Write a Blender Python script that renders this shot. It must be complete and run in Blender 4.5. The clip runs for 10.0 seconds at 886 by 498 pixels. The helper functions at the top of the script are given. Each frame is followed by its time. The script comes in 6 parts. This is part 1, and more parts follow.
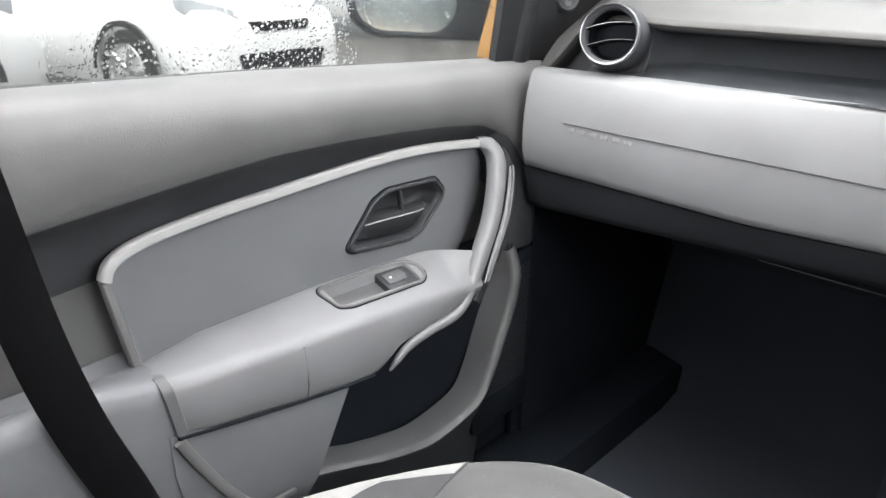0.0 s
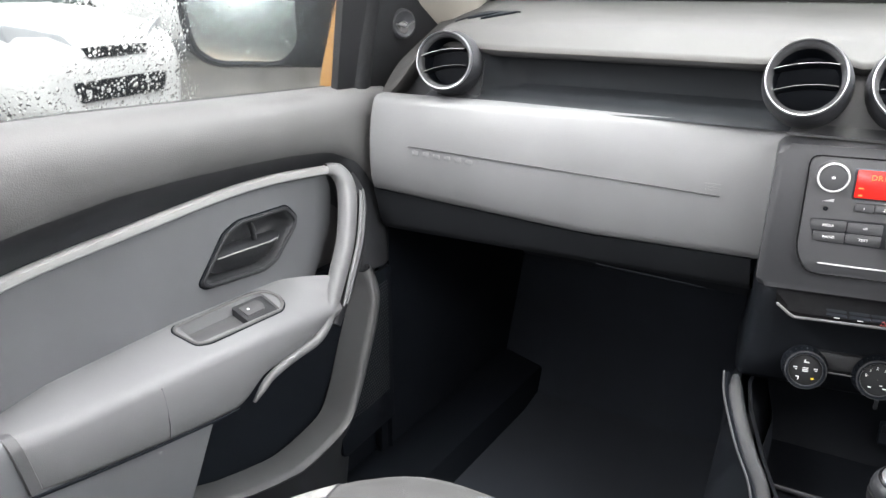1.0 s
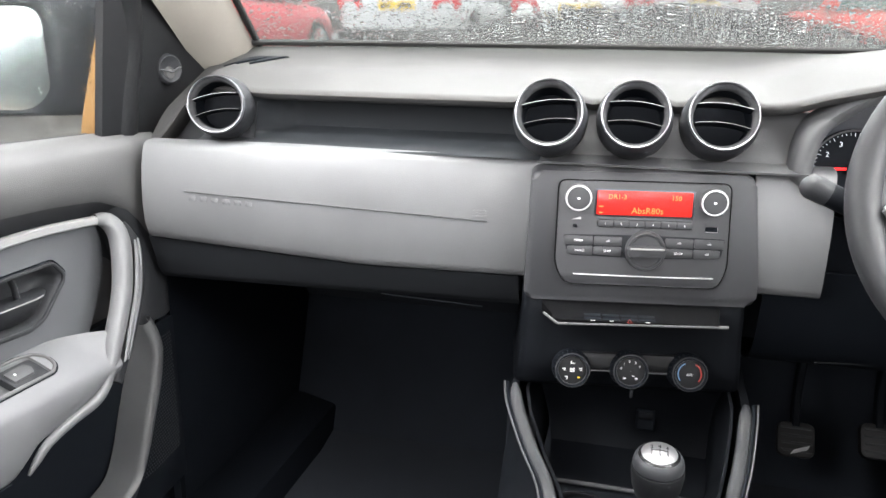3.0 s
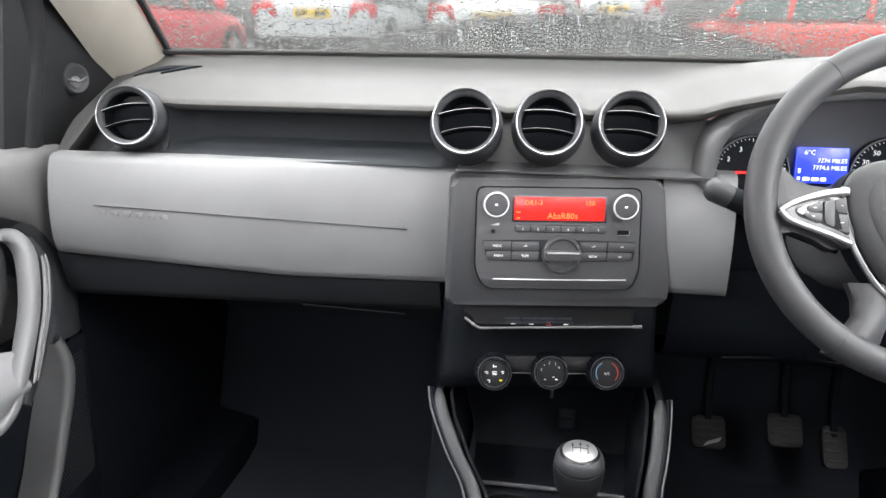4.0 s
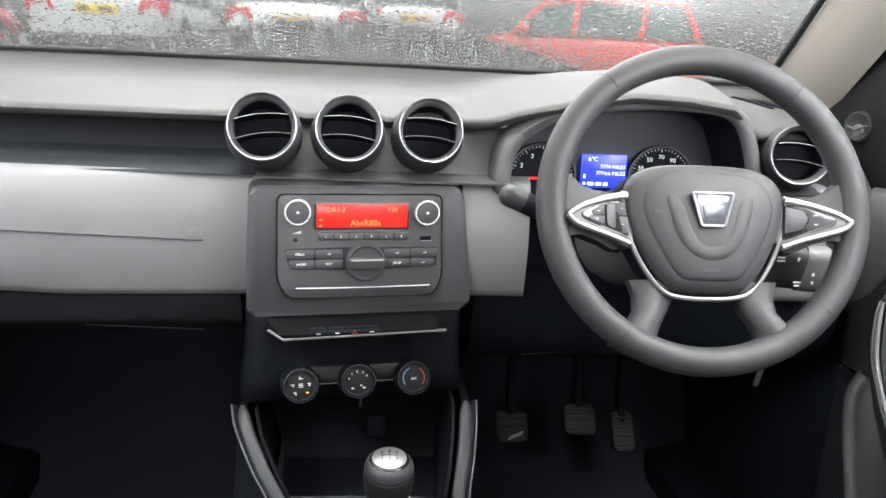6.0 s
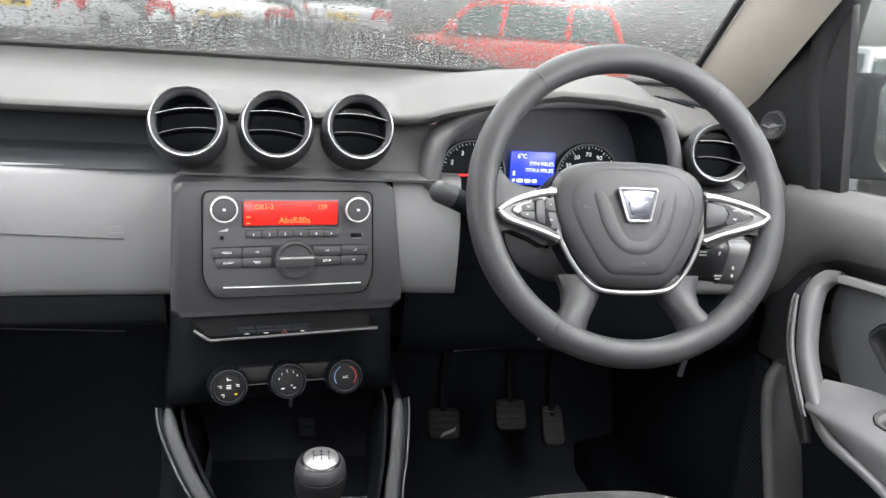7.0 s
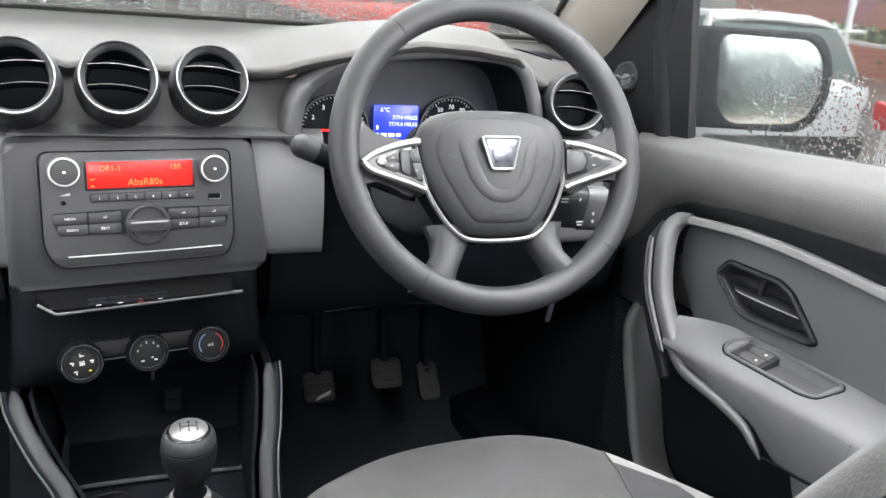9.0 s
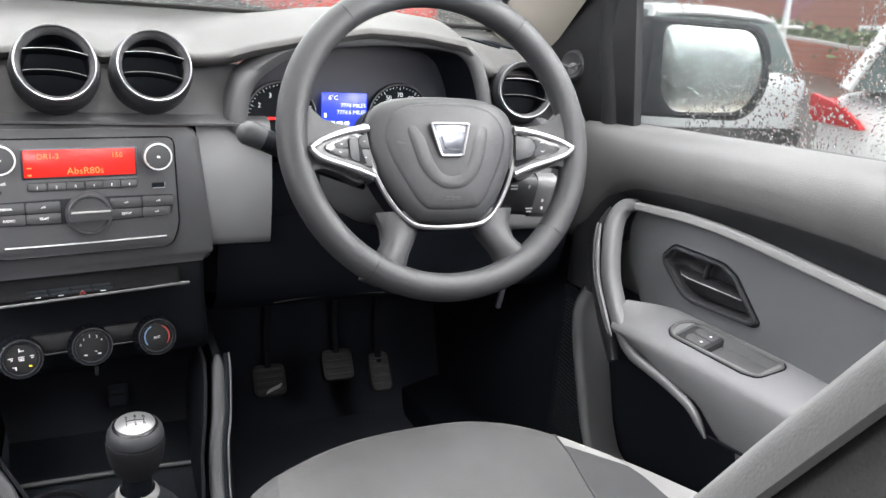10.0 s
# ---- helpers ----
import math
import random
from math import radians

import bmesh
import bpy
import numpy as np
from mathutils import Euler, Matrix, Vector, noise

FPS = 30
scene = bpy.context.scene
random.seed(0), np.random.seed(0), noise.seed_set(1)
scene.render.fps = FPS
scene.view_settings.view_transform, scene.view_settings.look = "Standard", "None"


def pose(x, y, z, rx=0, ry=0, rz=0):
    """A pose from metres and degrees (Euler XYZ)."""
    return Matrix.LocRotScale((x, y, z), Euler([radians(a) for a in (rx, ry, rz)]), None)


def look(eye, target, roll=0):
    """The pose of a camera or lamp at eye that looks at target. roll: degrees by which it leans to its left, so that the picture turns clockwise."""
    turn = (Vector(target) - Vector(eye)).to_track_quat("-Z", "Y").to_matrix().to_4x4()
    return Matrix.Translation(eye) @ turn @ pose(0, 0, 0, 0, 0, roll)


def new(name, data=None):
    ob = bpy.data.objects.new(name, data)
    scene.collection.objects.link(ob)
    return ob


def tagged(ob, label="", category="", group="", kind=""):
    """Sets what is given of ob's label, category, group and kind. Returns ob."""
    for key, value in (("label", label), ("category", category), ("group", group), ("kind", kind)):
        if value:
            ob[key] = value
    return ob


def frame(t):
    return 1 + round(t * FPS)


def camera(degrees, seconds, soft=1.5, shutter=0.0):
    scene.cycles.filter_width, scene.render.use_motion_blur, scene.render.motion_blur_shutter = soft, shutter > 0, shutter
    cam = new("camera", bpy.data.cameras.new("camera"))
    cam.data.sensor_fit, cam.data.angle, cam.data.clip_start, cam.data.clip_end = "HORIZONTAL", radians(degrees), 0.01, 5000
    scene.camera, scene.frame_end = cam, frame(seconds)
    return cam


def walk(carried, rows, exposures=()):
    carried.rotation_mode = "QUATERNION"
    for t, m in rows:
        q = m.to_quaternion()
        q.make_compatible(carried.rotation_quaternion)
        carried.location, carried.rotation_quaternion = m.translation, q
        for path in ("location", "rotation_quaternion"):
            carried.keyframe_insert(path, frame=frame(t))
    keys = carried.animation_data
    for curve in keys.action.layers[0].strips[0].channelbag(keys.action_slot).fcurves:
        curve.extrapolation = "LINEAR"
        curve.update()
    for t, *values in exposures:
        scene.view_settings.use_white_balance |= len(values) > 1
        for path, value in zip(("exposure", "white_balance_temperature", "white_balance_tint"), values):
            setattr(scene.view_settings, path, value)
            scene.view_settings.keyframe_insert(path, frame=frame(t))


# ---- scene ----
cam = camera(59.5, 10.0)
PATH = [
    (0, (-0.0416, -0.9142, 1.1820), (-1.2862, 0.4900, 0.4897), 1.16),
    (0.5, (-0.0223, -0.8983, 1.1879), (-1.1459, 0.6110, 0.5099), 0.03),
    (1, (-0.0160, -0.9253, 1.2007), (-0.9908, 0.6947, 0.5485), 0.29),
    (1.5, (-0.0106, -0.9396, 1.2021), (-0.8407, 0.7670, 0.5709), 0.51),
    (2, (-0.0082, -0.9570, 1.2013), (-0.7096, 0.8164, 0.5986), 0.34),
    (2.5, (-0.0089, -0.9584, 1.1984), (-0.5901, 0.8700, 0.6336), 0.52),
    (4, (-0.0056, -0.9669, 1.2006), (-0.2810, 0.9454, 0.6836), 0.94),
    (4.5, (-0.0018, -0.9692, 1.2078), (-0.1825, 0.9548, 0.6925), 0.78),
    (5, (0.0008, -0.9643, 1.2032), (-0.0617, 0.9713, 0.7035), 0.93),
    (5.5, (0.0001, -0.9575, 1.2007), (0.0876, 0.9787, 0.7072), 2.01),
    (7, (0.0001, -0.9526, 1.1962), (0.3903, 0.9499, 0.7184), 3.74),
    (7.5, (0.0037, -0.9496, 1.1917), (0.4697, 0.9326, 0.7015), 3.95),
    (8, (0.0056, -0.9501, 1.1882), (0.5518, 0.9081, 0.6895), 4.00),
    (8.5, (0.0077, -0.9462, 1.1845), (0.6313, 0.8819, 0.6657), 3.67),
    (9, (0.0072, -0.9438, 1.1802), (0.7163, 0.8459, 0.6380), 3.69),
    (9.5, (0.0053, -0.9448, 1.1745), (0.7738, 0.8185, 0.6264), 4.02),
    (10, (0.0070, -0.9448, 1.1727), (0.8334, 0.7916, 0.6232), 4.03),
]
EXPOSURE = [(0.0, 1.29), (1.5, 1.26), (2.5, 1.48), (3.8, 1.23), (5.5, 1.13), (8.0, 1.02), (10.0, 1.16)]
SKY_STRENGTH = 0.15
walk(cam, [(t, look(eye, target, roll)) for t, eye, target, roll in PATH], EXPOSURE)

# ---- world and sun ----
world = bpy.data.worlds.new("overcast_sky")
scene.world = world
world.use_nodes = True
wn, wl = world.node_tree.nodes, world.node_tree.links
sky = wn.new("ShaderNodeTexSky")
sky.sky_type = "NISHITA"
sky.sun_disc = False
sky.sun_elevation, sky.sun_rotation = radians(79), radians(169)
sky.air_density, sky.dust_density, sky.ozone_density = 1.0, 6.0, 1.0
soft_sky = wn.new("ShaderNodeHueSaturation")
soft_sky.inputs["Saturation"].default_value = 0.25
wl.new(sky.outputs[0], soft_sky.inputs["Color"])
wl.new(soft_sky.outputs[0], wn["Background"].inputs[0])
wn["Background"].inputs[1].default_value = SKY_STRENGTH
sun = new("sun", bpy.data.lights.new("sun", "SUN"))
sun.data.energy, sun.data.angle, sun.data.color = 1.9, radians(60), (1.0, 0.98, 0.95)
sun.matrix_world = look((0.3, -1.5, 8), (0, 0, 0))


def window_light(name, at, target, wide, high, watts):
    """The sky's light through one of the car's window openings."""
    a = bpy.data.lights.new(name, "AREA")
    a.shape, a.size, a.size_y, a.energy, a.color = "RECTANGLE", wide, high, watts, (1.0, 0.985, 1.0)
    new(name, a).matrix_world = look(at, target)


window_light("windscreen_sky", (0, 0.16, 1.44), (0, -0.45, 0.95), 1.0, 0.35, 5.3)
for side in (-1, 1):
    window_light("side_window_sky", (side * 0.66, -0.50, 1.42), (side * 0.30, -0.42, 0.85), 0.75, 0.22, 5.4 if side < 0 else 7.6)
    window_light("rear_side_window_sky", (side * 0.68, -1.40, 1.33), (0, -0.7, 0.95), 0.65, 0.38, 5.5)
window_light("rear_window_sky", (0, -2.36, 1.34), (0, 0, 1.0), 1.05, 0.42, 9)


# ---- materials ----
def base(name, color, rough=0.5, metal=0.0):
    m = bpy.data.materials.new(name)
    m.use_nodes = True
    b = m.node_tree.nodes["Principled BSDF"]
    b.inputs["Base Color"].default_value = (*color, 1)
    b.inputs["Roughness"].default_value, b.inputs["Metallic"].default_value = rough, metal
    return m, m.node_tree.nodes, m.node_tree.links, b


def plastic(name, color, rough=0.5, grain=900.0, relief=0.25, vary=0.12, spec=0.5):
    """Moulded plastic: leather-like grain in the relief, faint dusty mottling in colour and gloss."""
    m, n, l, b = base(name, color, rough)
    b.inputs["Specular IOR Level"].default_value = spec
    tc = n.new("ShaderNodeTexCoord")
    fine = n.new("ShaderNodeTexVoronoi"); fine.inputs["Scale"].default_value = grain
    l.new(tc.outputs["Object"], fine.inputs["Vector"])
    bump = n.new("ShaderNodeBump"); bump.inputs["Strength"].default_value = relief; bump.inputs["Distance"].default_value = 0.0004
    l.new(fine.outputs["Distance"], bump.inputs["Height"]); l.new(bump.outputs[0], b.inputs["Normal"])
    big = n.new("ShaderNodeTexNoise"); big.inputs["Scale"].default_value = 9.0; big.inputs["Detail"].default_value = 6
    l.new(tc.outputs["Object"], big.inputs["Vector"])
    ramp = n.new("ShaderNodeMapRange")
    ramp.inputs["From Min"].default_value, ramp.inputs["From Max"].default_value = 0.3, 0.7
    ramp.inputs["To Min"].default_value, ramp.inputs["To Max"].default_value = 1 - vary, 1 + vary
    l.new(big.outputs["Fac"], ramp.inputs["Value"])
    mul = n.new("ShaderNodeMix"); mul.data_type = "RGBA"; mul.blend_type = "MULTIPLY"; mul.inputs[0].default_value = 1
    mul.inputs[6].default_value = (*color, 1)
    l.new(ramp.outputs[0], mul.inputs[7]); l.new(mul.outputs[2], b.inputs["Base Color"])
    ra = n.new("ShaderNodeMath"); ra.operation = "MULTIPLY"; ra.inputs[1].default_value = rough
    l.new(ramp.outputs[0], ra.inputs[0]); l.new(ra.outputs[0], b.inputs["Roughness"])
    return m


def fabric(name, color, rough=0.95):
    m, n, l, b = base(name, color, rough)
    tc = n.new("ShaderNodeTexCoord")
    w = n.new("ShaderNodeTexVoronoi"); w.inputs["Scale"].default_value = 700
    l.new(tc.outputs["Object"], w.inputs["Vector"])
    ns = n.new("ShaderNodeTexNoise"); ns.inputs["Scale"].default_value = 14; ns.inputs["Detail"].default_value = 8
    l.new(tc.outputs["Object"], ns.inputs["Vector"])
    r = n.new("ShaderNodeMapRange"); r.inputs["To Min"].default_value, r.inputs["To Max"].default_value = 0.72, 1.28
    l.new(ns.outputs["Fac"], r.inputs["Value"])
    mul = n.new("ShaderNodeMix"); mul.data_type = "RGBA"; mul.blend_type = "MULTIPLY"; mul.inputs[0].default_value = 1
    mul.inputs[6].default_value = (*color, 1)
    l.new(r.outputs[0], mul.inputs[7]); l.new(mul.outputs[2], b.inputs["Base Color"])
    bump = n.new("ShaderNodeBump"); bump.inputs["Strength"].default_value = 0.35; bump.inputs["Distance"].default_value = 0.0005
    l.new(w.outputs["Distance"], bump.inputs["Height"]); l.new(bump.outputs[0], b.inputs["Normal"])
    b.inputs["Sheen Weight"].default_value = 0.04
    return m


def paint(name, color, rough=0.3, wet=0.25):
    """Car paint in the rain: clear coat with beads of water in its relief."""
    m, n, l, b = base(name, color, rough)
    b.inputs["Coat Weight"].default_value, b.inputs["Coat Roughness"].default_value = 0.5, 0.08
    tc = n.new("ShaderNodeTexCoord")
    v = n.new("ShaderNodeTexVoronoi"); v.inputs["Scale"].default_value = 60
    l.new(tc.outputs["Object"], v.inputs["Vector"])
    bump = n.new("ShaderNodeBump"); bump.inputs["Strength"].default_value = wet; bump.inputs["Distance"].default_value = 0.004
    l.new(v.outputs["Distance"], bump.inputs["Height"]); l.new(bump.outputs[0], b.inputs["Normal"])
    return m


def wet_glass(name, tint, scale, beads_up, patch, fog=0.05, rough=0.12, film_up=0.25, cover=(0.40, 0.58)):
    """Wet glass: a blurring film of water, with clear beads and trails standing on it in places."""
    m, n, l, b = base(name, tint, 0.0)
    n.remove(b)
    out = n["Material Output"]
    tc = n.new("ShaderNodeTexCoord")

    def bead_layer(sc, lo, hi, seed):
        mp = n.new("ShaderNodeMapping"); mp.inputs["Location"].default_value = (seed, seed * 0.7, -seed)
        l.new(tc.outputs["Object"], mp.inputs["Vector"])
        drop = n.new("ShaderNodeTexVoronoi"); drop.feature = "F1"; drop.inputs["Scale"].default_value = sc
        l.new(mp.outputs[0], drop.inputs["Vector"])
        size = n.new("ShaderNodeMapRange"); size.inputs["To Min"].default_value, size.inputs["To Max"].default_value = lo, hi
        l.new(drop.outputs["Color"], size.inputs["Value"])
        cut = n.new("ShaderNodeMath"); cut.operation = "DIVIDE"
        l.new(drop.outputs["Distance"], cut.inputs[0]); l.new(size.outputs[0], cut.inputs[1])
        sq = n.new("ShaderNodeMath"); sq.operation = "POWER"; sq.inputs[1].default_value = 2.0
        l.new(cut.outputs[0], sq.inputs[0])
        dome = n.new("ShaderNodeMath"); dome.operation = "SUBTRACT"; dome.use_clamp = True; dome.inputs[0].default_value = 1.0
        l.new(sq.outputs[0], dome.inputs[1])
        return dome

    fine, large = bead_layer(scale, 0.10, 0.42, 0.0), bead_layer(scale * 0.45, 0.02, 0.34, 3.1)
    both = n.new("ShaderNodeMath"); both.operation = "MAXIMUM"
    l.new(fine.outputs[0], both.inputs[0]); l.new(large.outputs[0], both.inputs[1])
    area = n.new("ShaderNodeTexNoise"); area.inputs["Scale"].default_value = patch; area.inputs["Detail"].default_value = 3
    l.new(tc.outputs["Object"], area.inputs["Vector"])
    where = n.new("ShaderNodeMapRange"); where.inputs["From Min"].default_value, where.inputs["From Max"].default_value = cover
    l.new(area.outputs["Fac"], where.inputs["Value"])
    beads = n.new("ShaderNodeMath"); beads.operation = "MULTIPLY"
    l.new(both.outputs[0], beads.inputs[0]); l.new(where.outputs[0], beads.inputs[1])
    # trails run down the pane
    run = n.new("ShaderNodeMapping"); run.inputs["Scale"].default_value = (70, 18, 9)
    l.new(tc.outputs["Object"], run.inputs["Vector"])
    film = n.new("ShaderNodeTexNoise"); film.inputs["Scale"].default_value = 1.0; film.inputs["Detail"].default_value = 2
    l.new(run.outputs[0], film.inputs["Vector"])
    tot = n.new("ShaderNodeMath"); tot.operation = "MULTIPLY_ADD"; tot.inputs[1].default_value = film_up
    l.new(film.outputs["Fac"], tot.inputs[0]); l.new(beads.outputs[0], tot.inputs[2])
    bump = n.new("ShaderNodeBump"); bump.inputs["Strength"].default_value = beads_up; bump.inputs["Distance"].default_value = 0.003
    l.new(tot.outputs[0], bump.inputs["Height"])
    clear = n.new("ShaderNodeMapRange"); clear.inputs["From Max"].default_value = 0.3
    clear.inputs["To Min"].default_value, clear.inputs["To Max"].default_value = rough, 0.0
    l.new(beads.outputs[0], clear.inputs["Value"])
    refr = n.new("ShaderNodeBsdfRefraction"); refr.inputs["IOR"].default_value = 1.12
    refr.inputs["Color"].default_value = (*tint, 1)
    l.new(clear.outputs[0], refr.inputs["Roughness"])
    gl = n.new("ShaderNodeBsdfGlossy"); gl.inputs["Roughness"].default_value = 0.03
    l.new(bump.outputs[0], refr.inputs["Normal"]); l.new(bump.outputs[0], gl.inputs["Normal"])
    fr = n.new("ShaderNodeFresnel"); fr.inputs["IOR"].default_value = 1.3
    mix = n.new("ShaderNodeMixShader")
    l.new(fr.outputs[0], mix.inputs[0]); l.new(refr.outputs[0], mix.inputs[1]); l.new(gl.outputs[0], mix.inputs[2])
    mist = n.new("ShaderNodeBsdfTranslucent"); mist.inputs["Color"].default_value = (0.9, 0.92, 0.92, 1)
    haze = n.new("ShaderNodeMixShader")
    haze.inputs[0].default_value = fog
    l.new(mix.outputs[0], haze.inputs[1]); l.new(mist.outputs[0], haze.inputs[2])
    l.new(haze.outputs[0], out.inputs["Surface"])
    return m


def glow(name, color, strength):
    m, n, l, b = base(name, (0.01, 0.01, 0.01), 0.25)
    b.inputs["Emission Color"].default_value = (*color, 1)
    b.inputs["Emission Strength"].default_value = strength
    return m


M_TOP = plastic("dash_top_plastic", (0.054, 0.0535, 0.053), 0.72, 700, 0.35, 0.10, 0.25)
M_FASCIA = plastic("fascia_plastic", (0.106, 0.108, 0.111), 0.46, 900, 0.2, 0.07)
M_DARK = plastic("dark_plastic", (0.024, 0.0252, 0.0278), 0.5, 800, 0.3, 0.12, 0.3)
M_MID = plastic("charcoal_plastic", (0.062, 0.063, 0.066), 0.5, 800, 0.3)
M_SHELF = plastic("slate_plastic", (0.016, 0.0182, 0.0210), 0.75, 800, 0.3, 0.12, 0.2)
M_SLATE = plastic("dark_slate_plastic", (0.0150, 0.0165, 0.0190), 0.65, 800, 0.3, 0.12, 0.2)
M_RADIO = plastic("radio_plastic", (0.034, 0.035, 0.038), 0.5, 1500, 0.15, 0.06)
# blacks here and the carpet carry a blue lift painted in for lens haze
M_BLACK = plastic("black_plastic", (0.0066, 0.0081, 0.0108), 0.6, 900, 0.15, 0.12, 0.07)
M_TRAY = plastic("tray_plastic", (0.0050, 0.0058, 0.0074), 0.6, 800, 0.3, 0.12, 0.06)
M_GLOSS = plastic("gloss_black", (0.008, 0.008, 0.009), 0.16, 300, 0.02)
M_KNOB = plastic("knob_black", (0.0075, 0.0080, 0.0090), 0.6, 900, 0.1, 0.1, 0.25)
M_DOOR = plastic("door_plastic", (0.085, 0.085, 0.085), 0.5, 700, 0.35)
# insert grey made darker, for panels less lit than the armrest top
M_PANEL = plastic("door_panel_plastic", (0.086, 0.089, 0.095), 0.55, 900, 0.25, 0.06)
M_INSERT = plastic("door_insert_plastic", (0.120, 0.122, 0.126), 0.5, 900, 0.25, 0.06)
M_TRIM = plastic("satin_trim", (0.25, 0.25, 0.25), 0.35, 1200, 0.1, 0.05)
M_PILLAR = plastic("pillar_trim", (0.25, 0.232, 0.202), 0.7, 500, 0.3, 0.05)
M_ROOF = fabric("headliner", (0.42, 0.40, 0.37))
# carpet raised and blued to imitate the haze over the dark footwell
M_CARPET = fabric("carpet", (0.0085, 0.0118, 0.0180))
M_SEAT = fabric("seat_cloth", (0.045, 0.0455, 0.046))
M_SEATDARK = fabric("seat_cloth_dark", (0.031, 0.032, 0.034))
M_PIPING = fabric("seat_piping", (0.056, 0.057, 0.057))
M_SEATLIGHT = fabric("seat_cloth_light", (0.17, 0.17, 0.168))
M_MATT = plastic("matt_black", (0.004, 0.004, 0.0045), 0.8, 1500, 0.5, 0.1, 0.05)
M_WHEEL = plastic("wheel_foam", (0.0205, 0.0212, 0.0230), 0.55, 900, 0.14, 0.08, 0.32)
M_CHROME, *_ = base("satin_chrome", (0.40, 0.40, 0.42), 0.32, 0.9)
M_SATIN, *_ = base("satin_metal_trim", (0.34, 0.34, 0.35), 0.32, 0.85)
M_DARKCHROME, *_ = base("dark_chrome", (0.10, 0.105, 0.12), 0.32, 0.9)
# blue-grey in the base colour stands in for sky reflected by the lens
M_DIALPLATE = plastic("dial_plate_plastic", (0.026, 0.029, 0.040), 0.35, 900, 0.05, 0.06)
M_SEATBACK = fabric("seat_back_cloth", (0.016, 0.016, 0.0165))
M_SILVER_PAINT, *_ = base("satin_silver", (0.62, 0.62, 0.62), 0.38, 0.35)
M_STEEL, *_ = base("bare_steel", (0.5, 0.5, 0.5), 0.35, 1.0)
M_RUBBER = plastic("rubber", (0.012, 0.012, 0.012), 0.7, 300, 0.3)
M_WHITE = plastic("white_print", (0.75, 0.75, 0.73), 0.6, 900, 0.0, 0.02)
M_GREYPRINT = plastic("grey_print", (0.35, 0.35, 0.35), 0.6, 900, 0.0, 0.02)
M_REDPRINT = plastic("red_print", (0.34, 0.035, 0.025), 0.5, 900, 0.0, 0.02)
M_BLUEPRINT = plastic("blue_print", (0.13, 0.25, 0.42), 0.5, 900, 0.0, 0.02)
M_YELLOW = plastic("yellow_plate", (0.75, 0.50, 0.02), 0.5, 900, 0.0, 0.03)
M_RED_LCD = glow("red_display", (1.0, 0.020, 0.010), 0.44)
M_AMBER = glow("amber_segments", (1.0, 0.17, 0.045), 1.25)
M_BLUE_LCD = glow("blue_display", (0.02, 0.05, 0.75), 0.8)
M_DIALPRINT = glow("lit_dial_print", (0.9, 0.95, 1.0), 0.45)
M_LCDWHITE = glow("white_segments", (0.75, 0.85, 1.0), 1.0)
M_NEEDLE = glow("red_needle", (1.0, 0.03, 0.03), 0.9)
M_MIRROR, *_ = base("mirror_silver", (0.40, 0.44, 0.44), 0.14, 1.0)
M_SCREEN = wet_glass("wet_windscreen", (0.94, 0.96, 0.95), 150, 0.60, 5, 0.025, 0.075, 0.12, (0.34, 0.52))
M_SIDE = wet_glass("wet_side_glass", (0.96, 0.98, 0.97), 210, 0.40, 5, 0.012, 0.07, 0.20, (0.47, 0.60))
M_ORANGE = paint("amber_paint", (0.17, 0.082, 0.016), 0.35)
M_REDCAR = paint("red_paint", (0.56, 0.022, 0.009), 0.35)
M_CRIMSON = paint("crimson_paint", (0.55, 0.02, 0.03), 0.35)
M_WHITECAR = paint("white_paint", (0.80, 0.80, 0.80), 0.3)
M_SILVER = paint("silver_paint", (0.45, 0.46, 0.47), 0.3)
# grey in the base colour stands in for sky mirrored by the panes
M_CARGLASS, *_ = base("car_window", (0.070, 0.095, 0.090), 0.10)
M_LENSRED, *_ = base("tail_lens", (0.55, 0.015, 0.02), 0.15)
M_LENS, *_ = base("lamp_lens", (0.55, 0.57, 0.6), 0.1)


def ground_material():
    m, n, l, b = base("wet_asphalt", (0.05, 0.05, 0.05), 0.16)
    tc = n.new("ShaderNodeTexCoord")
    a = n.new("ShaderNodeTexNoise"); a.inputs["Scale"].default_value = 0.8; a.inputs["Detail"].default_value = 8
    g = n.new("ShaderNodeTexNoise"); g.inputs["Scale"].default_value = 60; g.inputs["Detail"].default_value = 4
    l.new(tc.outputs["Object"], a.inputs["Vector"]); l.new(tc.outputs["Object"], g.inputs["Vector"])
    r = n.new("ShaderNodeValToRGB")
    r.color_ramp.elements[0].color, r.color_ramp.elements[1].color = (0.035, 0.033, 0.032, 1), (0.085, 0.078, 0.07, 1)
    r.color_ramp.elements[0].position, r.color_ramp.elements[1].position = 0.35, 0.65
    l.new(a.outputs["Fac"], r.inputs["Fac"]); l.new(r.outputs[0], b.inputs["Base Color"])
    bump = n.new("ShaderNodeBump"); bump.inputs["Strength"].default_value = 0.5; bump.inputs["Distance"].default_value = 0.01
    l.new(g.outputs["Fac"], bump.inputs["Height"]); l.new(bump.outputs[0], b.inputs["Normal"])
    return m


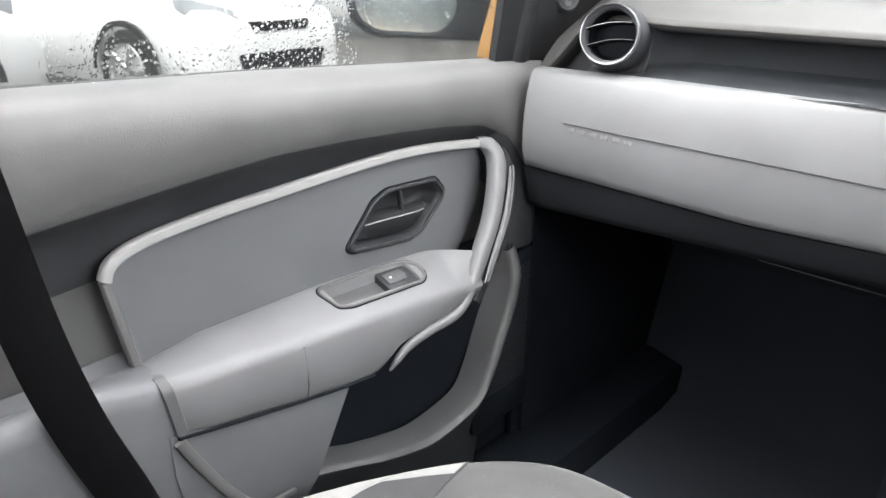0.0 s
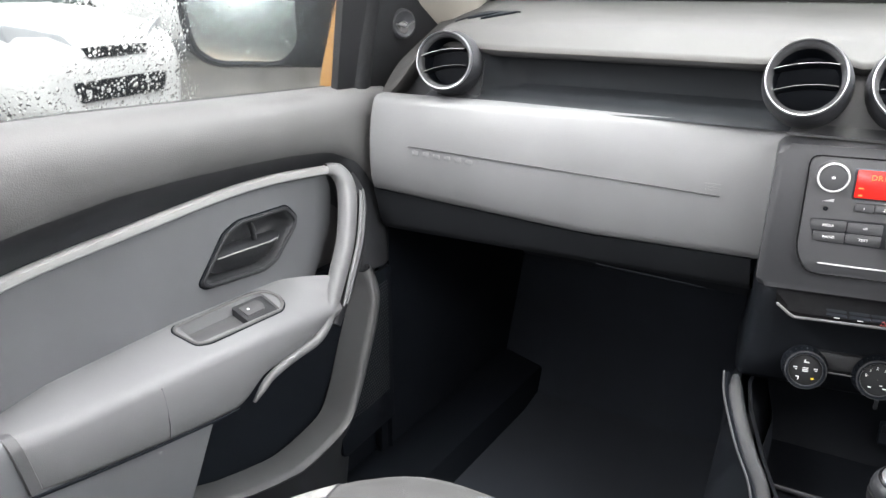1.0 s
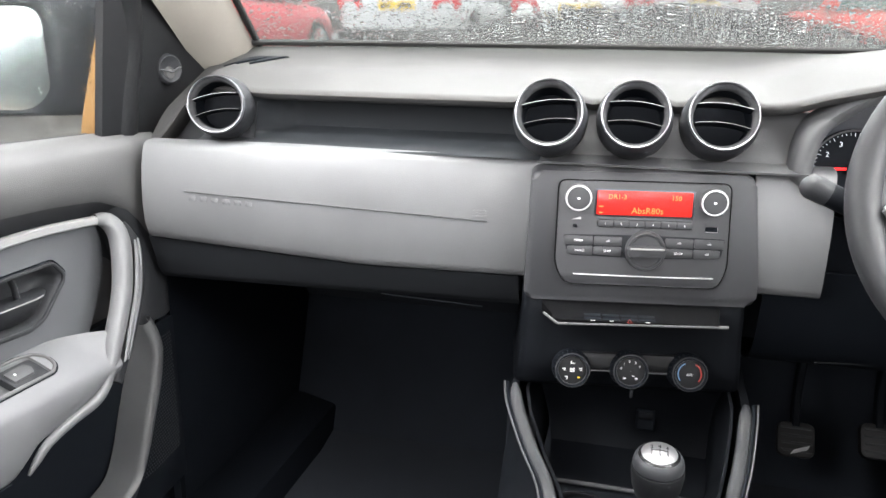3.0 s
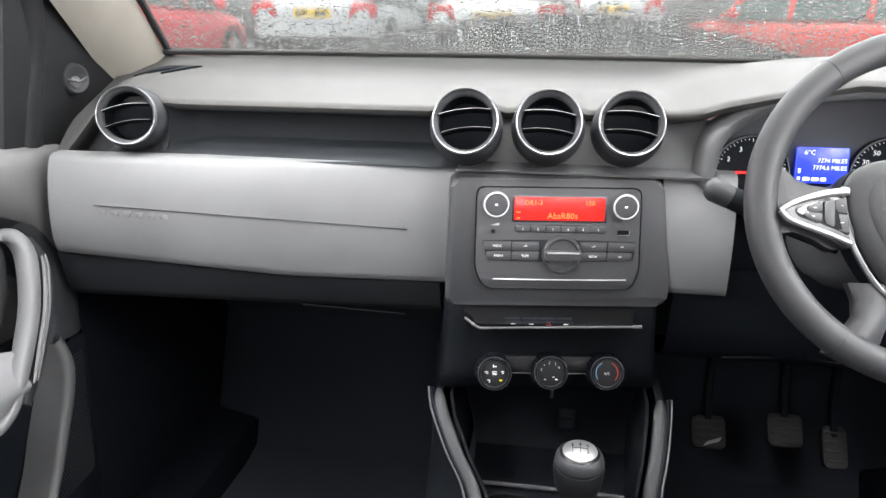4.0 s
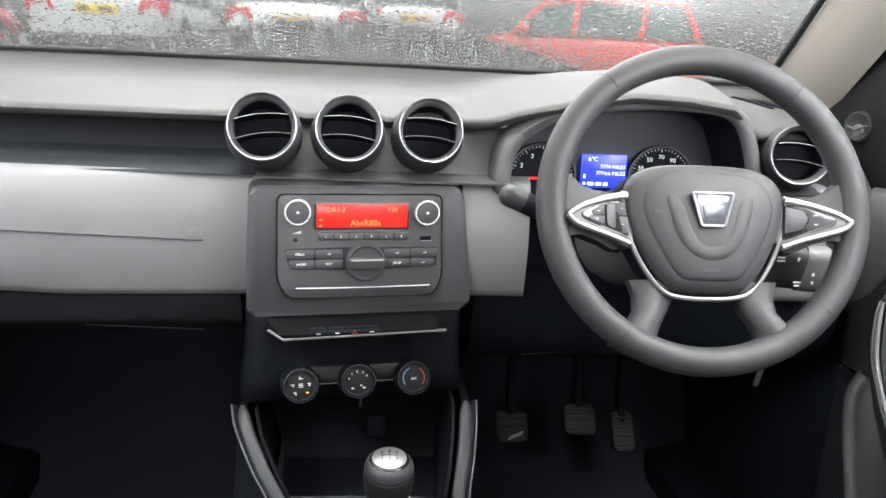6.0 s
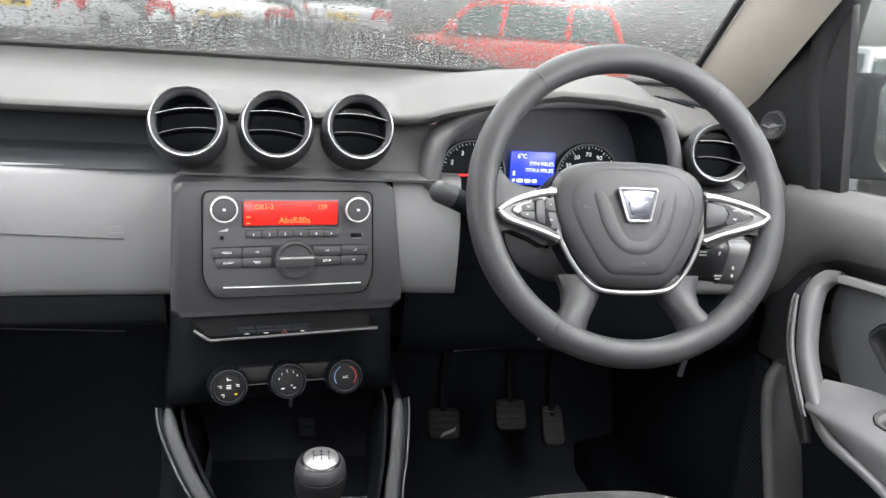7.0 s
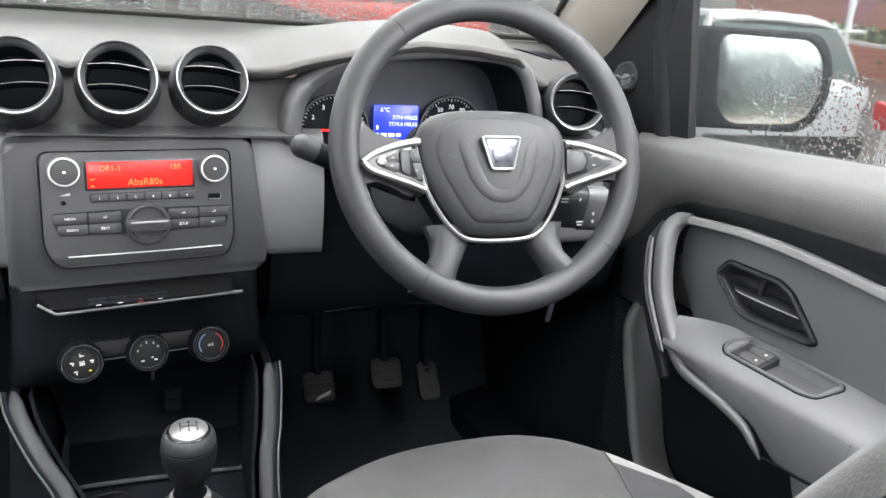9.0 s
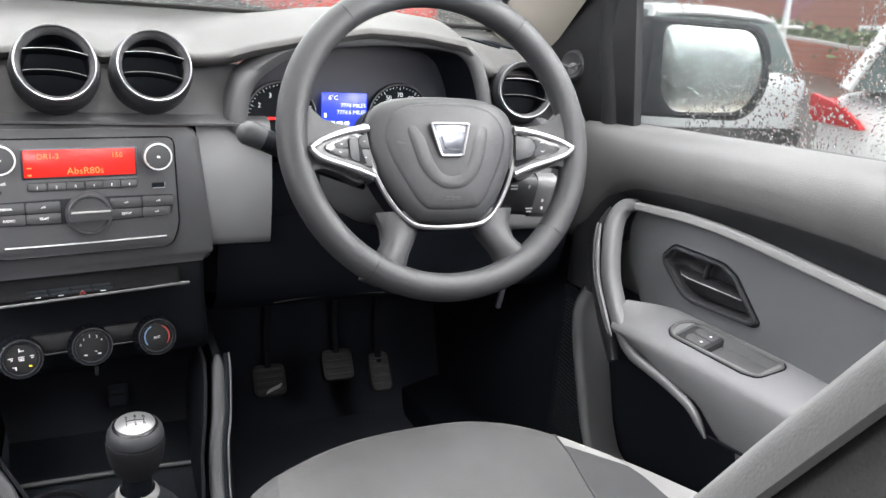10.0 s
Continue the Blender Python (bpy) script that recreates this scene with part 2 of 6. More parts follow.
def brick_material():
    m, n, l, b = base("red_brick", (0.3, 0.09, 0.05), 0.85)
    tc = n.new("ShaderNodeTexCoord")
    k = n.new("ShaderNodeTexBrick")
    k.inputs["Color1"].default_value, k.inputs["Color2"].default_value = (0.36, 0.10, 0.055, 1), (0.27, 0.075, 0.045, 1)
    k.inputs["Mortar"].default_value = (0.3, 0.27, 0.23, 1)
    k.inputs["Scale"].default_value = 4.4
    mp = n.new("ShaderNodeMapping"); mp.inputs["Rotation"].default_value = (radians(90), 0, radians(90))
    l.new(tc.outputs["Object"], mp.inputs["Vector"]); l.new(mp.outputs[0], k.inputs["Vector"])
    l.new(k.outputs["Color"], b.inputs["Base Color"])
    return m


M_GROUND = ground_material()
M_BRICK = brick_material()
M_HEDGE = fabric("hedge_leaves", (0.07, 0.10, 0.035))
M_ROOFTILE = plastic("roof_tile", (0.10, 0.07, 0.06), 0.8, 30, 0.4)


# ---- shape helpers ----
def part(name, bm, material, parent=None, label="", smooth=True, angle=40):
    """Links a bmesh as one mesh object, under a thing where one is given."""
    bmesh.ops.recalc_face_normals(bm, faces=bm.faces[:])
    me = bpy.data.meshes.new(name)
    bm.to_mesh(me)
    bm.free()
    if material:
        me.materials.append(material)
    if smooth:
        me.shade_smooth()
        me.set_sharp_from_angle(angle=radians(angle))
    ob = new(name, me)
    if parent is not None:
        ob.parent = parent
        ob.matrix_parent_inverse = parent.matrix_world.inverted()
    if label:
        ob["label"] = label
    return ob


def thing(name, label, category, at=(0, 0, 0), group="", kind=""):
    e = new(name)
    e.empty_display_size = 0.05
    e.matrix_world = at if isinstance(at, Matrix) else Matrix.Translation(at)
    tagged(e, label, category, group, kind)
    e.matrix_basis = e.matrix_world.copy()
    bpy.context.view_layer.update()
    return e


def spline(pts, n, closed=False):
    """Catmull-Rom points, n to a span."""
    p = [Vector(q) for q in pts]
    out, m = [], len(p)
    spans = m if closed else m - 1
    for i in range(spans):
        a = p[(i - 1) % m] if closed or i > 0 else p[0]
        b, c = p[i], p[(i + 1) % m]
        d = p[(i + 2) % m] if closed or i + 2 < m else p[-1]
        for k in range(n):
            t = k / n
            out.append(0.5 * ((2 * b) + (c - a) * t + (2 * a - 5 * b + 4 * c - d) * t * t + (3 * b - a - 3 * c + d) * t ** 3))
    if not closed:
        out.append(p[-1])
    return out


def curve1(xs, ys):
    """A smooth function through the given values."""
    def f(x):
        return float(np.interp(x, xs, ys))
    return f


def loft(sections, closed=False, caps=False, ring=False, bm=None):
    """Skin over rows of points. closed: each row is a loop; ring: the last row joins the first."""
    bm = bm or bmesh.new()
    rows = [[bm.verts.new(v) for v in s] for s in sections]
    cnt = len(rows[0])
    pairs = list(zip(rows, rows[1:])) + ([(rows[-1], rows[0])] if ring else [])
    for a, b in pairs:
        for i in range(cnt if closed else cnt - 1):
            j = (i + 1) % cnt
            bm.faces.new((a[i], a[j], b[j], b[i]))
    if caps and not ring:
        bm.faces.new(rows[0][::-1])
        bm.faces.new(rows[-1])
    return bm


def thick(bm, t):
    """Gives a sheet its thickness."""
    bmesh.ops.recalc_face_normals(bm, faces=bm.faces[:])
    bmesh.ops.solidify(bm, geom=bm.faces[:], thickness=t)
    return bm


def sweep(path, wide, high, up=(0, 0, 1), n=10, closed=False, power=2.0, taper=None, bm=None):
    """A bar of rounded section along a path: wide across, high along up."""
    path = [Vector(p) for p in path]
    up = Vector(up)
    rows, m = [], len(path)
    for i, p in enumerate(path):
        a = path[(i - 1) % m] if closed or i > 0 else p
        b = path[(i + 1) % m] if closed or i < m - 1 else p
        d = (b - a).normalized()
        side = d.cross(up).normalized()
        top = side.cross(d).normalized()
        f = taper(i / (m - 1)) if taper else 1.0
        row = []
        for k in range(n):
            an = 2 * math.pi * k / n
            c, s = math.cos(an), math.sin(an)
            c, s = math.copysign(abs(c) ** (2 / power), c), math.copysign(abs(s) ** (2 / power), s)
            row.append(p + side * (c * wide / 2 * f) + top * (s * high / 2 * f))
        rows.append(row)
    return loft(rows, closed=True, caps=not closed, ring=closed, bm=bm)


def lathe(profile, m=Matrix(), n=32, arc=2 * math.pi, bm=None):
    """Turns (radius, height) pairs about local y; height runs along -y."""
    rows = []
    steps = n if arc > 6.28 else n + 1
    for k in range(steps):
        an = arc * k / n
        rows.append([m @ Vector((r * math.cos(an), -h, r * math.sin(an))) for r, h in profile])
    return loft(rows, ring=arc > 6.28, bm=bm)


def prism(poly, to, depth, bevel=0.0, seg=2, bm=None):
    """A plate of the outline poly (u, v), mapped by to(u, v, w); w from 0 (back) to depth (face)."""
    own = bm is None
    tmp = bmesh.new()
    lo = [tmp.verts.new((u, v, 0)) for u, v in poly]
    hi = [tmp.verts.new((u, v, depth)) for u, v in poly]
    k = len(poly)
    tmp.faces.new(lo[::-1])
    face = tmp.faces.new(hi)
    for i in range(k):
        tmp.faces.new((lo[i], lo[(i + 1) % k], hi[(i + 1) % k], hi[i]))
    if bevel:
        bmesh.ops.bevel(tmp, geom=list(face.edges), offset=bevel, segments=seg, profile=0.5, affect="EDGES", clamp_overlap=True)
    for v in tmp.verts:
        v.co = to(*v.co)
    if own:
        return tmp
    me = bpy.data.meshes.new("tmp")
    tmp.to_mesh(me); tmp.free()
    bm.from_mesh(me)
    bpy.data.meshes.remove(me)
    return bm


def rbox(size, m=Matrix(), bevel=0.003, seg=2, bm=None):
    """A box with rounded edges, centred on m."""
    tmp = bmesh.new()
    bmesh.ops.create_cube(tmp, size=1, matrix=Matrix.Diagonal((*size, 1)))
    if bevel:
        bmesh.ops.bevel(tmp, geom=tmp.edges[:], offset=bevel, segments=seg, profile=0.5, affect="EDGES", clamp_overlap=True)
    bmesh.ops.transform(tmp, matrix=m, verts=tmp.verts[:])
    if bm is None:
        return tmp
    me = bpy.data.meshes.new("tmp")
    tmp.to_mesh(me); tmp.free()
    bm.from_mesh(me)
    bpy.data.meshes.remove(me)
    return bm


def rounded(w, h, r, n=5, cx=0.0, cy=0.0):
    """Outline of a rounded rectangle."""
    out = []
    for sx, sy, a0 in ((1, 1, 0), (-1, 1, 90), (-1, -1, 180), (1, -1, 270)):
        for k in range(n + 1):
            a = radians(a0 + 90 * k / n)
            out.append((cx + sx * (w / 2 - r) + r * math.cos(a), cy + sy * (h / 2 - r) + r * math.sin(a)))
    return out


def fillet(poly, r, n=4):
    """Rounds the corners of an outline."""
    out, m = [], len(poly)
    for i in range(m):
        a, b, c = Vector(poly[i - 1]), Vector(poly[i]), Vector(poly[(i + 1) % m])
        d1, d2 = (a - b), (c - b)
        q = min(r, d1.length * 0.45, d2.length * 0.45)
        p, s = b + d1.normalized() * q, b + d2.normalized() * q
        for k in range(n + 1):
            t = k / n
            v = p * (1 - t) ** 2 + b * 2 * t * (1 - t) + s * t * t
            out.append((v.x, v.y))
    return out


def letters(name, text, size, m, material, parent, align="CENTER", depth=0.0002):
    """Printed or lit characters as a thin mesh; local x runs along the line, y up."""
    c = bpy.data.curves.new("letters", "FONT")
    c.body, c.size, c.extrude, c.align_x, c.align_y, c.resolution_u = text, size, depth, align, "CENTER", 2
    ob = bpy.data.objects.new("letters", c)
    me = bpy.data.meshes.new_from_object(ob)
    bpy.data.objects.remove(ob)
    bpy.data.curves.remove(c)
    me.transform(m)
    me.materials.append(material)
    o = new(name, me)
    o.parent = parent
    o.matrix_parent_inverse = parent.matrix_world.inverted()
    return o


def facing(x, y, z, lean=0.0, turn=0.0):
    """A frame on a surface that faces the cabin: local x right, y up the surface, z out of it."""
    return Matrix.Translation((x, y, z)) @ Euler((radians(90 - lean), 0, radians(turn))).to_matrix().to_4x4()


def on(m):
    return lambda u, v, w: m @ Vector((u, v, w))


def bars(name, rows, m, material, parent):
    """Unreadable print as short bars: (u, v, width, height)."""
    bm = bmesh.new()
    for u, v, w, h in rows:
        prism(rounded(w, h, min(w, h) * 0.3, 2, u, v), on(m), 0.0003, bm=bm)
    return part(name, bm, material, parent, smooth=False)


# ---- the dashboard ----
dash = thing("dashboard", "dark grey moulded plastic car dashboard with pale grey fascia", "dashboard", (0, 0.2, 0.9))
lip_z = curve1([-0.70, -0.60, -0.50, 0.08, 0.124, 0.163, 0.191, 0.247, 0.331, 0.40, 0.462, 0.49, 0.515, 0.56, 0.70],
               [1.118, 1.122, 1.119, 1.119, 1.120, 1.126, 1.136, 1.150, 1.165, 1.163, 1.155, 1.135, 1.122, 1.120, 1.114])
lip_y = curve1([-0.70, 0.10, 0.18, 0.25, 0.46, 0.52, 0.70], [0.03, 0.03, 0.0, -0.02, -0.02, 0.02, 0.03])
hood = curve1([-0.70, 0.13, 0.20, 0.28, 0.38, 0.46, 0.53, 0.58, 0.70], [0, 0, 0.010, 0.020, 0.022, 0.020, 0.010, 0.0, 0.0])


def screen_y(x):
    return 0.30 + 0.26 * (1 - (x / 0.69) ** 2)


def pad(x, v):
    y0, z0, y1, z1 = lip_y(x), lip_z(x), screen_y(x), 1.172
    y = y0 + (y1 - y0) * v
    rise = 0.35 * math.sin(min(v / 0.22, 1) * math.pi / 2) + 0.65 * v
    h = hood(x) * math.sin(min(v / 0.3, 1) * math.pi / 2) * max(0.0, 1 - max(0, v - 0.3) / 0.55)
    for vx in (-0.119, -0.017, 0.083):
        h += 0.007 * math.exp(-((x - vx) / 0.040) ** 6) * math.exp(-((y - 0.05) / 0.05) ** 4)
    e = max(0.0, (abs(x) - 0.605) / 0.095)
    h -= 0.075 * e * e * (3 - 2 * min(1, e)) * (1 - v) ** 1.2
    return Vector((x, y, z0 + (max(z1, z0 + 0.004) - z0) * rise + h))


rows = []
for i in range(141):
    x = -0.70 + 1.4 * i / 140
    e = pad(x, 0)
    rows.append([e + Vector((0, 0.05, -0.016)), e + Vector((0, 0.012, -0.014)), e + Vector((0, 0.002, -0.010)), e + Vector((0, -0.002, -0.005)),
                 *[pad(x, (k / 26) ** 1.3) for k in range(27)], pad(x, 1) + Vector((0, 0.02, -0.03))])
part("top_pad", loft(rows), M_TOP, dash, "grained dark grey top pad", angle=60)

# shelf recess in front of the passenger
def shelf_row(x):
    f = max(0.05, min(1.0, (x + 0.535) / 0.05, (-0.128 - x) / 0.06))
    f = math.sin(f * math.pi / 2)
    return [Vector((x, 0.028 + (y - 0.028) * f if y > 0.028 else y, z)) for y, z in ((0.052, 1.110), (0.085, 1.102), (0.088, 1.066), (0.075, 1.060), (0.046, 1.0585), (0.040, 1.0535), (0.012, 1.0505), (-0.004, 1.047))]


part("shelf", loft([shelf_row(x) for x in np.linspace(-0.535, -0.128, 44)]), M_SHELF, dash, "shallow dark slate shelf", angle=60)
# upper face that carries the vents
for x0, x1 in ((-0.608, -0.530), (-0.130, 0.19), (0.50, 0.602)):
    bm = loft([[Vector((x, y, z)) for y, z in ((0.045, 1.112), (0.036, 1.10), (0.030, 1.07), (0.022, 1.053), (-0.004, 1.046))] for x in np.linspace(x0, x1, 6)])
    part("upper_face", thick(bm, 0.003), M_MID if abs(x0) < 0.2 else M_DARK, dash)

for s in (-1, 1):
    bm = loft([[Vector((s * x, 0.062, z)) for z in (0.90, 1.0, 1.09 - 0.05 * (x > 0.65))] for x in (0.59, 0.64, 0.70)])
    part("end_face", thick(bm, 0.003), M_DARK, dash, "dark end of the dashboard")
# passenger fascia: a full, rounded panel, nearer to the cabin towards the door
def crease(x):
    return 0.893 + 0.020 * min(1.0, max(0.0, (-0.36 - x) / 0.30))


def fascia_row(x, top=1.046):
    f = min(1.0, max(0.0, (-0.14 - x) / 0.5)) if x < 0 else 0.0
    dy = -0.030 * f if x < 0 else 0.010
    z0 = top
    return [Vector((x, y + dy, z)) for y, z in ((0.03, z0 + 0.004), (0.012, z0 + 0.003), (0.004, z0 - 0.001), (0.0005, z0 - 0.008), (-0.0055, 1.018), (-0.0095, 0.990),
            (-0.0105, 0.962), (-0.0085, 0.935), (-0.0045, crease(x) + 0.012), (-0.0015, crease(x) + 0.003), (0.004, crease(x)), (0.03, crease(x) + 0.002))]


bm = loft([fascia_row(x) for x in np.linspace(-0.672, -0.120, 30)])
part("fascia_panel", thick(bm, 0.004), M_FASCIA, dash, "pale grey satin fascia panel", angle=60)
bm = loft([fascia_row(x) for x in np.linspace(0.128, 0.216, 6)])
part("fascia_panel", thick(bm, 0.004), M_FASCIA, dash, "pale grey satin fascia panel", angle=60)
bm = loft([fascia_row(x, 1.05) for x in np.linspace(0.54, 0.622, 6)])
part("fascia_panel", thick(bm, 0.004), M_FASCIA, dash, "pale grey satin fascia panel", angle=60)


def fascia_at(x, z, out=0.0):
    r = fascia_row(x)
    ys = [(p.z, p.y) for p in r]
    ys.sort()
    return Vector((x, float(np.interp(z, [a for a, _ in ys], [b for _, b in ys])) - out, z))


# airbag seam across the fascia, with embossed marks at both ends
seam = [fascia_at(x, 0.984 + (x + 0.607) * (-0.0175 / 0.416), 0.0009) for x in np.linspace(-0.607, -0.19, 24)]
part("airbag_seam", sweep(seam, 0.0022, 0.0016, n=6), M_DARK, dash, "thin dark seam line")
for k in range(6):
    x = -0.596 + k * 0.0165
    p = fascia_at(x, 0.9755 + (x + 0.6) * (-0.05), 0.0)
    part("embossed_mark", prism(fillet([(-0.005, -0.0035), (0.005, -0.0035), (0.005, 0.0035), (-0.005, 0.0035)], 0.002), on(facing(p.x, p.y + 0.0002, p.z, 8, 3)), 0.0010, 0.0005), M_FASCIA, dash)
for k in range(3):
    p = fascia_at(-0.2, 0.9725 + k * 0.0035, 0.0)
    bm = prism(rounded(0.018, 0.0018, 0.0006, 2), on(facing(p.x, p.y + 0.0002, p.z, 8, 3)), 0.0013)
    part("embossed_bar", bm, M_FASCIA, dash)

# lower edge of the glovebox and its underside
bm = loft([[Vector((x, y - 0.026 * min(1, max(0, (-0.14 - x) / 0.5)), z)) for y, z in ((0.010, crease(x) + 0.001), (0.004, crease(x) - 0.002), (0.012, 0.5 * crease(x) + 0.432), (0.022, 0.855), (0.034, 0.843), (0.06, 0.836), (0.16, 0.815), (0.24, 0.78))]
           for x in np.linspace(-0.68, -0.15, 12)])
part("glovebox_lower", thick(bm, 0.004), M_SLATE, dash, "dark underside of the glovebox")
part("glovebox_edge", sweep([(x, 0.022, 0.842 - 0.004 * (x + 0.33) / 0.13) for x in np.linspace(-0.345, -0.2, 8)], 0.002, 0.002, n=6), M_BLACK, dash)
# knee panel and underside on the driver's side
bm = loft([[Vector((x, y, z)) for y, z in ((0.024, 0.925), (0.030, 0.900), (0.040, 0.865), (0.050, 0.83), (0.062, 0.805), (0.078, 0.789), (0.12, 0.770), (0.24, 0.75))]
           for x in np.linspace(0.155, 0.685, 12)])
part("knee_panel", thick(bm, 0.004), M_BLACK, dash, "black plastic knee panel", angle=70)
part("knee_edge", sweep([(x, 0.070, 0.789 + 0.004 * math.sin((x - 0.25) * 20)) for x in np.linspace(0.235, 0.40, 10)], 0.0022, 0.0022, n=6), M_SLATE, dash)
bm = loft([[Vector((x, y, z)) for y, z in ((0.03, 0.89), (0.03, 0.992))] for x in (0.19, 0.55)])
part("column_backing", thick(bm, 0.004), M_BLACK, dash)


turn_y = Euler((radians(-90), 0, 0)).to_matrix().to_4x4()
# the middle of the dashboard is turned towards the driver
DRIVER_TURN = pose(0, -0.010, 0, 0, 0, 9)


def turned(t):
    t.matrix_basis = DRIVER_TURN @ t.matrix_basis
    bpy.context.view_layer.update()


# ---- air vents ----
def air_vent(x, z, y=-0.022, r=0.0415, turn=0.0, lean=10.0, slat_turn=0.0, group="round air vents"):
    m = facing(x, y, z, lean, turn) @ turn_y
    v = thing("air_vent", "round black air vent with a chrome ring and two slats", "air vent", m, group)
    part("barrel", lathe([(r * 0.99, -0.007), (r * 1.05, -0.012), (r * 1.10, -0.022), (r * 1.13, -0.036), (r * 1.11, -0.055), (r * 1.0, -0.085), (r * 0.9, -0.11)], m, 40), M_DARK, v, "charcoal barrel")
    part("chrome_ring", lathe([(r * 0.945, -0.003), (r * 0.957, 0.0), (r * 0.982, 0.0005), (r * 0.998, -0.003), (r * 1.002, -0.006), (r * 0.98, -0.010)], m, 48), M_CHROME, v, "chrome ring")
    part("inner_ring", lathe([(r * 0.942, -0.003), (r * 0.925, -0.0045), (r * 0.88, -0.0065), (r * 0.835, -0.011), (r * 0.82, -0.016)], m, 48), M_MID, v, "charcoal inner ring")
    part("duct", lathe([(0.0005, -0.050), (r * 0.4, -0.0495), (r * 0.78, -0.048), (r * 0.815, -0.044), (r * 0.825, -0.0155)], m, 32), M_BLACK, v)
    tilt = m @ pose(0, 0, 0, 0, slat_turn, 0)
    for h in (-0.29, 0.27):
        half = r * math.sqrt(max(0.0, 0.82 ** 2 - h * h)) * 0.99
        bow = 0.0035
        path = [tilt @ Vector((half * s, 0.012, r * h + bow * (1 - s * s))) for s in np.linspace(-1, 1, 9)]
        up = (tilt.to_3x3() @ Vector((0, 0, 1)))
        part("slat", sweep(path, 0.022, 0.0022, up, 8, power=4), M_BLACK, v)
        edge = [p + tilt.to_3x3() @ Vector((0, -0.0115, 0.0)) for p in path]
        part("slat_edge", sweep(edge, 0.0009, 0.0009, up, 6), M_TRIM if h > 0 else M_DOOR, v, "bright slat edge")
    return v


air_vent(-0.563, 1.102, -0.018, 0.0385, 13, 12, -10)
for u, slat_turn in ((-0.1156, -7), (-0.0157, 4), (0.0836, 5)):
    p = Matrix.Translation((0, -0.030, 0)) @ pose(0, 0, 0, 0, 0, 9) @ Vector((u, 0, 1.111))
    air_vent(p.x, p.z, p.y, 0.0398, 3, 18, slat_turn)
air_vent(0.557, 1.099, -0.018, 0.0385, -13, 12, 5)

# demister slots at both ends of the top pad
for s in (-1, 1):
    bm = bmesh.new()
    for k in range(5):
        x = 0.664 - 0.0195 * k
        a, b_, c = pad(s * x, 0.50), pad(s * (x - 0.021), 0.50), pad(s * (x - 0.002), 0.27)
        lo = [bm.verts.new(p + Vector((0, 0, -0.004))) for p in (a, b_, c)]
        hi = [bm.verts.new(p + Vector((0, 0, 0.0028))) for p in (a, b_, c)]
        bm.faces.new(hi)
        for q in range(3):
            bm.faces.new((lo[q], lo[(q + 1) % 3], hi[(q + 1) % 3], hi[q]))
    sweep([pad(s * q, 0.51) + Vector((0, 0, 0.001)) for q in np.linspace(0.666, 0.562, 8)], 0.004, 0.003, n=6, bm=bm)
    part("demister_slot", bm, M_BLACK, dash, "black demister slots")

# ---- instrument binnacle ----
clus = thing("instrument_cluster", "black instrument cluster with two dials and a blue display", "instrument cluster", (0.345, 0.09, 1.07))
open_ = [(0.190, 1.038), (0.186, 1.063), (0.194, 1.092), (0.214, 1.112), (0.245, 1.130), (0.300, 1.142), (0.37, 1.147), (0.44, 1.144), (0.468, 1.134), (0.484, 1.115), (0.500, 1.076), (0.504, 1.040), (0.45, 1.018), (0.35, 1.006), (0.24, 1.016)]
loop = [(p.x, p.y) for p in spline([(a, b, 0) for a, b in open_], 4, True)]


def shrink(f, y):
    return [Vector((0.345 + (u - 0.345) * f, y, 1.06 + (v - 1.06) * (0.5 + f / 2) - (1 - f) * 0.02)) for u, v in loop]


def lip_ring(f, dy):
    return [Vector((0.345 + (u - 0.345) * f, lip_y(u) * 0.6 + dy, 1.06 + (v - 1.06) * f)) for u, v in loop]


part("hood_rim", loft([lip_ring(1.16, 0.045), lip_ring(1.14, 0.010), lip_ring(1.08, -0.002), lip_ring(1.0, 0.0), lip_ring(0.985, 0.006)], closed=True), M_MID, clus, "charcoal plastic hood rim", angle=70)
part("tunnel", loft([lip_ring(0.985, 0.006), shrink(0.95, 0.05), shrink(0.92, 0.088)], closed=True), M_BLACK, clus)
bm = bmesh.new()
bm.faces.new([bm.verts.new(v) for v in shrink(0.925, 0.088)])
part("dial_plate", bm, M_DIALPLATE, clus, "dial plate tinted blue-grey for the lens sheen", smooth=False)


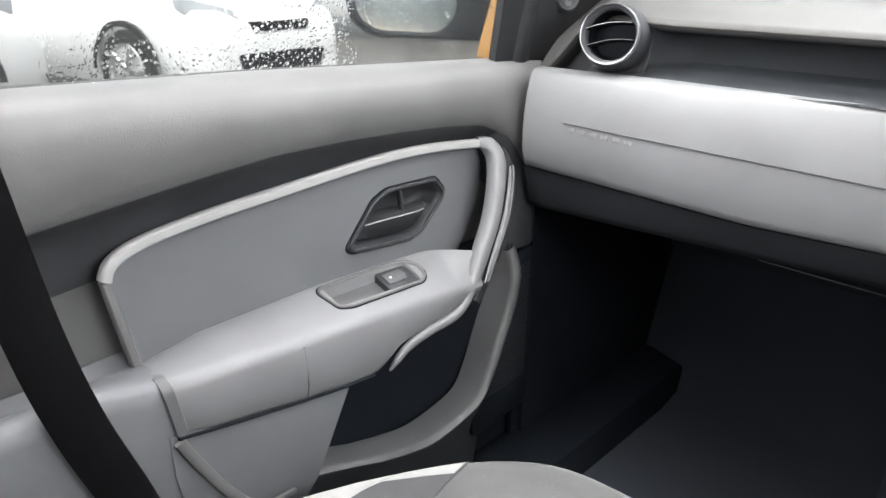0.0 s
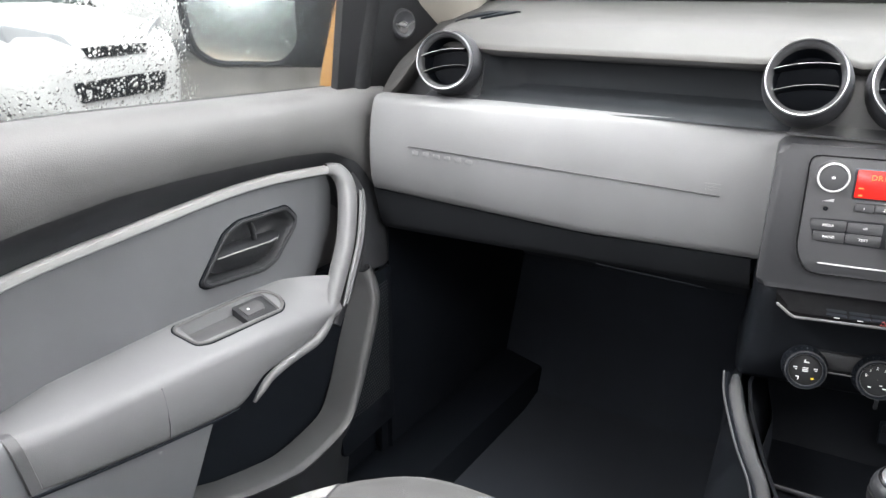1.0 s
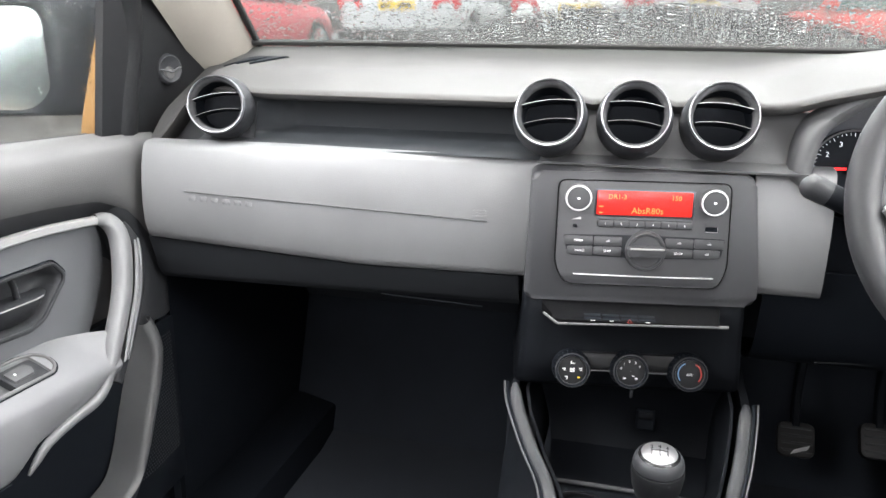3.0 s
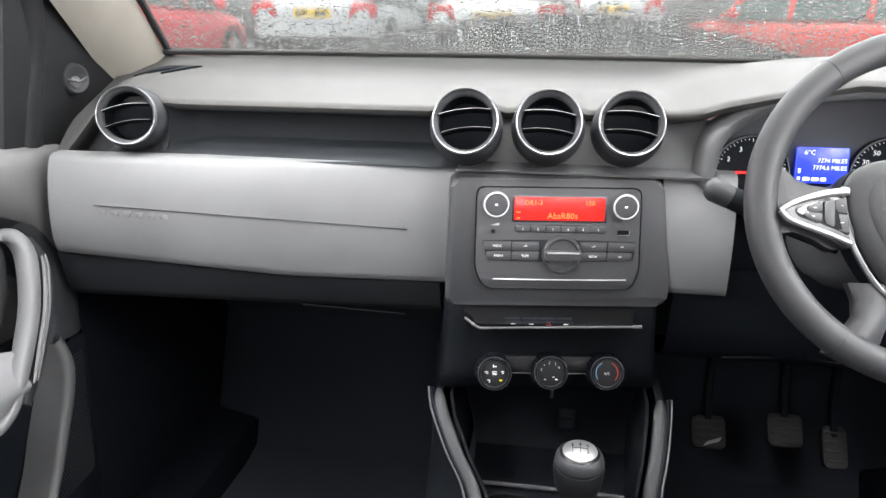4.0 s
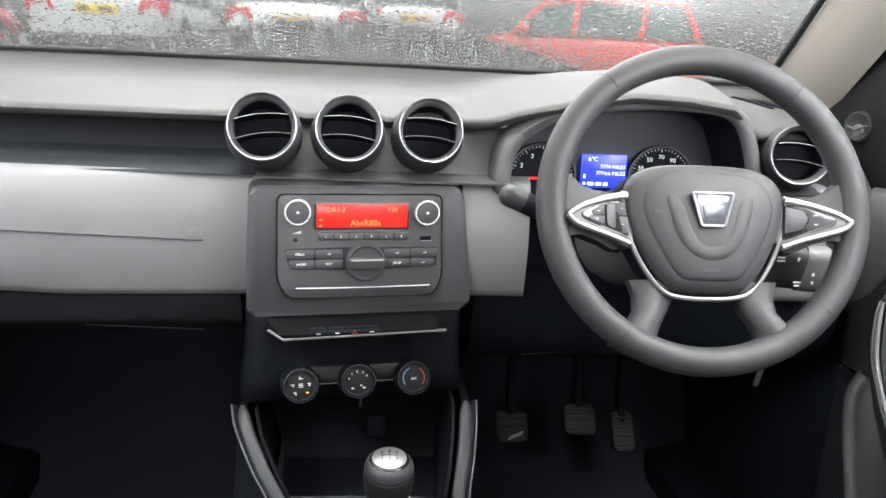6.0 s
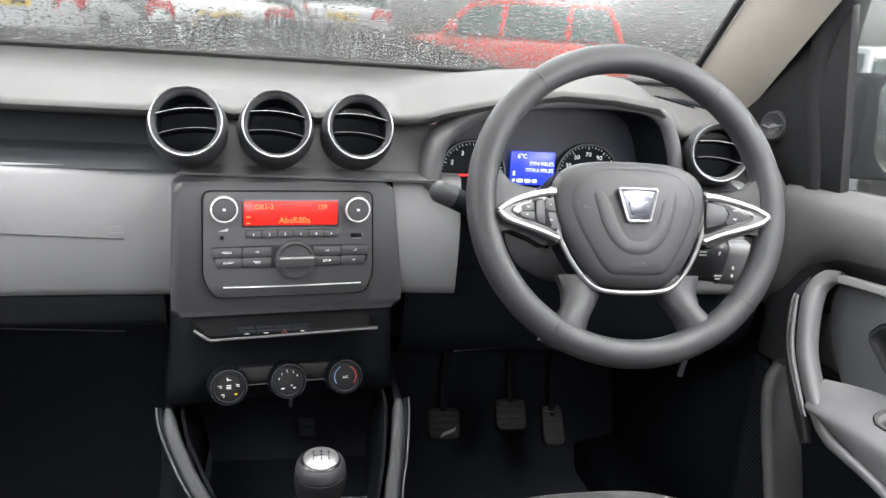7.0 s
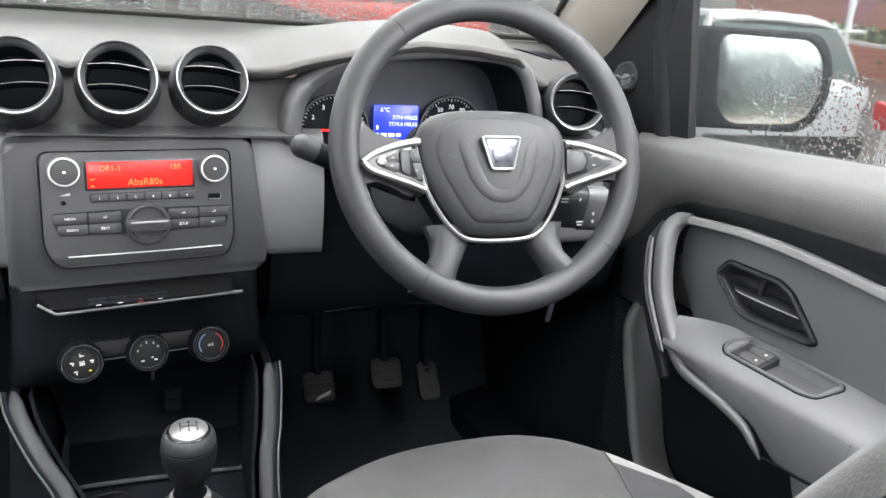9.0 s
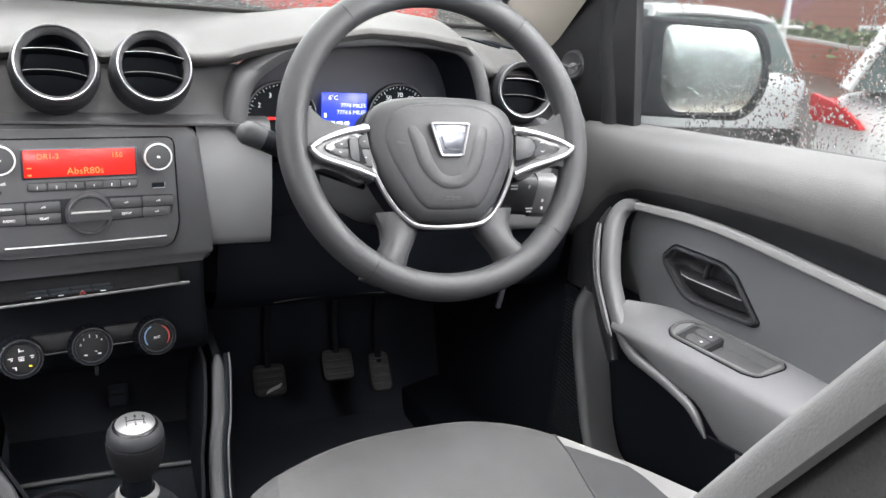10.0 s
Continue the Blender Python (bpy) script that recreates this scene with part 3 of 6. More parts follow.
def dial(cx, cz, r, name, marks, needle):
    m = facing(cx, 0.078, cz, 6)
    d = part(name, lathe([(0.0005, 0.0), (r * 0.96, 0.0), (r, 0.002), (r * 1.04, 0.003), (r * 1.06, 0.0)], m @ turn_y, 40), M_BLACK, clus)
    part("dial_ring", lathe([(r * 0.985, 0.0022), (r * 1.0, 0.0036), (r * 1.03, 0.0036), (r * 1.045, 0.0022)], m @ turn_y, 48), M_MID, clus)
    bm = bmesh.new()
    for k in range(41):
        a = radians(225 - 270 * k / 40)
        long = 0.10 if k % 5 == 0 else 0.05
        mm = m @ Matrix.Translation((math.cos(a) * r * (0.95 - long / 2), math.sin(a) * r * (0.95 - long / 2), 0.0006)) @ Euler((0, 0, a)).to_matrix().to_4x4()
        prism([(-r * long / 2, -0.0003), (r * long / 2, -0.0003), (r * long / 2, 0.0003), (-r * long / 2, 0.0003)], on(mm), 0.0003, bm=bm)
    part("dial_marks", bm, M_DIALPRINT, clus, smooth=False)
    for text, deg in marks:
        a = radians(deg)
        letters("dial_number", text, r * 0.19, m @ Matrix.Translation((math.cos(a) * r * 0.72, math.sin(a) * r * 0.70, 0.0006)), M_DIALPRINT, clus)
    a = radians(needle)
    tip = [m @ Vector((math.cos(a) * r * f, math.sin(a) * r * f, 0.004)) for f in (-0.12, 0.2, 0.8)]
    part("needle", sweep(tip, 0.0034, 0.0018, (0, -1, 0), 6), M_NEEDLE, clus, "lit red needle")
    part("needle_hub", lathe([(0.0005, 0.008), (0.006, 0.007), (0.007, 0.002)], m @ turn_y, 16), M_BLACK, clus)


dial(0.245, 1.043, 0.046, "rev_counter", [("1", 200), ("2", 150), ("3", 116), ("4", 82), ("5", 42), ("6", 0)], 182)
dial(0.412, 1.045, 0.046, "speedometer", [("30", 150), ("50", 120), ("70", 90), ("90", 60), ("110", 28)], 215)
lm = facing(0.331, 0.080, 1.055, 6)
part("blue_screen", prism(rounded(0.064, 0.046, 0.002, 3), on(lm), 0.003, 0.0006), M_BLUE_LCD, clus, "lit blue display")
letters("display_text", "6°C", 0.0085, lm @ Matrix.Translation((-0.016, 0.016, 0.0034)), M_LCDWHITE, clus)
letters("display_text", "7774 MILES", 0.0075, lm @ Matrix.Translation((0.030, 0.006, 0.0034)), M_LCDWHITE, clus, "RIGHT")
letters("display_text", "7774.6 MILES", 0.0075, lm @ Matrix.Translation((0.030, -0.003, 0.0034)), M_LCDWHITE, clus, "RIGHT")
bars("display_bar", [(-0.027, -0.0075, 0.003, 0.006), (-0.027, -0.017, 0.004, 0.004), (-0.018, -0.0175, 0.009, 0.005), (-0.007, -0.0175, 0.009, 0.005), (0.003, -0.0175, 0.007, 0.005)], lm @ Matrix.Translation((0, 0, 0.0032)), M_LCDWHITE, clus)

# ---- centre stack ----
stack = thing("centre_stack", "charcoal plastic centre stack housing the radio and heater panel", "centre stack", (0, 0.05, 0.8))
out = fillet([(-0.138, 0.877), (0.144, 0.877), (0.143, 0.905), (0.127, 1.041), (-0.134, 1.041), (-0.138, 0.90)], 0.012)
sm = lambda u, v, w: Vector((u, 0.045 - 0.039 * w / 0.057 - 0.018 * w / 0.057 * min(1.0, max(0.0, (v - 0.864) / 0.040)) ** 0.5 - (1.045 - v) * 0.02 * w / 0.057, v))
part("radio_surround", prism(out, sm, 0.057, 0.007, 4), M_RADIO, stack, "charcoal plastic surround")
# lower black panel, narrowing downwards and leaning towards the seats
rows = []
for z, hw, y in ((0.888, 0.137, 0.002), (0.876, 0.139, -0.005), (0.862, 0.139, -0.008), (0.84, 0.139, -0.008), (0.82, 0.140, -0.008), (0.79, 0.142, -0.008), (0.765, 0.144, -0.004), (0.757, 0.146, 0.004), (0.752, 0.147, 0.03)):
    rows.append([Vector((-hw, 0.16, z)), Vector((-hw, y + 0.02, z)), Vector((-hw + 0.004, y + 0.006, z)), Vector((-hw + 0.012, y, z)), *[Vector((u, y, z)) for u in np.linspace(-hw + 0.03, hw - 0.03, 6)],
                 Vector((hw - 0.012, y, z)), Vector((hw - 0.004, y + 0.006, z)), Vector((hw, y + 0.02, z)), Vector((hw, 0.16, z))])
part("heater_panel", loft(rows), M_TRAY, stack, "black plastic heater panel", angle=50)
# switch ledge with a bright edge
rows = []
for s in np.linspace(-1, 1, 21):
    x = -0.0060 + 0.1085 * s
    d = 0.046 * (1 - abs(s) ** 24)
    rows.append([Vector((x, 0.0, 0.875)), Vector((x, -0.010 - d * 0.9, 0.873)), Vector((x, -0.012 - d, 0.870)), Vector((x, -0.011 - d, 0.864)), Vector((x, -0.006 - d * 0.7, 0.860)), Vector((x, 0.0, 0.855))])
part("switch_ledge", loft(rows), M_MATT, stack, "black switch ledge")
edge = [(-0.0060 + 0.1085 * s, -0.058 + 0.008 * max(0, -s - 0.86) / 0.14, 0.8662 + 0.002 * s + 0.0105 * max(0, -s - 0.84) / 0.16) for s in np.linspace(-1, 0.985, 61)]
part("ledge_edge", sweep(edge, 0.003, 0.0032, n=8), M_MID, stack, "satin edge")
# paler overlays at both ends paint in the edge's glint
part("ledge_glint", sweep([Vector(p) + Vector((0, -0.0012, 0.0004)) for p in edge[:9]], 0.0030, 0.0034, n=8), M_DOOR, stack, "paler overlay for the glint on the edge")
part("ledge_glint", sweep([Vector(p) + Vector((0, -0.0012, 0.0006)) for p in edge[-4:]], 0.0040, 0.0042, n=8), M_DOOR, stack, "paler overlay for the glint on the edge")
for x, mt in ((-0.056, M_GREYPRINT), (-0.034, M_GREYPRINT), (-0.013, M_REDPRINT), (0.008, M_GREYPRINT)):
    bm = rbox((0.020, 0.014, 0.003), pose(x, -0.050, 0.8715, 10), 0.001)
    b = part("ledge_switch", bm, M_BLACK, stack)
    face = facing(x, -0.0588, 0.8705, 35)
    if mt is M_REDPRINT:
        tri = [face @ Vector((0.0034 * math.cos(a), 0.0028 * math.sin(a), 0.0004)) for a in (math.pi / 2, math.pi * 7 / 6, math.pi * 11 / 6)]
        part("warning_triangle", sweep(tri, 0.0010, 0.0008, (0, -0.8, 0.6), 5, True), mt, b, "red warning triangle")
    else:
        bars("switch_mark", [(0, 0, 0.0055, 0.0010)], face, mt, b)
turned(stack)

# ---- radio ----
radio = thing("car_radio", "black car radio with two chrome-ringed knobs and a red display", "car radio", (0, 0, 0.96))
rm = facing(-0.003, -0.0125, 0.9608, 1)
plate_ = [(-0.086, -0.058), (0.096, -0.058), (0.105, -0.034), (0.101, 0.0695), (-0.098, 0.0695), (-0.0985, -0.034)]
part("faceplate", prism(fillet(plate_, 0.010), on(rm), 0.004, 0.0015), M_RADIO, radio, "black plastic faceplate")
part("faceplate_line", sweep([rm @ Vector((u * 1.012, v * 1.012, 0.0035)) for u, v in fillet(plate_, 0.010)], 0.0016, 0.0016, (0, -1, 0), 6, True), M_GLOSS, radio)
part("display_frame", prism(rounded(0.1165, 0.0335, 0.002, 3, 0.003, 0.0437), on(rm), 0.0044, 0.0005), M_DARKCHROME, radio, "dark bezel")
part("display_glass", prism(rounded(0.1120, 0.0297, 0.0015, 2, 0.003, 0.0440), on(rm), 0.0050, 0.0005), M_RED_LCD, radio, "lit red display")
for text, u, v, s, al in (("DR1-3", -0.040, 0.0512, 0.0082, "LEFT"), ("150", 0.046, 0.0512, 0.0082, "RIGHT"), ("AbsR80s", 0.007, 0.0350, 0.0106, "CENTER")):
    letters("display_text", text, s, rm @ Matrix.Translation((u, v, 0.0052)), M_AMBER, radio, al)
bars("display_icon", [(-0.0475, 0.0395, 0.005, 0.0015), (-0.0475, 0.0320, 0.004, 0.0018)], rm @ Matrix.Translation((0, 0, 0.0050)), M_AMBER, radio)
for u, v in ((-0.0754, 0.0500), (0.0823, 0.0490)):
    km = rm @ Matrix.Translation((u, v, 0.004)) @ turn_y
    k = part("radio_knob", lathe([(0.0005, 0.0100), (0.0105, 0.0105), (0.0132, 0.0100), (0.0139, 0.002)], km, 32), M_RADIO, radio, "round black knob")
    part("knob_ring", lathe([(0.0136, 0.0096), (0.0142, 0.0109), (0.0152, 0.0106), (0.0157, 0.0088)], km, 40), M_SILVER_PAINT, k, "chrome ring")
    part("knob_skirt", lathe([(0.0156, 0.0092), (0.0160, 0.004), (0.0163, 0.0)], km, 40), M_MID, k)
    part("knob_mark", prism(rounded(0.0036, 0.0026, 0.001, 2), on(rm @ Matrix.Translation((u, v, 0.0143))), 0.0004), M_WHITE, k)
part("preset_strip", prism(rounded(0.1115, 0.0098, 0.0025, 3, 0.005, 0.0190), on(rm), 0.0055, 0.001), M_SLATE, radio)
for k in range(6):
    b = part("preset_button", prism(rounded(0.0182, 0.0084, 0.0014, 2, -0.0415 + 0.0186 * k, 0.0190), on(rm), 0.0066, 0.0010), M_RADIO, radio)
    letters("button_number", str(k + 1), 0.0040, rm @ Matrix.Translation((-0.0415 + 0.0186 * k, 0.0186, 0.0068)), M_WHITE, b)
part("usb_slot", prism(rounded(0.0150, 0.0062, 0.0008, 2, 0.0837, 0.0148), on(rm), 0.0045), M_BLACK, radio, "USB socket")
part("usb_frame", sweep([rm @ Vector((u, v, 0.0046)) for u, v in ((0.0768, 0.0120), (0.0905, 0.0120), (0.0905, 0.0176))], 0.0009, 0.0009, (0, -1, 0), 5), M_TRIM, radio)
part("aux_socket", lathe([(0.0005, 0.001), (0.0018, 0.001), (0.0024, 0.002)], rm @ Matrix.Translation((-0.0775, 0.0150, 0.004)) @ turn_y, 12), M_BLACK, radio)
part("volume_mark", prism([(-0.0815, 0.0225), (-0.0705, 0.0225), (-0.0705, 0.0258)], on(rm), 0.0044), M_GREYPRINT, radio, smooth=False)
part("button_well", prism(fillet([(-0.0910, 0.0035), (-0.025, 0.0050), (0.035, 0.0050), (0.1010, 0.0035), (0.0970, -0.0208), (0.035, -0.0232), (-0.025, -0.0232), (-0.0845, -0.0218)], 0.005), on(rm), 0.0045, 0.0005), M_SLATE, radio)
for s in (-1, 1):
    for u0, u1, row in ((0.0255, 0.0588, 0), (0.0600, 0.0945, 0), (0.0255, 0.0588, 1), (0.0600, 0.0905, 1)):
        vc = -0.0030 - 0.0126 * row
        poly = fillet([(0.005 + s * u0, vc - 0.0057), (0.005 + s * u1, vc - 0.0057 + (0.0012 if row else 0.0)), (0.005 + s * u1, vc + 0.0052), (0.005 + s * u0, vc + 0.0057)], 0.0022)
        b = part("radio_button", prism(poly, on(rm), 0.0058, 0.0007), M_RADIO, radio)
        text = {(-1, 0.0600, 0): "MEDIA", (-1, 0.0600, 1): "RADIO", (-1, 0.0255, 1): "TEXT", (1, 0.0255, 1): "SETUP"}.get((s, u0, row))
        at = rm @ Matrix.Translation((0.005 + s * (u0 + u1) / 2, vc, 0.0060))
        if text:
            letters("button_text", text, 0.0038, at, M_WHITE, b)
        else:
            bars("button_mark", [(0, 0, 0.0046, 0.0011), (0.001, 0.0013, 0.0022, 0.0007)], at, M_GREYPRINT, b)
dc = rm @ Matrix.Translation((0.0078, -0.0128, 0.004))
dial_ = part("menu_dial", lathe([(0.0005, 0.006), (0.0185, 0.006), (0.0205, 0.0085), (0.0222, 0.0085), (0.0238, 0.006), (0.0242, 0.0)], dc @ turn_y, 40), M_RADIO, radio, "round menu dial with a flat grip")
part("dial_grip", prism(fillet([(-0.0215, -0.0052), (0.0215, -0.0052), (0.0225, 0.0062), (-0.0225, 0.0062)], 0.002), on(dc), 0.0165, 0.003), M_RADIO, dial_)
part("grip_edge", prism(rounded(0.0400, 0.0022, 0.0008, 2, 0, 0.0048), on(dc @ Matrix.Translation((0, 0, 0.0150))), 0.0022, 0.0005), M_TRIM, dial_)
part("chrome_strip", sweep([rm @ Vector((u, -0.0456 - 0.0008 * (1 - (u / 0.09) ** 2), 0.0045)) for u in np.linspace(-0.0763, 0.0906, 17)], 0.0016, 0.0024, (0, -1, 0), 6), M_SILVER_PAINT, radio, "thin chrome strip")
turned(radio)

# ---- heater controls ----
heater = thing("heater_controls", "three black rotary heater knobs joined by a bar", "heater controls", (0, -0.02, 0.795))
part("joining_bar", prism(rounded(0.135, 0.022, 0.006, 4), on(facing(0, -0.006, 0.7985, 10)), 0.012, 0.004), M_KNOB, heater)
part("joining_bar_edge", sweep([(x, -0.019, 0.7885) for x in np.linspace(-0.06, 0.06, 5)], 0.002, 0.002, n=6), M_MID, heater)
for i, (x, z) in enumerate(((-0.0745, 0.7885), (-0.0030, 0.7905), (0.0685, 0.7905))):
    hm = facing(x, -0.010, z, 14)
    km = hm @ turn_y
    z_ = 0.90
    km = km @ Matrix.Diagonal((z_, 1, z_, 1))
    hm = hm @ Matrix.Diagonal((z_, z_, 1, 1))
    k = part("heater_knob", lathe([(0.0190, 0.024), (0.0205, 0.030), (0.0225, 0.030), (0.0240, 0.027), (0.0250, 0.015), (0.0262, 0.013), (0.0268, 0.004), (0.027, 0.0)], km, 40), M_BLACK, heater, "ribbed black rotary knob")
    part("knob_ring", lathe([(0.0226, 0.0299), (0.0236, 0.0296), (0.0242, 0.0272)], km, 40), M_DARK, k)
    part("knob_rim", lathe([(0.0192, 0.0264), (0.0196, 0.0272), (0.0201, 0.0272), (0.0203, 0.0262)], km, 40), M_MID, k, "thin grey rim")
    part("knob_face", lathe([(0.0005, 0.0255), (0.0185, 0.0255), (0.0195, 0.025)], km, 40), M_KNOB, k)
    face = hm @ Matrix.Translation((0, 0, 0.0256))
    if i == 0:
        bars("knob_symbol", [(0, 0.0000, 0.0064, 0.0011), (0, 0.0022, 0.0064, 0.0009), (0, -0.0019, 0.0064, 0.0009), (-0.0115, 0.0018, 0.0050, 0.0011), (-0.0105, -0.0005, 0.0022, 0.0011), (0.0115, 0.0024, 0.0046, 0.0011), (0.0120, 0.0002, 0.0030, 0.0011), (-0.0016, 0.0105, 0.0012, 0.0042), (0.0012, 0.0095, 0.0042, 0.0011), (-0.0080, -0.0095, 0.0042, 0.0011), (-0.0068, -0.0118, 0.0012, 0.0032)], face, M_WHITE, k)
        bars("knob_symbol", [(0.009, -0.010, 0.0035, 0.0018)], face, M_YELLOW, k)
    elif i == 1:
        for t, a in (("0", 165), ("1", 132), ("2", 98), ("3", 62), ("4", 30)):
            letters("knob_number", t, 0.0045, face @ Matrix.Translation((0.0135 * math.cos(radians(a)), 0.0135 * math.sin(radians(a)), 0.0002)), M_WHITE, k)
        bars("knob_symbol", [(-0.008, -0.010, 0.004, 0.0014), (0.008, -0.010, 0.004, 0.0014), (0.004, -0.0065, 0.003, 0.001)], face, M_WHITE, k)
    else:
        for a0, a1, mt in ((115, 215, M_BLUEPRINT), (-40, 62, M_REDPRINT)):
            arc = [face @ Vector((0.0155 * math.cos(radians(a)), 0.0155 * math.sin(radians(a)), 0.0003)) for a in np.linspace(a0, a1, 12)]
            part("temperature_arc", sweep(arc, 0.0015, 0.0006, (0, -1, 0), 6), mt, k)
        letters("knob_text", "A/C", 0.0050, face @ Matrix.Translation((0, -0.001, 0.0002)), M_WHITE, k)
    # index nub on the dial's crown and finger ribs round its skirt
    bm = bmesh.new()
    for q in range(24):
        a = 2 * math.pi * q / 24
        rbox((0.0022, 0.0016, 0.010), hm @ Matrix.Translation((0.0249 * math.cos(a), 0.0249 * math.sin(a), 0.018)) @ Euler((0, 0, a)).to_matrix().to_4x4(), 0.0005, 1, bm=bm)
    part("knob_rib", bm, M_BLACK, k)["kind"] = "stuff"
part("heater_tab", rbox((0.004, 0.003, 0.013), pose(0.0035, -0.014, 0.757, 10), 0.001), M_SLATE, heater)
turned(heater)

# ---- centre console ----
console = thing("centre_console", "black plastic centre console with two satin side rails", "centre console", (0, -0.1, 0.5))
rows = []
for y, z, x0, x1 in ((0.03, 0.752, -0.125, 0.125), (0.06, 0.72, -0.118, 0.124), (0.072, 0.66, -0.105, 0.124), (0.06, 0.632, -0.10, 0.124), (-0.02, 0.618, -0.095, 0.124), (-0.05, 0.630, -0.092, 0.124), (-0.07, 0.637, -0.090, 0.124), (-0.20, 0.625, -0.085, 0.124), (-0.45, 0.60, -0.085, 0.124), (-0.75, 0.60, -0.085, 0.124)):
    rows.append([Vector((x, y, z)) for x in np.linspace(x0, x1, 9)])
part("tray", loft(rows), M_TRAY, console, "black storage tray", angle=50)
for s in (-1, 1):
    if s < 0:
        outer = [(-0.147, 0.10, 0.762), (-0.146, -0.030, 0.755), (-0.138, -0.055, 0.735), (-0.114, -0.090, 0.698), (-0.090, -0.115, 0.665), (-0.080, -0.15, 0.640), (-0.076, -0.24, 0.61), (-0.080, -0.75, 0.59)]
    else:
        outer = [(0.147, 0.10, 0.769), (0.147, -0.030, 0.762), (0.145, -0.055, 0.744), (0.139, -0.090, 0.710), (0.132, -0.115, 0.680), (0.127, -0.16, 0.645), (0.124, -0.24, 0.61), (0.130, -0.75, 0.59)]
    outer = [Vector(p) for p in outer]
    wall = loft([[p + Vector((s * 0.004, 0, -0.012)), Vector((s * 0.150, p.y + 0.01, p.z - 0.06)), Vector((s * 0.150, p.y, 0.36))] for p in outer])
    part("side_wall", thick(wall, 0.01), M_TRAY, console)
    inner = loft([[p + Vector((-s * 0.018, 0, -0.006)), Vector((p.x - s * 0.026, p.y + 0.04, p.z - 0.06)), Vector((p.x - s * 0.030, p.y + 0.06, 0.60))] for p in outer[:7]])
    part("inner_wall", thick(inner, 0.004), M_TRAY, console)
    rail = spline(outer[1:7], 5)
    rail = [p + Vector((-s * 0.008 + (-0.004 if s < 0 else 0.003), -0.004, 0.002)) for p in rail]
    part("side_rail", sweep(rail, 0.0165, 0.014, (0, -0.7, 0.7), 12, power=3.0, taper=lambda t: min(1.0, 0.35 + 5 * t)), M_DARK, console, "satin grey side rail")
    part("rail_gap", sweep([p + Vector((s * 0.0095, -0.001, 0.000)) for p in rail], 0.006, 0.010, (0, -0.7, 0.7), 8), M_BLACK, console)
    part("rail_edge", sweep([p + Vector((s * 0.0135, -0.003, 0.003)) for p in rail], 0.0026, 0.004, (0, -0.7, 0.7), 8), M_MID, console, "paler edge strip")
sk = part("power_socket", rbox((0.026, 0.012, 0.030), pose(0.029, 0.062, 0.680, -14), 0.004, 3), M_BLACK, console, "black power socket with a flap")
part("socket_flap", rbox((0.020, 0.005, 0.010), pose(0.029, 0.054, 0.689, -24), 0.002), M_TRAY, sk)
part("cup_rim", lathe([(0.030, -0.03), (0.031, 0.002), (0.034, 0.003), (0.036, 0.0)], pose(-0.045, -0.115, 0.639, 90, 0, 0) @ pose(0, 0, 0, 180), 32), M_GLOSS, console, "round cup holder rim")
part("tray_ridge", sweep([(-0.105, -0.055, 0.637), (-0.03, -0.058, 0.639), (0.06, -0.06, 0.639), (0.105, -0.06, 0.637)], 0.006, 0.006, n=8), M_DARK, console)

gear = thing("gear_lever", "black gear lever with a polished chrome cap", "gear lever", (0.038, -0.15, 0.62))
gm = pose(0.039, -0.150, 0.6385, 8, 0, 0) @ pose(0, 0, 0, -90)
part("boot", lathe([(0.048, -0.015), (0.045, 0.0), (0.036, 0.012), (0.026, 0.022), (0.022, 0.03)], gm, 24), M_DARK, gear, "dark pleated boot")
part("collar", lathe([(0.020, 0.018), (0.0225, 0.022), (0.0225, 0.030), (0.018, 0.036)], gm, 32), M_TRIM, gear, "satin collar ring")
part("shaft", lathe([(0.015, 0.03), (0.0155, 0.055), (0.018, 0.062)], gm, 24), M_BLACK, gear)
part("knob", lathe([(0.016, 0.056), (0.022, 0.063), (0.0272, 0.078), (0.0290, 0.092), (0.0291, 0.099), (0.0286, 0.1020), (0.0265, 0.1026)], gm, 40), M_KNOB, gear, "round grained black knob")
part("knob_groove", lathe([(0.0268, 0.1015), (0.0262, 0.1030), (0.0262, 0.1045), (0.0275, 0.1052)], gm, 40), M_BLACK, gear)
part("cap_ring", lathe([(0.0266, 0.1046), (0.0281, 0.1046), (0.0282, 0.1065), (0.0270, 0.1120), (0.0246, 0.1165), (0.0226, 0.1178)], gm, 40), M_DARK, gear, "charcoal top ring")
part("cap", lathe([(0.0228, 0.1172), (0.0222, 0.1186), (0.0208, 0.1196), (0.016, 0.1212), (0.0005, 0.1226)], gm, 40), M_GLOSS, gear, "gloss black domed cap")
plaque = part("shift_plaque", lathe([(0.0200, 0.1192), (0.0195, 0.1208), (0.015, 0.1228), (0.0005, 0.1242)], gm, 32), M_SATIN, gear, "silver shift pattern plaque")
for t, u, v in (("1", -0.0085, 0.006), ("3", 0.0, 0.007), ("5", 0.0085, 0.006), ("2", -0.0085, -0.006), ("4", 0.0, -0.007), ("6", 0.0085, -0.006)):
    letters("gear_number", t, 0.0070, gm @ Matrix.Translation((u, -0.1246 + 12 * (u * u + v * v), -v)) @ Euler((radians(90), 0, 0)).to_matrix().to_4x4(), M_BLACK, plaque)
for u in (-0.0085, 0.0, 0.0085):
    part("shift_line", sweep([gm @ Vector((u, -0.1246 + 12 * u * u, q)) for q in (-0.003, 0.003)], 0.0008, 0.0008, (0, 0, 1), 5), M_BLACK, plaque)
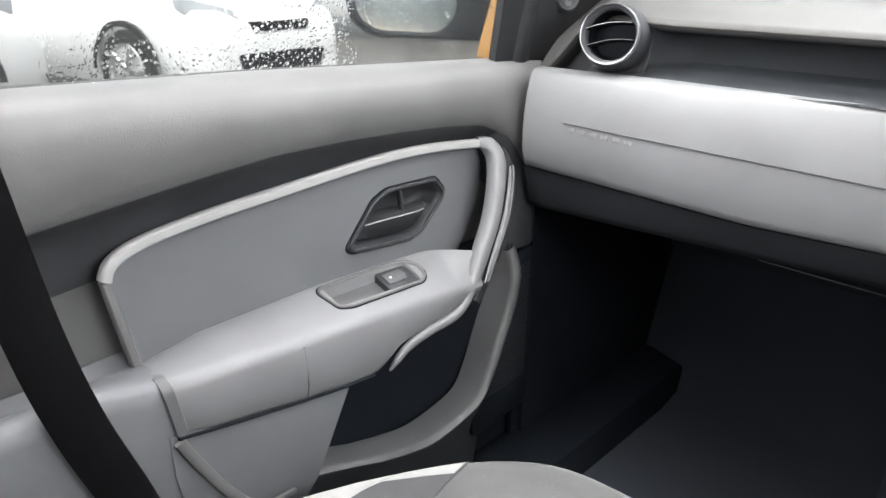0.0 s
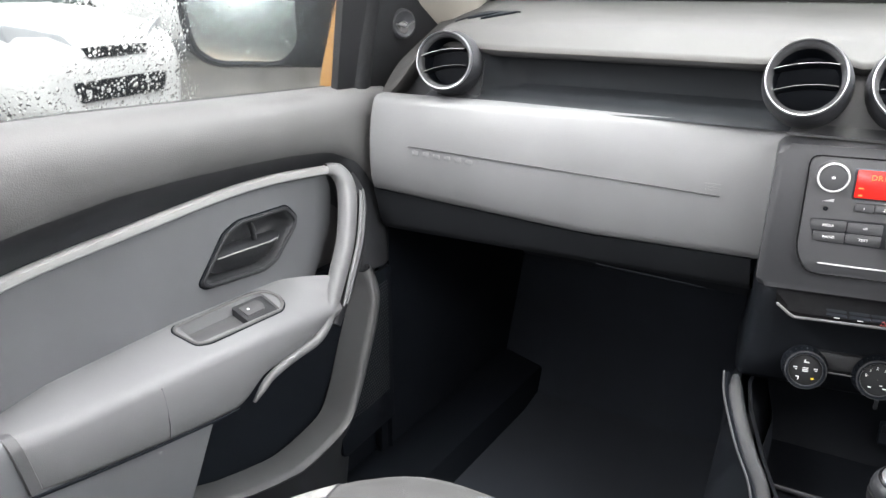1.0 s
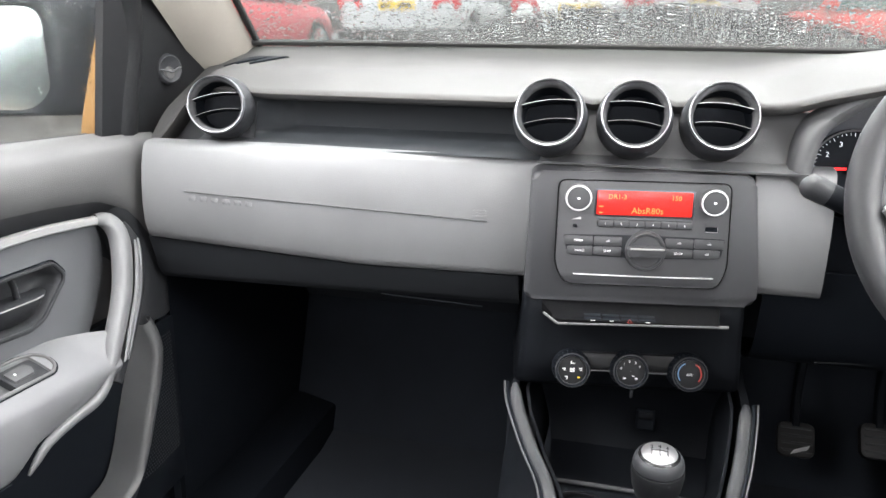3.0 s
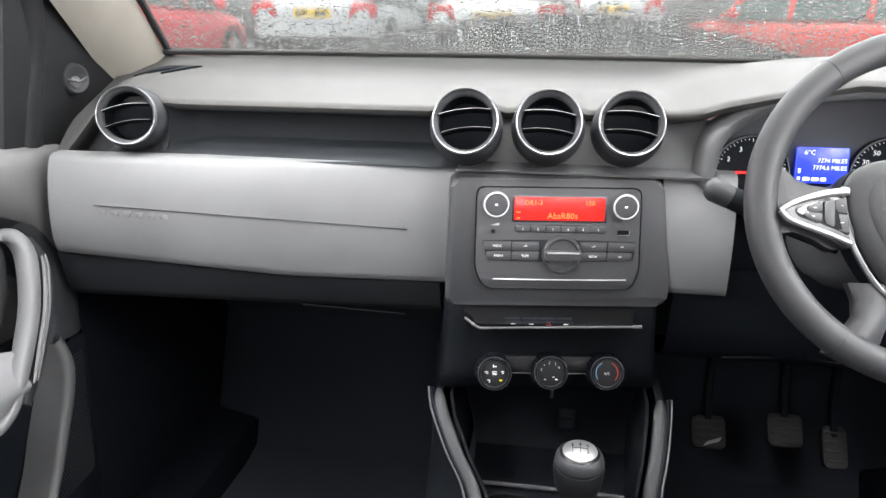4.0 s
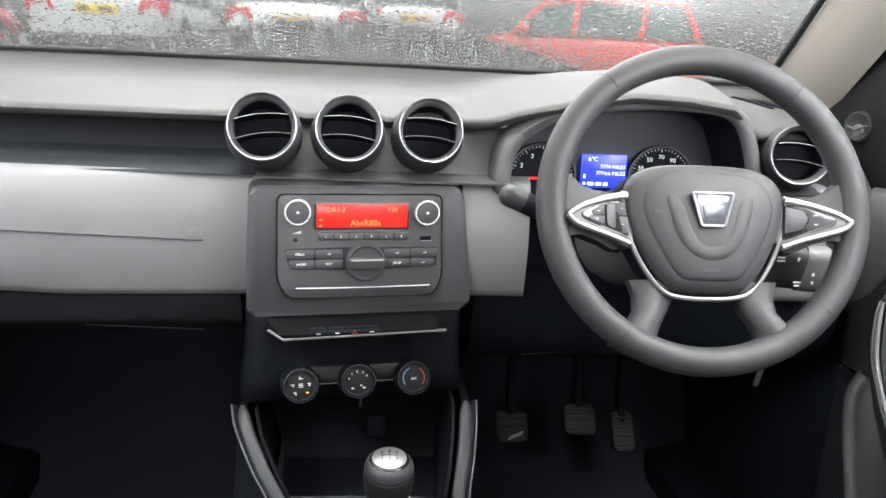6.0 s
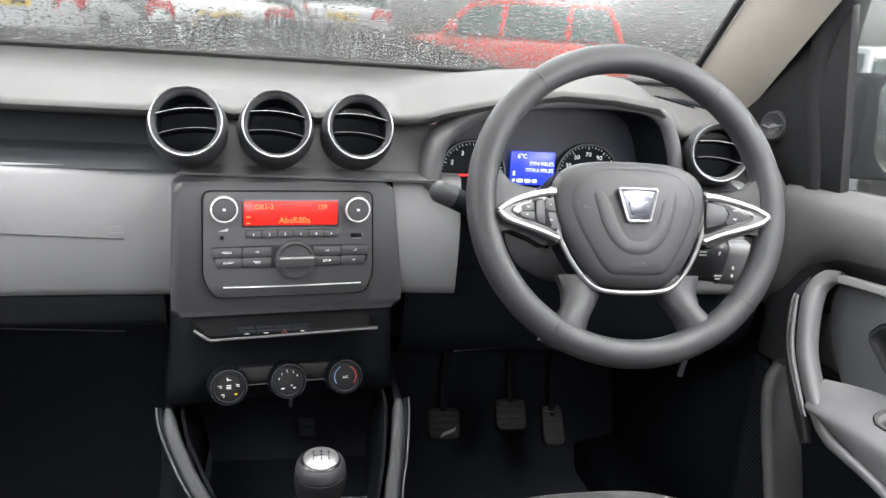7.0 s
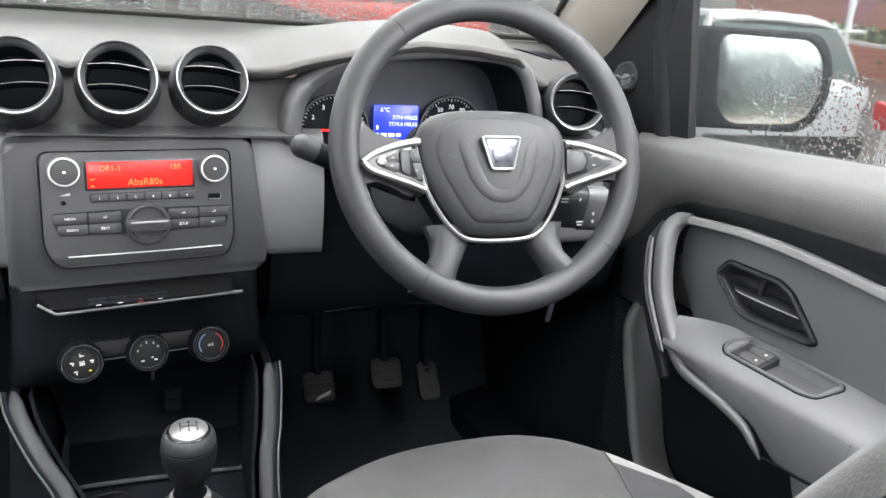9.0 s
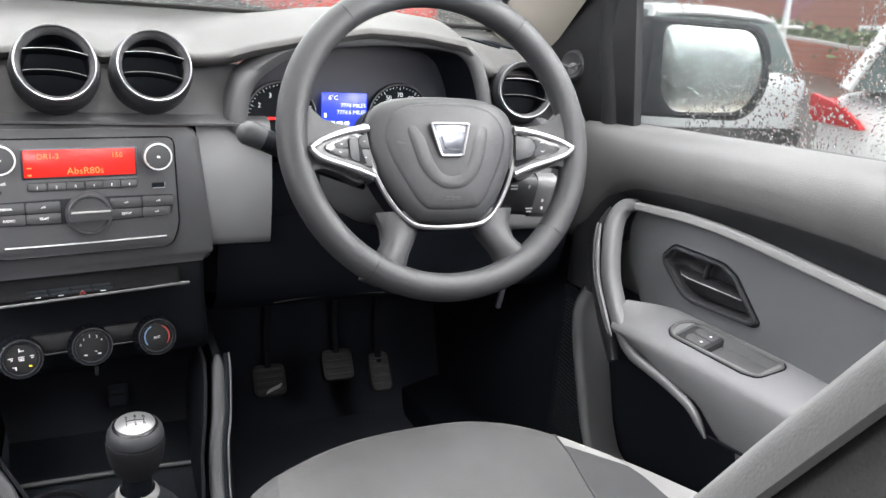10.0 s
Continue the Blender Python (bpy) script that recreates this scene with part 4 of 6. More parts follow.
part("shift_line", sweep([gm @ Vector((q, -0.1246 + 12 * q * q, 0.0)) for q in (-0.0085, 0.0, 0.0085)], 0.0008, 0.0008, (0, 0, 1), 5), M_BLACK, plaque)

# ---- steering wheel ----
WM = pose(0.3640, -0.172, 1.0512, -21, 0, 0)
wheel = thing("steering_wheel", "black foam steering wheel with chrome-edged button spokes", "steering wheel", WM)


def wl_(u, v, w=0.0):
    """On the dished wheel: u right, v up, w towards the driver; the hub lies deeper than the rim."""
    f = min(1.0, max(0.0, (math.hypot(u, v + 0.01) - 0.095) / 0.06))
    return WM @ Vector((u, 0.013 - 0.020 * f - w, v))


HM = WM @ Matrix.Translation((0, 0.013, 0))
RX, RZ = 0.1668, 0.1620


def rim_pt(a, r=0.0):
    return Vector((-0.0015 + (RX + r) * math.cos(a), -0.009, 0.002 + (RZ + r) * math.sin(a)))


ring = [WM @ rim_pt(a) for a in np.linspace(0, 2 * math.pi, 96, endpoint=False)]
part("rim", sweep(ring, 0.0310, 0.0325, WM.to_3x3() @ Vector((0, -1, 0)), 20, True, 2.2), M_WHEEL, wheel, "grained black foam rim")
for a in (128, 52, -42, 236):
    ar = radians(a)
    c = rim_pt(ar)
    path = [WM @ (c + Vector((0.0155 * math.cos(b) * math.cos(ar), -0.0162 * math.sin(b), 0.0155 * math.cos(b) * math.sin(ar)))) for b in np.linspace(0, 2 * math.pi, 24, endpoint=False)]
    part("rim_seam", sweep(path, 0.0012, 0.0009, WM.to_3x3() @ Vector((-math.sin(ar), 0, math.cos(ar))), 5, True), M_BLACK, wheel)
half = [(0.0, 0.050), (0.045, 0.048), (0.074, 0.039), (0.088, 0.021), (0.088, -0.004), (0.079, -0.032), (0.064, -0.060), (0.046, -0.081), (0.030, -0.0885), (0.0, -0.0905)]
hub_loop = [(p.x, p.y) for p in spline([(u, v, 0) for u, v in half], 4)]
hub_loop = hub_loop + [(-u, v) for u, v in hub_loop[-2:0:-1]]
rows = []
for f, w in ((1.0, 0.0), (1.0, 0.013), (0.975, 0.019), (0.93, 0.0235), (0.84, 0.0265), (0.7, 0.029), (0.5, 0.031), (0.25, 0.0325), (0.02, 0.033)):
    rows.append([wl_(u * f, -0.012 + (v + 0.012) * f, w) for u, v in hub_loop])
part("airbag_cover", loft(rows, closed=True, caps=True), M_WHEEL, wheel, "grained black airbag cover", angle=60)
part("hub_back", loft([[wl_(u * f, v * f - 0.002, w) for u, v in hub_loop] for f, w in ((1.03, 0.012), (1.03, -0.02), (0.7, -0.045))], closed=True, caps=True), M_BLACK, wheel)
# raised inner panel of the cover and the fold round the badge
FS, WS = (0.02, 0.25, 0.5, 0.7, 0.84, 0.93, 0.975, 1.0), (0.033, 0.0325, 0.031, 0.029, 0.0265, 0.0235, 0.019, 0.013)
half = [(0.0, 0.040), (0.038, 0.038), (0.062, 0.028), (0.0725, 0.008), (0.0685, -0.016), (0.0560, -0.042), (0.0430, -0.063), (0.0330, -0.0735), (0.0240, -0.0765), (0.0, -0.0775)]
in_loop = [(p.x, p.y) for p in spline([(u, v, 0) for u, v in half], 4)]
in_loop = in_loop + [(-u, v) for u, v in in_loop[-2:0:-1]]
rows = []
for g, rise in ((1.0, -0.0012), (0.985, 0.0006), (0.955, 0.0017), (0.90, 0.0022), (0.75, 0.0022), (0.5, 0.0022), (0.25, 0.0022), (0.02, 0.0022)):
    rows.append([wl_(u * g, -0.014 + (v + 0.014) * g, float(np.interp(0.86 * g, FS, WS)) + rise) for u, v in in_loop])
part("cover_panel", loft(rows, closed=True, caps=True), M_WHEEL, wheel, "raised grained cover panel", angle=70)
fold = [wl_(u, v, w) for u, v, w in ((-0.043, 0.018, 0.0300), (-0.036, -0.002, 0.0330), (-0.028, -0.026, 0.0332), (-0.015, -0.042, 0.0328), (0.0, -0.046, 0.0326), (0.015, -0.042, 0.0328), (0.028, -0.026, 0.0332), (0.036, -0.002, 0.0330), (0.043, 0.018, 0.0300))]
part("cover_crease", sweep(spline(fold, 5), 0.018, 0.0034, WM.to_3x3() @ Vector((0, -1, 0)), 10), M_WHEEL, wheel)
bars("cover_mark", [(0, 0, 0.022, 0.0010), (-0.006, 0.003, 0.004, 0.0030), (0.000, 0.003, 0.004, 0.0030), (0.006, 0.003, 0.004, 0.0030)], HM @ facing(0.0, -0.0312, -0.066), M_DARK, wheel)
for s in (-1, 1):
    bars("horn_mark", [(0, 0, 0.009, 0.0011), (s * 0.003, 0.0016, 0.004, 0.0009)], HM @ facing(s * 0.055, -0.0318, -0.005), M_DARK, wheel)
bmx = HM @ facing(0.0, -0.0345, -0.0025, -3)
shield = fillet([(-0.0232, 0.0180), (0.0232, 0.0180), (0.0130, -0.0180), (-0.0130, -0.0180)], 0.003)
bo = part("badge", prism(shield, on(bmx), 0.004, 0.0012), M_DARKCHROME, wheel, "chrome shield badge")
part("badge_rim", sweep([bmx @ Vector((u * 0.95, v * 0.95, 0.004)) for u, v in shield], 0.0032, 0.0030, WM.to_3x3() @ Vector((0, -1, 0)), 8, True), M_CHROME, bo, "bright chrome rim")
part("badge_inset", prism(fillet([(-0.0120, 0.004), (0.0120, 0.004), (0.0085, -0.010), (-0.0085, -0.010)], 0.002), on(bmx), 0.0052, 0.0006), M_DARKCHROME, bo)
bars("badge_bar", [(-0.0135 + 0.0067 * k, 0.0112, 0.0048, 0.0050) for k in range(5)], bmx @ Matrix.Translation((0, 0, 0.0042)), M_SATIN, bo)
for s in (-1, 1):
    pod = fillet([(s * 0.084, 0.013), (s * 0.112, 0.009), (s * 0.152, -0.010), (s * 0.148, -0.022), (s * 0.120, -0.029), (s * 0.078, -0.044)], 0.008)
    part("spoke", prism(pod, lambda u, v, w: wl_(u, v, w - 0.006), 0.024, 0.006, 3), M_MID, wheel, "charcoal side spoke")
    web = spline([(s * 0.160, 0.046, 0), (s * 0.145, 0.029, 0), (s * 0.128, 0.019, 0), (s * 0.100, 0.0165, 0), (s * 0.088, 0.000, 0), (s * 0.092, -0.043, 0), (s * 0.120, -0.034, 0), (s * 0.143, -0.029, 0), (s * 0.160, -0.036, 0)], 4)
    part("spoke_web", prism([(p.x, p.y) for p in web], lambda u, v, w: wl_(u, v, w - 0.012), 0.020, 0.005, 3), M_WHEEL, wheel, "foam web between the rim and the spoke", angle=60)
    upper = [wl_(u, v, w) for u, v, w in ((s * 0.087, 0.0125, 0.023), (s * 0.104, 0.0100, 0.021), (s * 0.124, 0.0040, 0.019), (s * 0.142, -0.0035, 0.018), (s * 0.1535, -0.0115, 0.018))]
    part("spoke_chrome", sweep(spline(upper, 4), 0.0080, 0.0062, WM.to_3x3() @ Vector((0, -1, 0)), 10, taper=lambda t: 1.0 - 0.35 * t), M_SATIN, wheel, "satin chrome spoke edge")
    lower = [wl_(u, v, w) for u, v, w in ((s * 0.1535, -0.0115, 0.018), (s * 0.1455, -0.0190, 0.018), (s * 0.128, -0.0245, 0.019), (s * 0.102, -0.0315, 0.021), (s * 0.084, -0.0380, 0.021))]
    part("spoke_chrome", sweep(spline(lower, 4), 0.0066, 0.0062, WM.to_3x3() @ Vector((0, -1, 0)), 10, taper=lambda t: 1.0 - 0.15 * t), M_SATIN, wheel, "satin chrome spoke edge")
    wellp = fillet([(s * 0.089, 0.009), (s * 0.112, 0.004), (s * 0.140, -0.009), (s * 0.137, -0.015), (s * 0.100, -0.027), (s * 0.084, -0.031)], 0.004)
    pd = part("button_pod", prism(wellp, lambda u, v, w: wl_(u, v, w + 0.012), 0.008, 0.002), M_GLOSS, wheel, "black button pod")
    if s < 0:
        polys = ([(0.113, 0.001), (0.128, -0.0055), (0.126, -0.0105), (0.112, -0.0085)], [(0.112, -0.0102), (0.131, -0.0120), (0.130, -0.0155), (0.113, -0.0195)], [(0.0885, 0.0065), (0.0985, 0.004), (0.0985, -0.0075), (0.0870, -0.0085)], [(0.0862, -0.0100), (0.0985, -0.0095), (0.0985, -0.0245), (0.0855, -0.0285)], [(0.100, 0.0035), (0.1105, 0.001), (0.1100, -0.0200), (0.100, -0.0235)])
    else:
        polys = ([(0.0885, 0.0060), (0.1065, 0.0015), (0.1110, -0.0075), (0.1050, -0.0185), (0.0865, -0.0235)], [(0.1085, 0.0010), (0.1330, -0.0100), (0.1310, -0.0150), (0.1075, -0.0205), (0.1130, -0.0080)])
    for n, poly in enumerate(polys):
        b = part("wheel_button", prism(fillet([(s * u, v) for u, v in poly], 0.002), lambda u, v, w: wl_(u, v, w + 0.0185), 0.0042 if (s < 0 and n == 4) or (s > 0 and n == 0) else 0.003, 0.001), M_DARK, pd)
        cu, cv = s * sum(p[0] for p in poly) / len(poly), sum(p[1] for p in poly) / len(poly)
        if s > 0 and n == 1:
            for v0, d in ((-0.0045, 1), (-0.0130, -1)):
                part("arrow_mark", sweep([wl_(0.1180 + q * 0.0020, v0 + d * 0.0014 * (1 - abs(q)), 0.0218) for q in (-1, 0, 1)], 0.0007, 0.0006, WM.to_3x3() @ Vector((0, -1, 0)), 5), M_WHITE, b)
        elif n < 4 and not (s > 0 and n == 0):
            part("button_mark", sweep([wl_(cu - 0.0015, cv, 0.0218), wl_(cu + 0.0015, cv, 0.0218)], 0.0008, 0.0006, WM.to_3x3() @ Vector((0, -1, 0)), 5), M_GREYPRINT, b)
# chrome line round the lower half of the hub
low = [(-0.089, 0.018), (-0.0915, 0.004), (-0.087, -0.020), (-0.075, -0.050), (-0.059, -0.0755), (-0.042, -0.0900), (-0.02, -0.0940), (0.0, -0.0945)]
low = low + [(-u, v) for u, v in low[-2::-1]]
part("hub_chrome", sweep([wl_(p.x, p.y, 0.016) for p in spline([(u, v, 0) for u, v in low], 5)], 0.0055, 0.008, WM.to_3x3() @ Vector((0, -1, 0)), 8), M_SATIN, wheel, "satin chrome hub edge")
for s in (-1, 1):
    sp = [[wl_(s * u, v, w + dw) for u, w in ((a, 0.008), (a + (b - a) * 0.2, 0.014), (a + (b - a) * 0.5, 0.016), (a + (b - a) * 0.8, 0.014), (b, 0.006), (b, -0.008), (a, -0.008))]
          for v, a, b, dw in ((-0.075, 0.024, 0.082, 0.0), (-0.092, 0.033, 0.076, 0.0), (-0.108, 0.042, 0.077, 0.0), (-0.122, 0.051, 0.088, -0.001), (-0.134, 0.056, 0.100, -0.003), (-0.144, 0.054, 0.106, -0.006), (-0.153, 0.040, 0.086, -0.011))]
    part("lower_spoke", loft(sp, closed=True, caps=True), M_WHEEL, wheel, "charcoal lower spoke", angle=60)
part("rim_foot", sweep([wl_(0.153 * math.sin(a), -0.153 * math.cos(a), 0.0) for a in np.linspace(-0.55, 0.55, 17)], 0.016, 0.020, WM.to_3x3() @ Vector((0, -1, 0)), 10), M_WHEEL, wheel)

# column shroud, stalks and key
shroud = thing("steering_column", "black steering column shroud with two stalks", "steering column", (0.37, -0.08, 1.0))
rows = []
for y, r in ((-0.125, 0.055), (-0.11, 0.063), (-0.05, 0.070), (0.03, 0.075)):
    rows.append([Vector((0.37 + 1.15 * r * math.cos(a), y, 1.015 + (y + 0.1) * -0.25 + (0.85 if math.sin(a) > 0 else 1.05) * r * math.sin(a))) for a in np.linspace(0, 2 * math.pi, 28, endpoint=False)])
part("shroud", loft(rows, closed=True, caps=True), M_MID, shroud, angle=60)
st = [Vector((0.320, -0.085, 0.990)), Vector((0.26, -0.100, 1.012)), Vector((0.205, -0.108, 1.034)), Vector((0.170, -0.108, 1.0490)), Vector((0.157, -0.107, 1.0530))]
s1 = part("indicator_stalk", sweep(spline(st[:4], 4), 0.024, 0.024, (0, -0.5, 1), 14, taper=lambda t: 1.15 - 0.15 * t), M_TRAY, shroud, "black indicator stalk")
part("stalk_tip", sweep(spline([(0.182, -0.108, 1.0440), (0.170, -0.108, 1.0490), (0.161, -0.108, 1.0522), (0.155, -0.107, 1.0545)], 4), 0.0265, 0.0265, (0, -0.5, 1), 16, taper=lambda t: (1 - max(0, t - 0.45) ** 2 * 2.6)), M_DARK, s1)
bars("stalk_mark", [(-0.006, 0.003, 0.005, 0.0028), (0.003, 0.0035, 0.005, 0.0035), (0.002, -0.004, 0.007, 0.0028)], facing(0.207, -0.1200, 1.0398, 25, 10), M_WHITE, s1)
st = [Vector((0.43, -0.085, 0.980)), Vector((0.48, -0.095, 0.975)), Vector((0.53, -0.10, 0.972))]
s2 = part("wiper_stalk", sweep(spline(st, 4), 0.030, 0.056, (0, -0.3, 1), 14, power=3), M_DARK, shroud, "black wiper stalk with white print")
part("stalk_end", sweep([Vector((0.528, -0.1, 0.972)), Vector((0.548, -0.102, 0.971)), Vector((0.556, -0.102, 0.971))], 0.030, 0.060, (0, -0.3, 1), 14, power=3), M_MID, s2)
bars("stalk_mark", [(-0.016, 0.016, 0.010, 0.002), (-0.016, 0.012, 0.010, 0.002), (0.006, 0.014, 0.003, 0.005), (0.012, 0.014, 0.003, 0.005), (0.008, -0.014, 0.010, 0.002), (0.008, -0.018, 0.007, 0.002), (0.026, 0.008, 0.003, 0.004), (0.027, -0.004, 0.003, 0.004), (0.027, -0.014, 0.003, 0.004)], facing(0.510, -0.1165, 0.972, 0), M_GREYPRINT, s2)
key = thing("ignition_key", "steel ignition key with a ring and a hanging tag", "key", (0.49, -0.08, 0.93))
part("lock_barrel", lathe([(0.0005, 0.006), (0.012, 0.006), (0.014, 0.0)], facing(0.487, -0.075, 0.925, 20, 15) @ turn_y, 24), M_DARK, key)
part("key_ring", sweep([facing(0.492, -0.100, 0.925, 0, 40) @ Vector((0.010 * math.cos(a), 0.012 * math.sin(a), 0)) for a in np.linspace(0, 6.283, 24, endpoint=False)], 0.002, 0.002, (0, -1, 0), 8, True), M_CHROME, key, "steel key ring")
part("key_bow", prism(rounded(0.020, 0.026, 0.006, 4), on(facing(0.488, -0.084, 0.925, 0, 55)), 0.006, 0.002), M_BLACK, key)
part("key_tag", prism(rounded(0.007, 0.030, 0.0025, 3), on(facing(0.486, -0.12, 0.842, 0, -10) @ pose(0, 0, 0, 0, 0, -10)), 0.004, 0.001), M_DARKCHROME, key, "hanging steel tag")
part("tag_cord", sweep([(0.492, -0.102, 0.914), (0.490, -0.112, 0.89), (0.488, -0.12, 0.856)], 0.0015, 0.0015, n=6), M_BLACK, key)

# ---- pedals and footwell ----
for x, z, w, h, nm, lab in ((0.289, 0.530, 0.060, 0.058, "clutch_pedal", "black rubber clutch pedal on its arm"), (0.417, 0.545, 0.060, 0.058, "brake_pedal", "black rubber brake pedal on its arm"), (0.503, 0.520, 0.042, 0.075, "accelerator_pedal", "narrow black accelerator pedal on its arm")):
    p = thing(nm, lab, "pedal", (x, 0.36, z))
    m = facing(x, 0.35, z, 35)
    part("pad", prism(rounded(w, h, 0.012, 4), on(m), 0.014, 0.004), M_RUBBER, p, "ribbed rubber pad")
    for k in range(4):
        part("rib", prism(rounded(w * 0.8, 0.004, 0.0015, 2, 0, -h * 0.33 + k * h * 0.22), on(m), 0.0165, 0.001), M_DARK, p)
    part("arm", sweep(spline([(x, 0.355, z + 0.01), (x, 0.38, z + 0.08), (x + 0.01, 0.40, z + 0.18), (x + 0.01, 0.36, z + 0.26)], 4), 0.014, 0.022, (0, -1, 0), 10, power=4), M_BLACK, p)
m = facing(0.289, 0.35, 0.530, 35)
part("pale_patch", prism(fillet([(-0.010, -0.026), (0.018, -0.016), (0.022, -0.008), (-0.004, -0.018)], 0.003), on(m), 0.0172, 0.0005), M_TRIM, bpy.data.objects["clutch_pedal"], "pale patch on the clutch pad")


# ---- front doors ----
belt_z = curve1([-1.0, -0.69, -0.45, 0.0, 0.10], [1.084, 1.077, 1.072, 1.055, 1.048])
band_z = curve1([-1.0, -0.70, -0.62, -0.53, -0.44, -0.35, -0.26, -0.18, -0.10, -0.06, -0.03, 0.0, 0.05], [0.93, 0.964, 0.973, 0.983, 0.991, 0.992, 0.990, 0.986, 0.978, 0.962, 0.938, 0.90, 0.86])
ridge_z = curve1([-1.0, -0.68, -0.62, -0.45, -0.35, -0.21, -0.16], [0.822, 0.822, 0.808, 0.799, 0.794, 0.786, 0.782])


def car_door(s, side_label):
    d = thing("front_door", "grey plastic front door card with armrest and pocket, " + side_label, "car door", (s * 0.74, -0.35, 0.45), "front doors")

    def D(x, y, z):
        """A point of the door card; the driver's armrest sits a little higher."""
        up = float(np.interp(z, [0.62, 0.70, 0.75, 0.842, 0.90], [0.0, 0.022, 0.028, 0.012, 0.0])) if s > 0 else 0.0
        return Vector((s * x, y, z + up))

    # upper trim, rolling over from the window line
    rows = []
    for y in np.linspace(-0.98, 0.045, 60):
        b, e = belt_z(y), band_z(y)
        lo = min(e, b - 0.06)
        rows.append([D(0.742, y, b - 0.03), D(0.740, y, b + 0.001), D(0.727, y, b + 0.003), D(0.708, y, b - 0.001), D(0.697, y, b - 0.008), D(0.690, y, b - 0.020), D(0.687, y, b - 0.038),
                     D(0.6865, y, (b + lo) / 2 - 0.01), D(0.689, y, lo + 0.016), D(0.693, y, lo + 0.004), D(0.698, y, lo - 0.001)])
    part("upper_trim", loft(rows), M_DOOR, d, "grained grey upper trim", angle=60)
    # recess below the trim, its shade put in as dark plastic
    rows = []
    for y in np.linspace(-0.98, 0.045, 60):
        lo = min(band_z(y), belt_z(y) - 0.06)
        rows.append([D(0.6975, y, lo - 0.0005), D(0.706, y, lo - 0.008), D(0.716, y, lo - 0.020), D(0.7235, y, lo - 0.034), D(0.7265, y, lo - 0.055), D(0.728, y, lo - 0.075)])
    part("recess_band", loft(rows), M_DARK, d, "recess under the upper trim, darkened for shade", angle=60)
    # base panel behind everything, with the front return
    rows = []
    for y in np.linspace(-0.98, 0.045, 40):
        rows.append([D(0.760 if -0.37 < y < -0.12 and 0.79 < z < 0.95 else 0.736, y, z) for z in np.linspace(0.60, 0.99, 20)])
    part("base_panel", thick(loft(rows), 0.004), M_DOOR, d, "dark grey base panel")
    part("lower_panel", thick(loft([[D(0.737, y, z) for z in (0.30, 0.45, 0.61)] for y in (-0.98, -0.5, 0.04)]), 0.004), M_BLACK, d, "black lower panel")
    part("front_return", thick(loft([[D(x, 0.052, z) for z in (0.30, 0.6, 0.98)] for x in (0.705, 0.74, 0.79)]), 0.003), M_BLACK, d, "black front edge of the door")
    # front column of the door card, from the window line down past the pull
    rows = []
    for z, y0 in ((0.985, -0.075), (0.95, -0.066), (0.92, -0.046), (0.89, -0.034), (0.85, -0.030), (0.82, -0.034), (0.79, -0.036), (0.776, -0.036)):
        rows.append([D(0.724, y0 - 0.02, z), D(0.712, y0 - 0.006, z), D(0.700, y0 + 0.004, z), D(0.694, y0 + 0.02, z), D(0.692, 0.02, z), D(0.698, 0.038, z), D(0.72, 0.046, z)])
    part("front_column", loft(rows), M_DARK, d, "dark front column", angle=60)
    # insert panel and its rim
    top = [(-0.094, 0.951), (-0.20, 0.958), (-0.30, 0.957), (-0.447, 0.946), (-0.53, 0.939), (-0.595, 0.929), (-0.622, 0.917), (-0.630, 0.902)]
    back = [(-0.624, 0.87), (-0.611, 0.808), (-0.573, 0.704)]
    rec = fillet([(-0.331, 0.857), (-0.322, 0.849), (-0.226, 0.842), (-0.204, 0.848), (-0.164, 0.886), (-0.163, 0.896), (-0.180, 0.914), (-0.266, 0.915), (-0.289, 0.906)], 0.007)
    cx, cz = -0.245, 0.880
    ins = fillet(top[1:] + back + [(-0.40, 0.70), (-0.18, 0.73), (-0.125, 0.80), (-0.086, 0.87), (-0.082, 0.92), (-0.098, 0.953)], 0.012)
    bm = bmesh.new()
    for lp in (ins, [(cx + (u - cx) * 1.02, cz + (v - cz) * 1.02) for u, v in rec]):
        vs = [bm.verts.new(D(0.7155, u, v)) for u, v in lp]
        for k in range(len(vs)):
            bm.edges.new((vs[k - 1], vs[k]))
    bmesh.ops.triangle_fill(bm, use_beauty=True, edges=bm.edges[:])
    bmesh.ops.recalc_face_normals(bm, faces=bm.faces)
    part("insert_panel", thick(bm, 0.003), M_PANEL, d, "slate-grey insert panel, darkened for its shade", smooth=False)
    # concave dark end of the panel behind the pull
    rows = []
    for u, v in ((-0.098, 0.953), (-0.082, 0.92), (-0.086, 0.87), (-0.107, 0.833), (-0.127, 0.80)):
        rows.append([D(0.7150, u - 0.012, v), D(0.7165, u, v), D(0.7195, u + 0.004, v), D(0.726, u + 0.006, v), D(0.733, u + 0.007, v)])
    part("panel_return", loft(rows), M_PANEL, d, "dark hollow behind the pull", angle=70)
    rimpath = spline([D(0.702 if u > -0.2 else 0.708, u, v) for u, v in top], 5)
    backrim = spline([D(0.708, u, v) for u, v in [top[-1]] + back[:2]], 5)
    # the rear run takes a darker grey than the top to stand for shade
    part("insert_rim", sweep(backrim, 0.0105, 0.012, (s, 0, 0), 12, power=3.2), M_DOOR, d, "rear rim in a darker grey for its shade")
    part("insert_rim", sweep(rimpath, 0.012, 0.014, (s, 0, 0), 12, power=3.2), M_TRIM, d, "satin light grey rim")
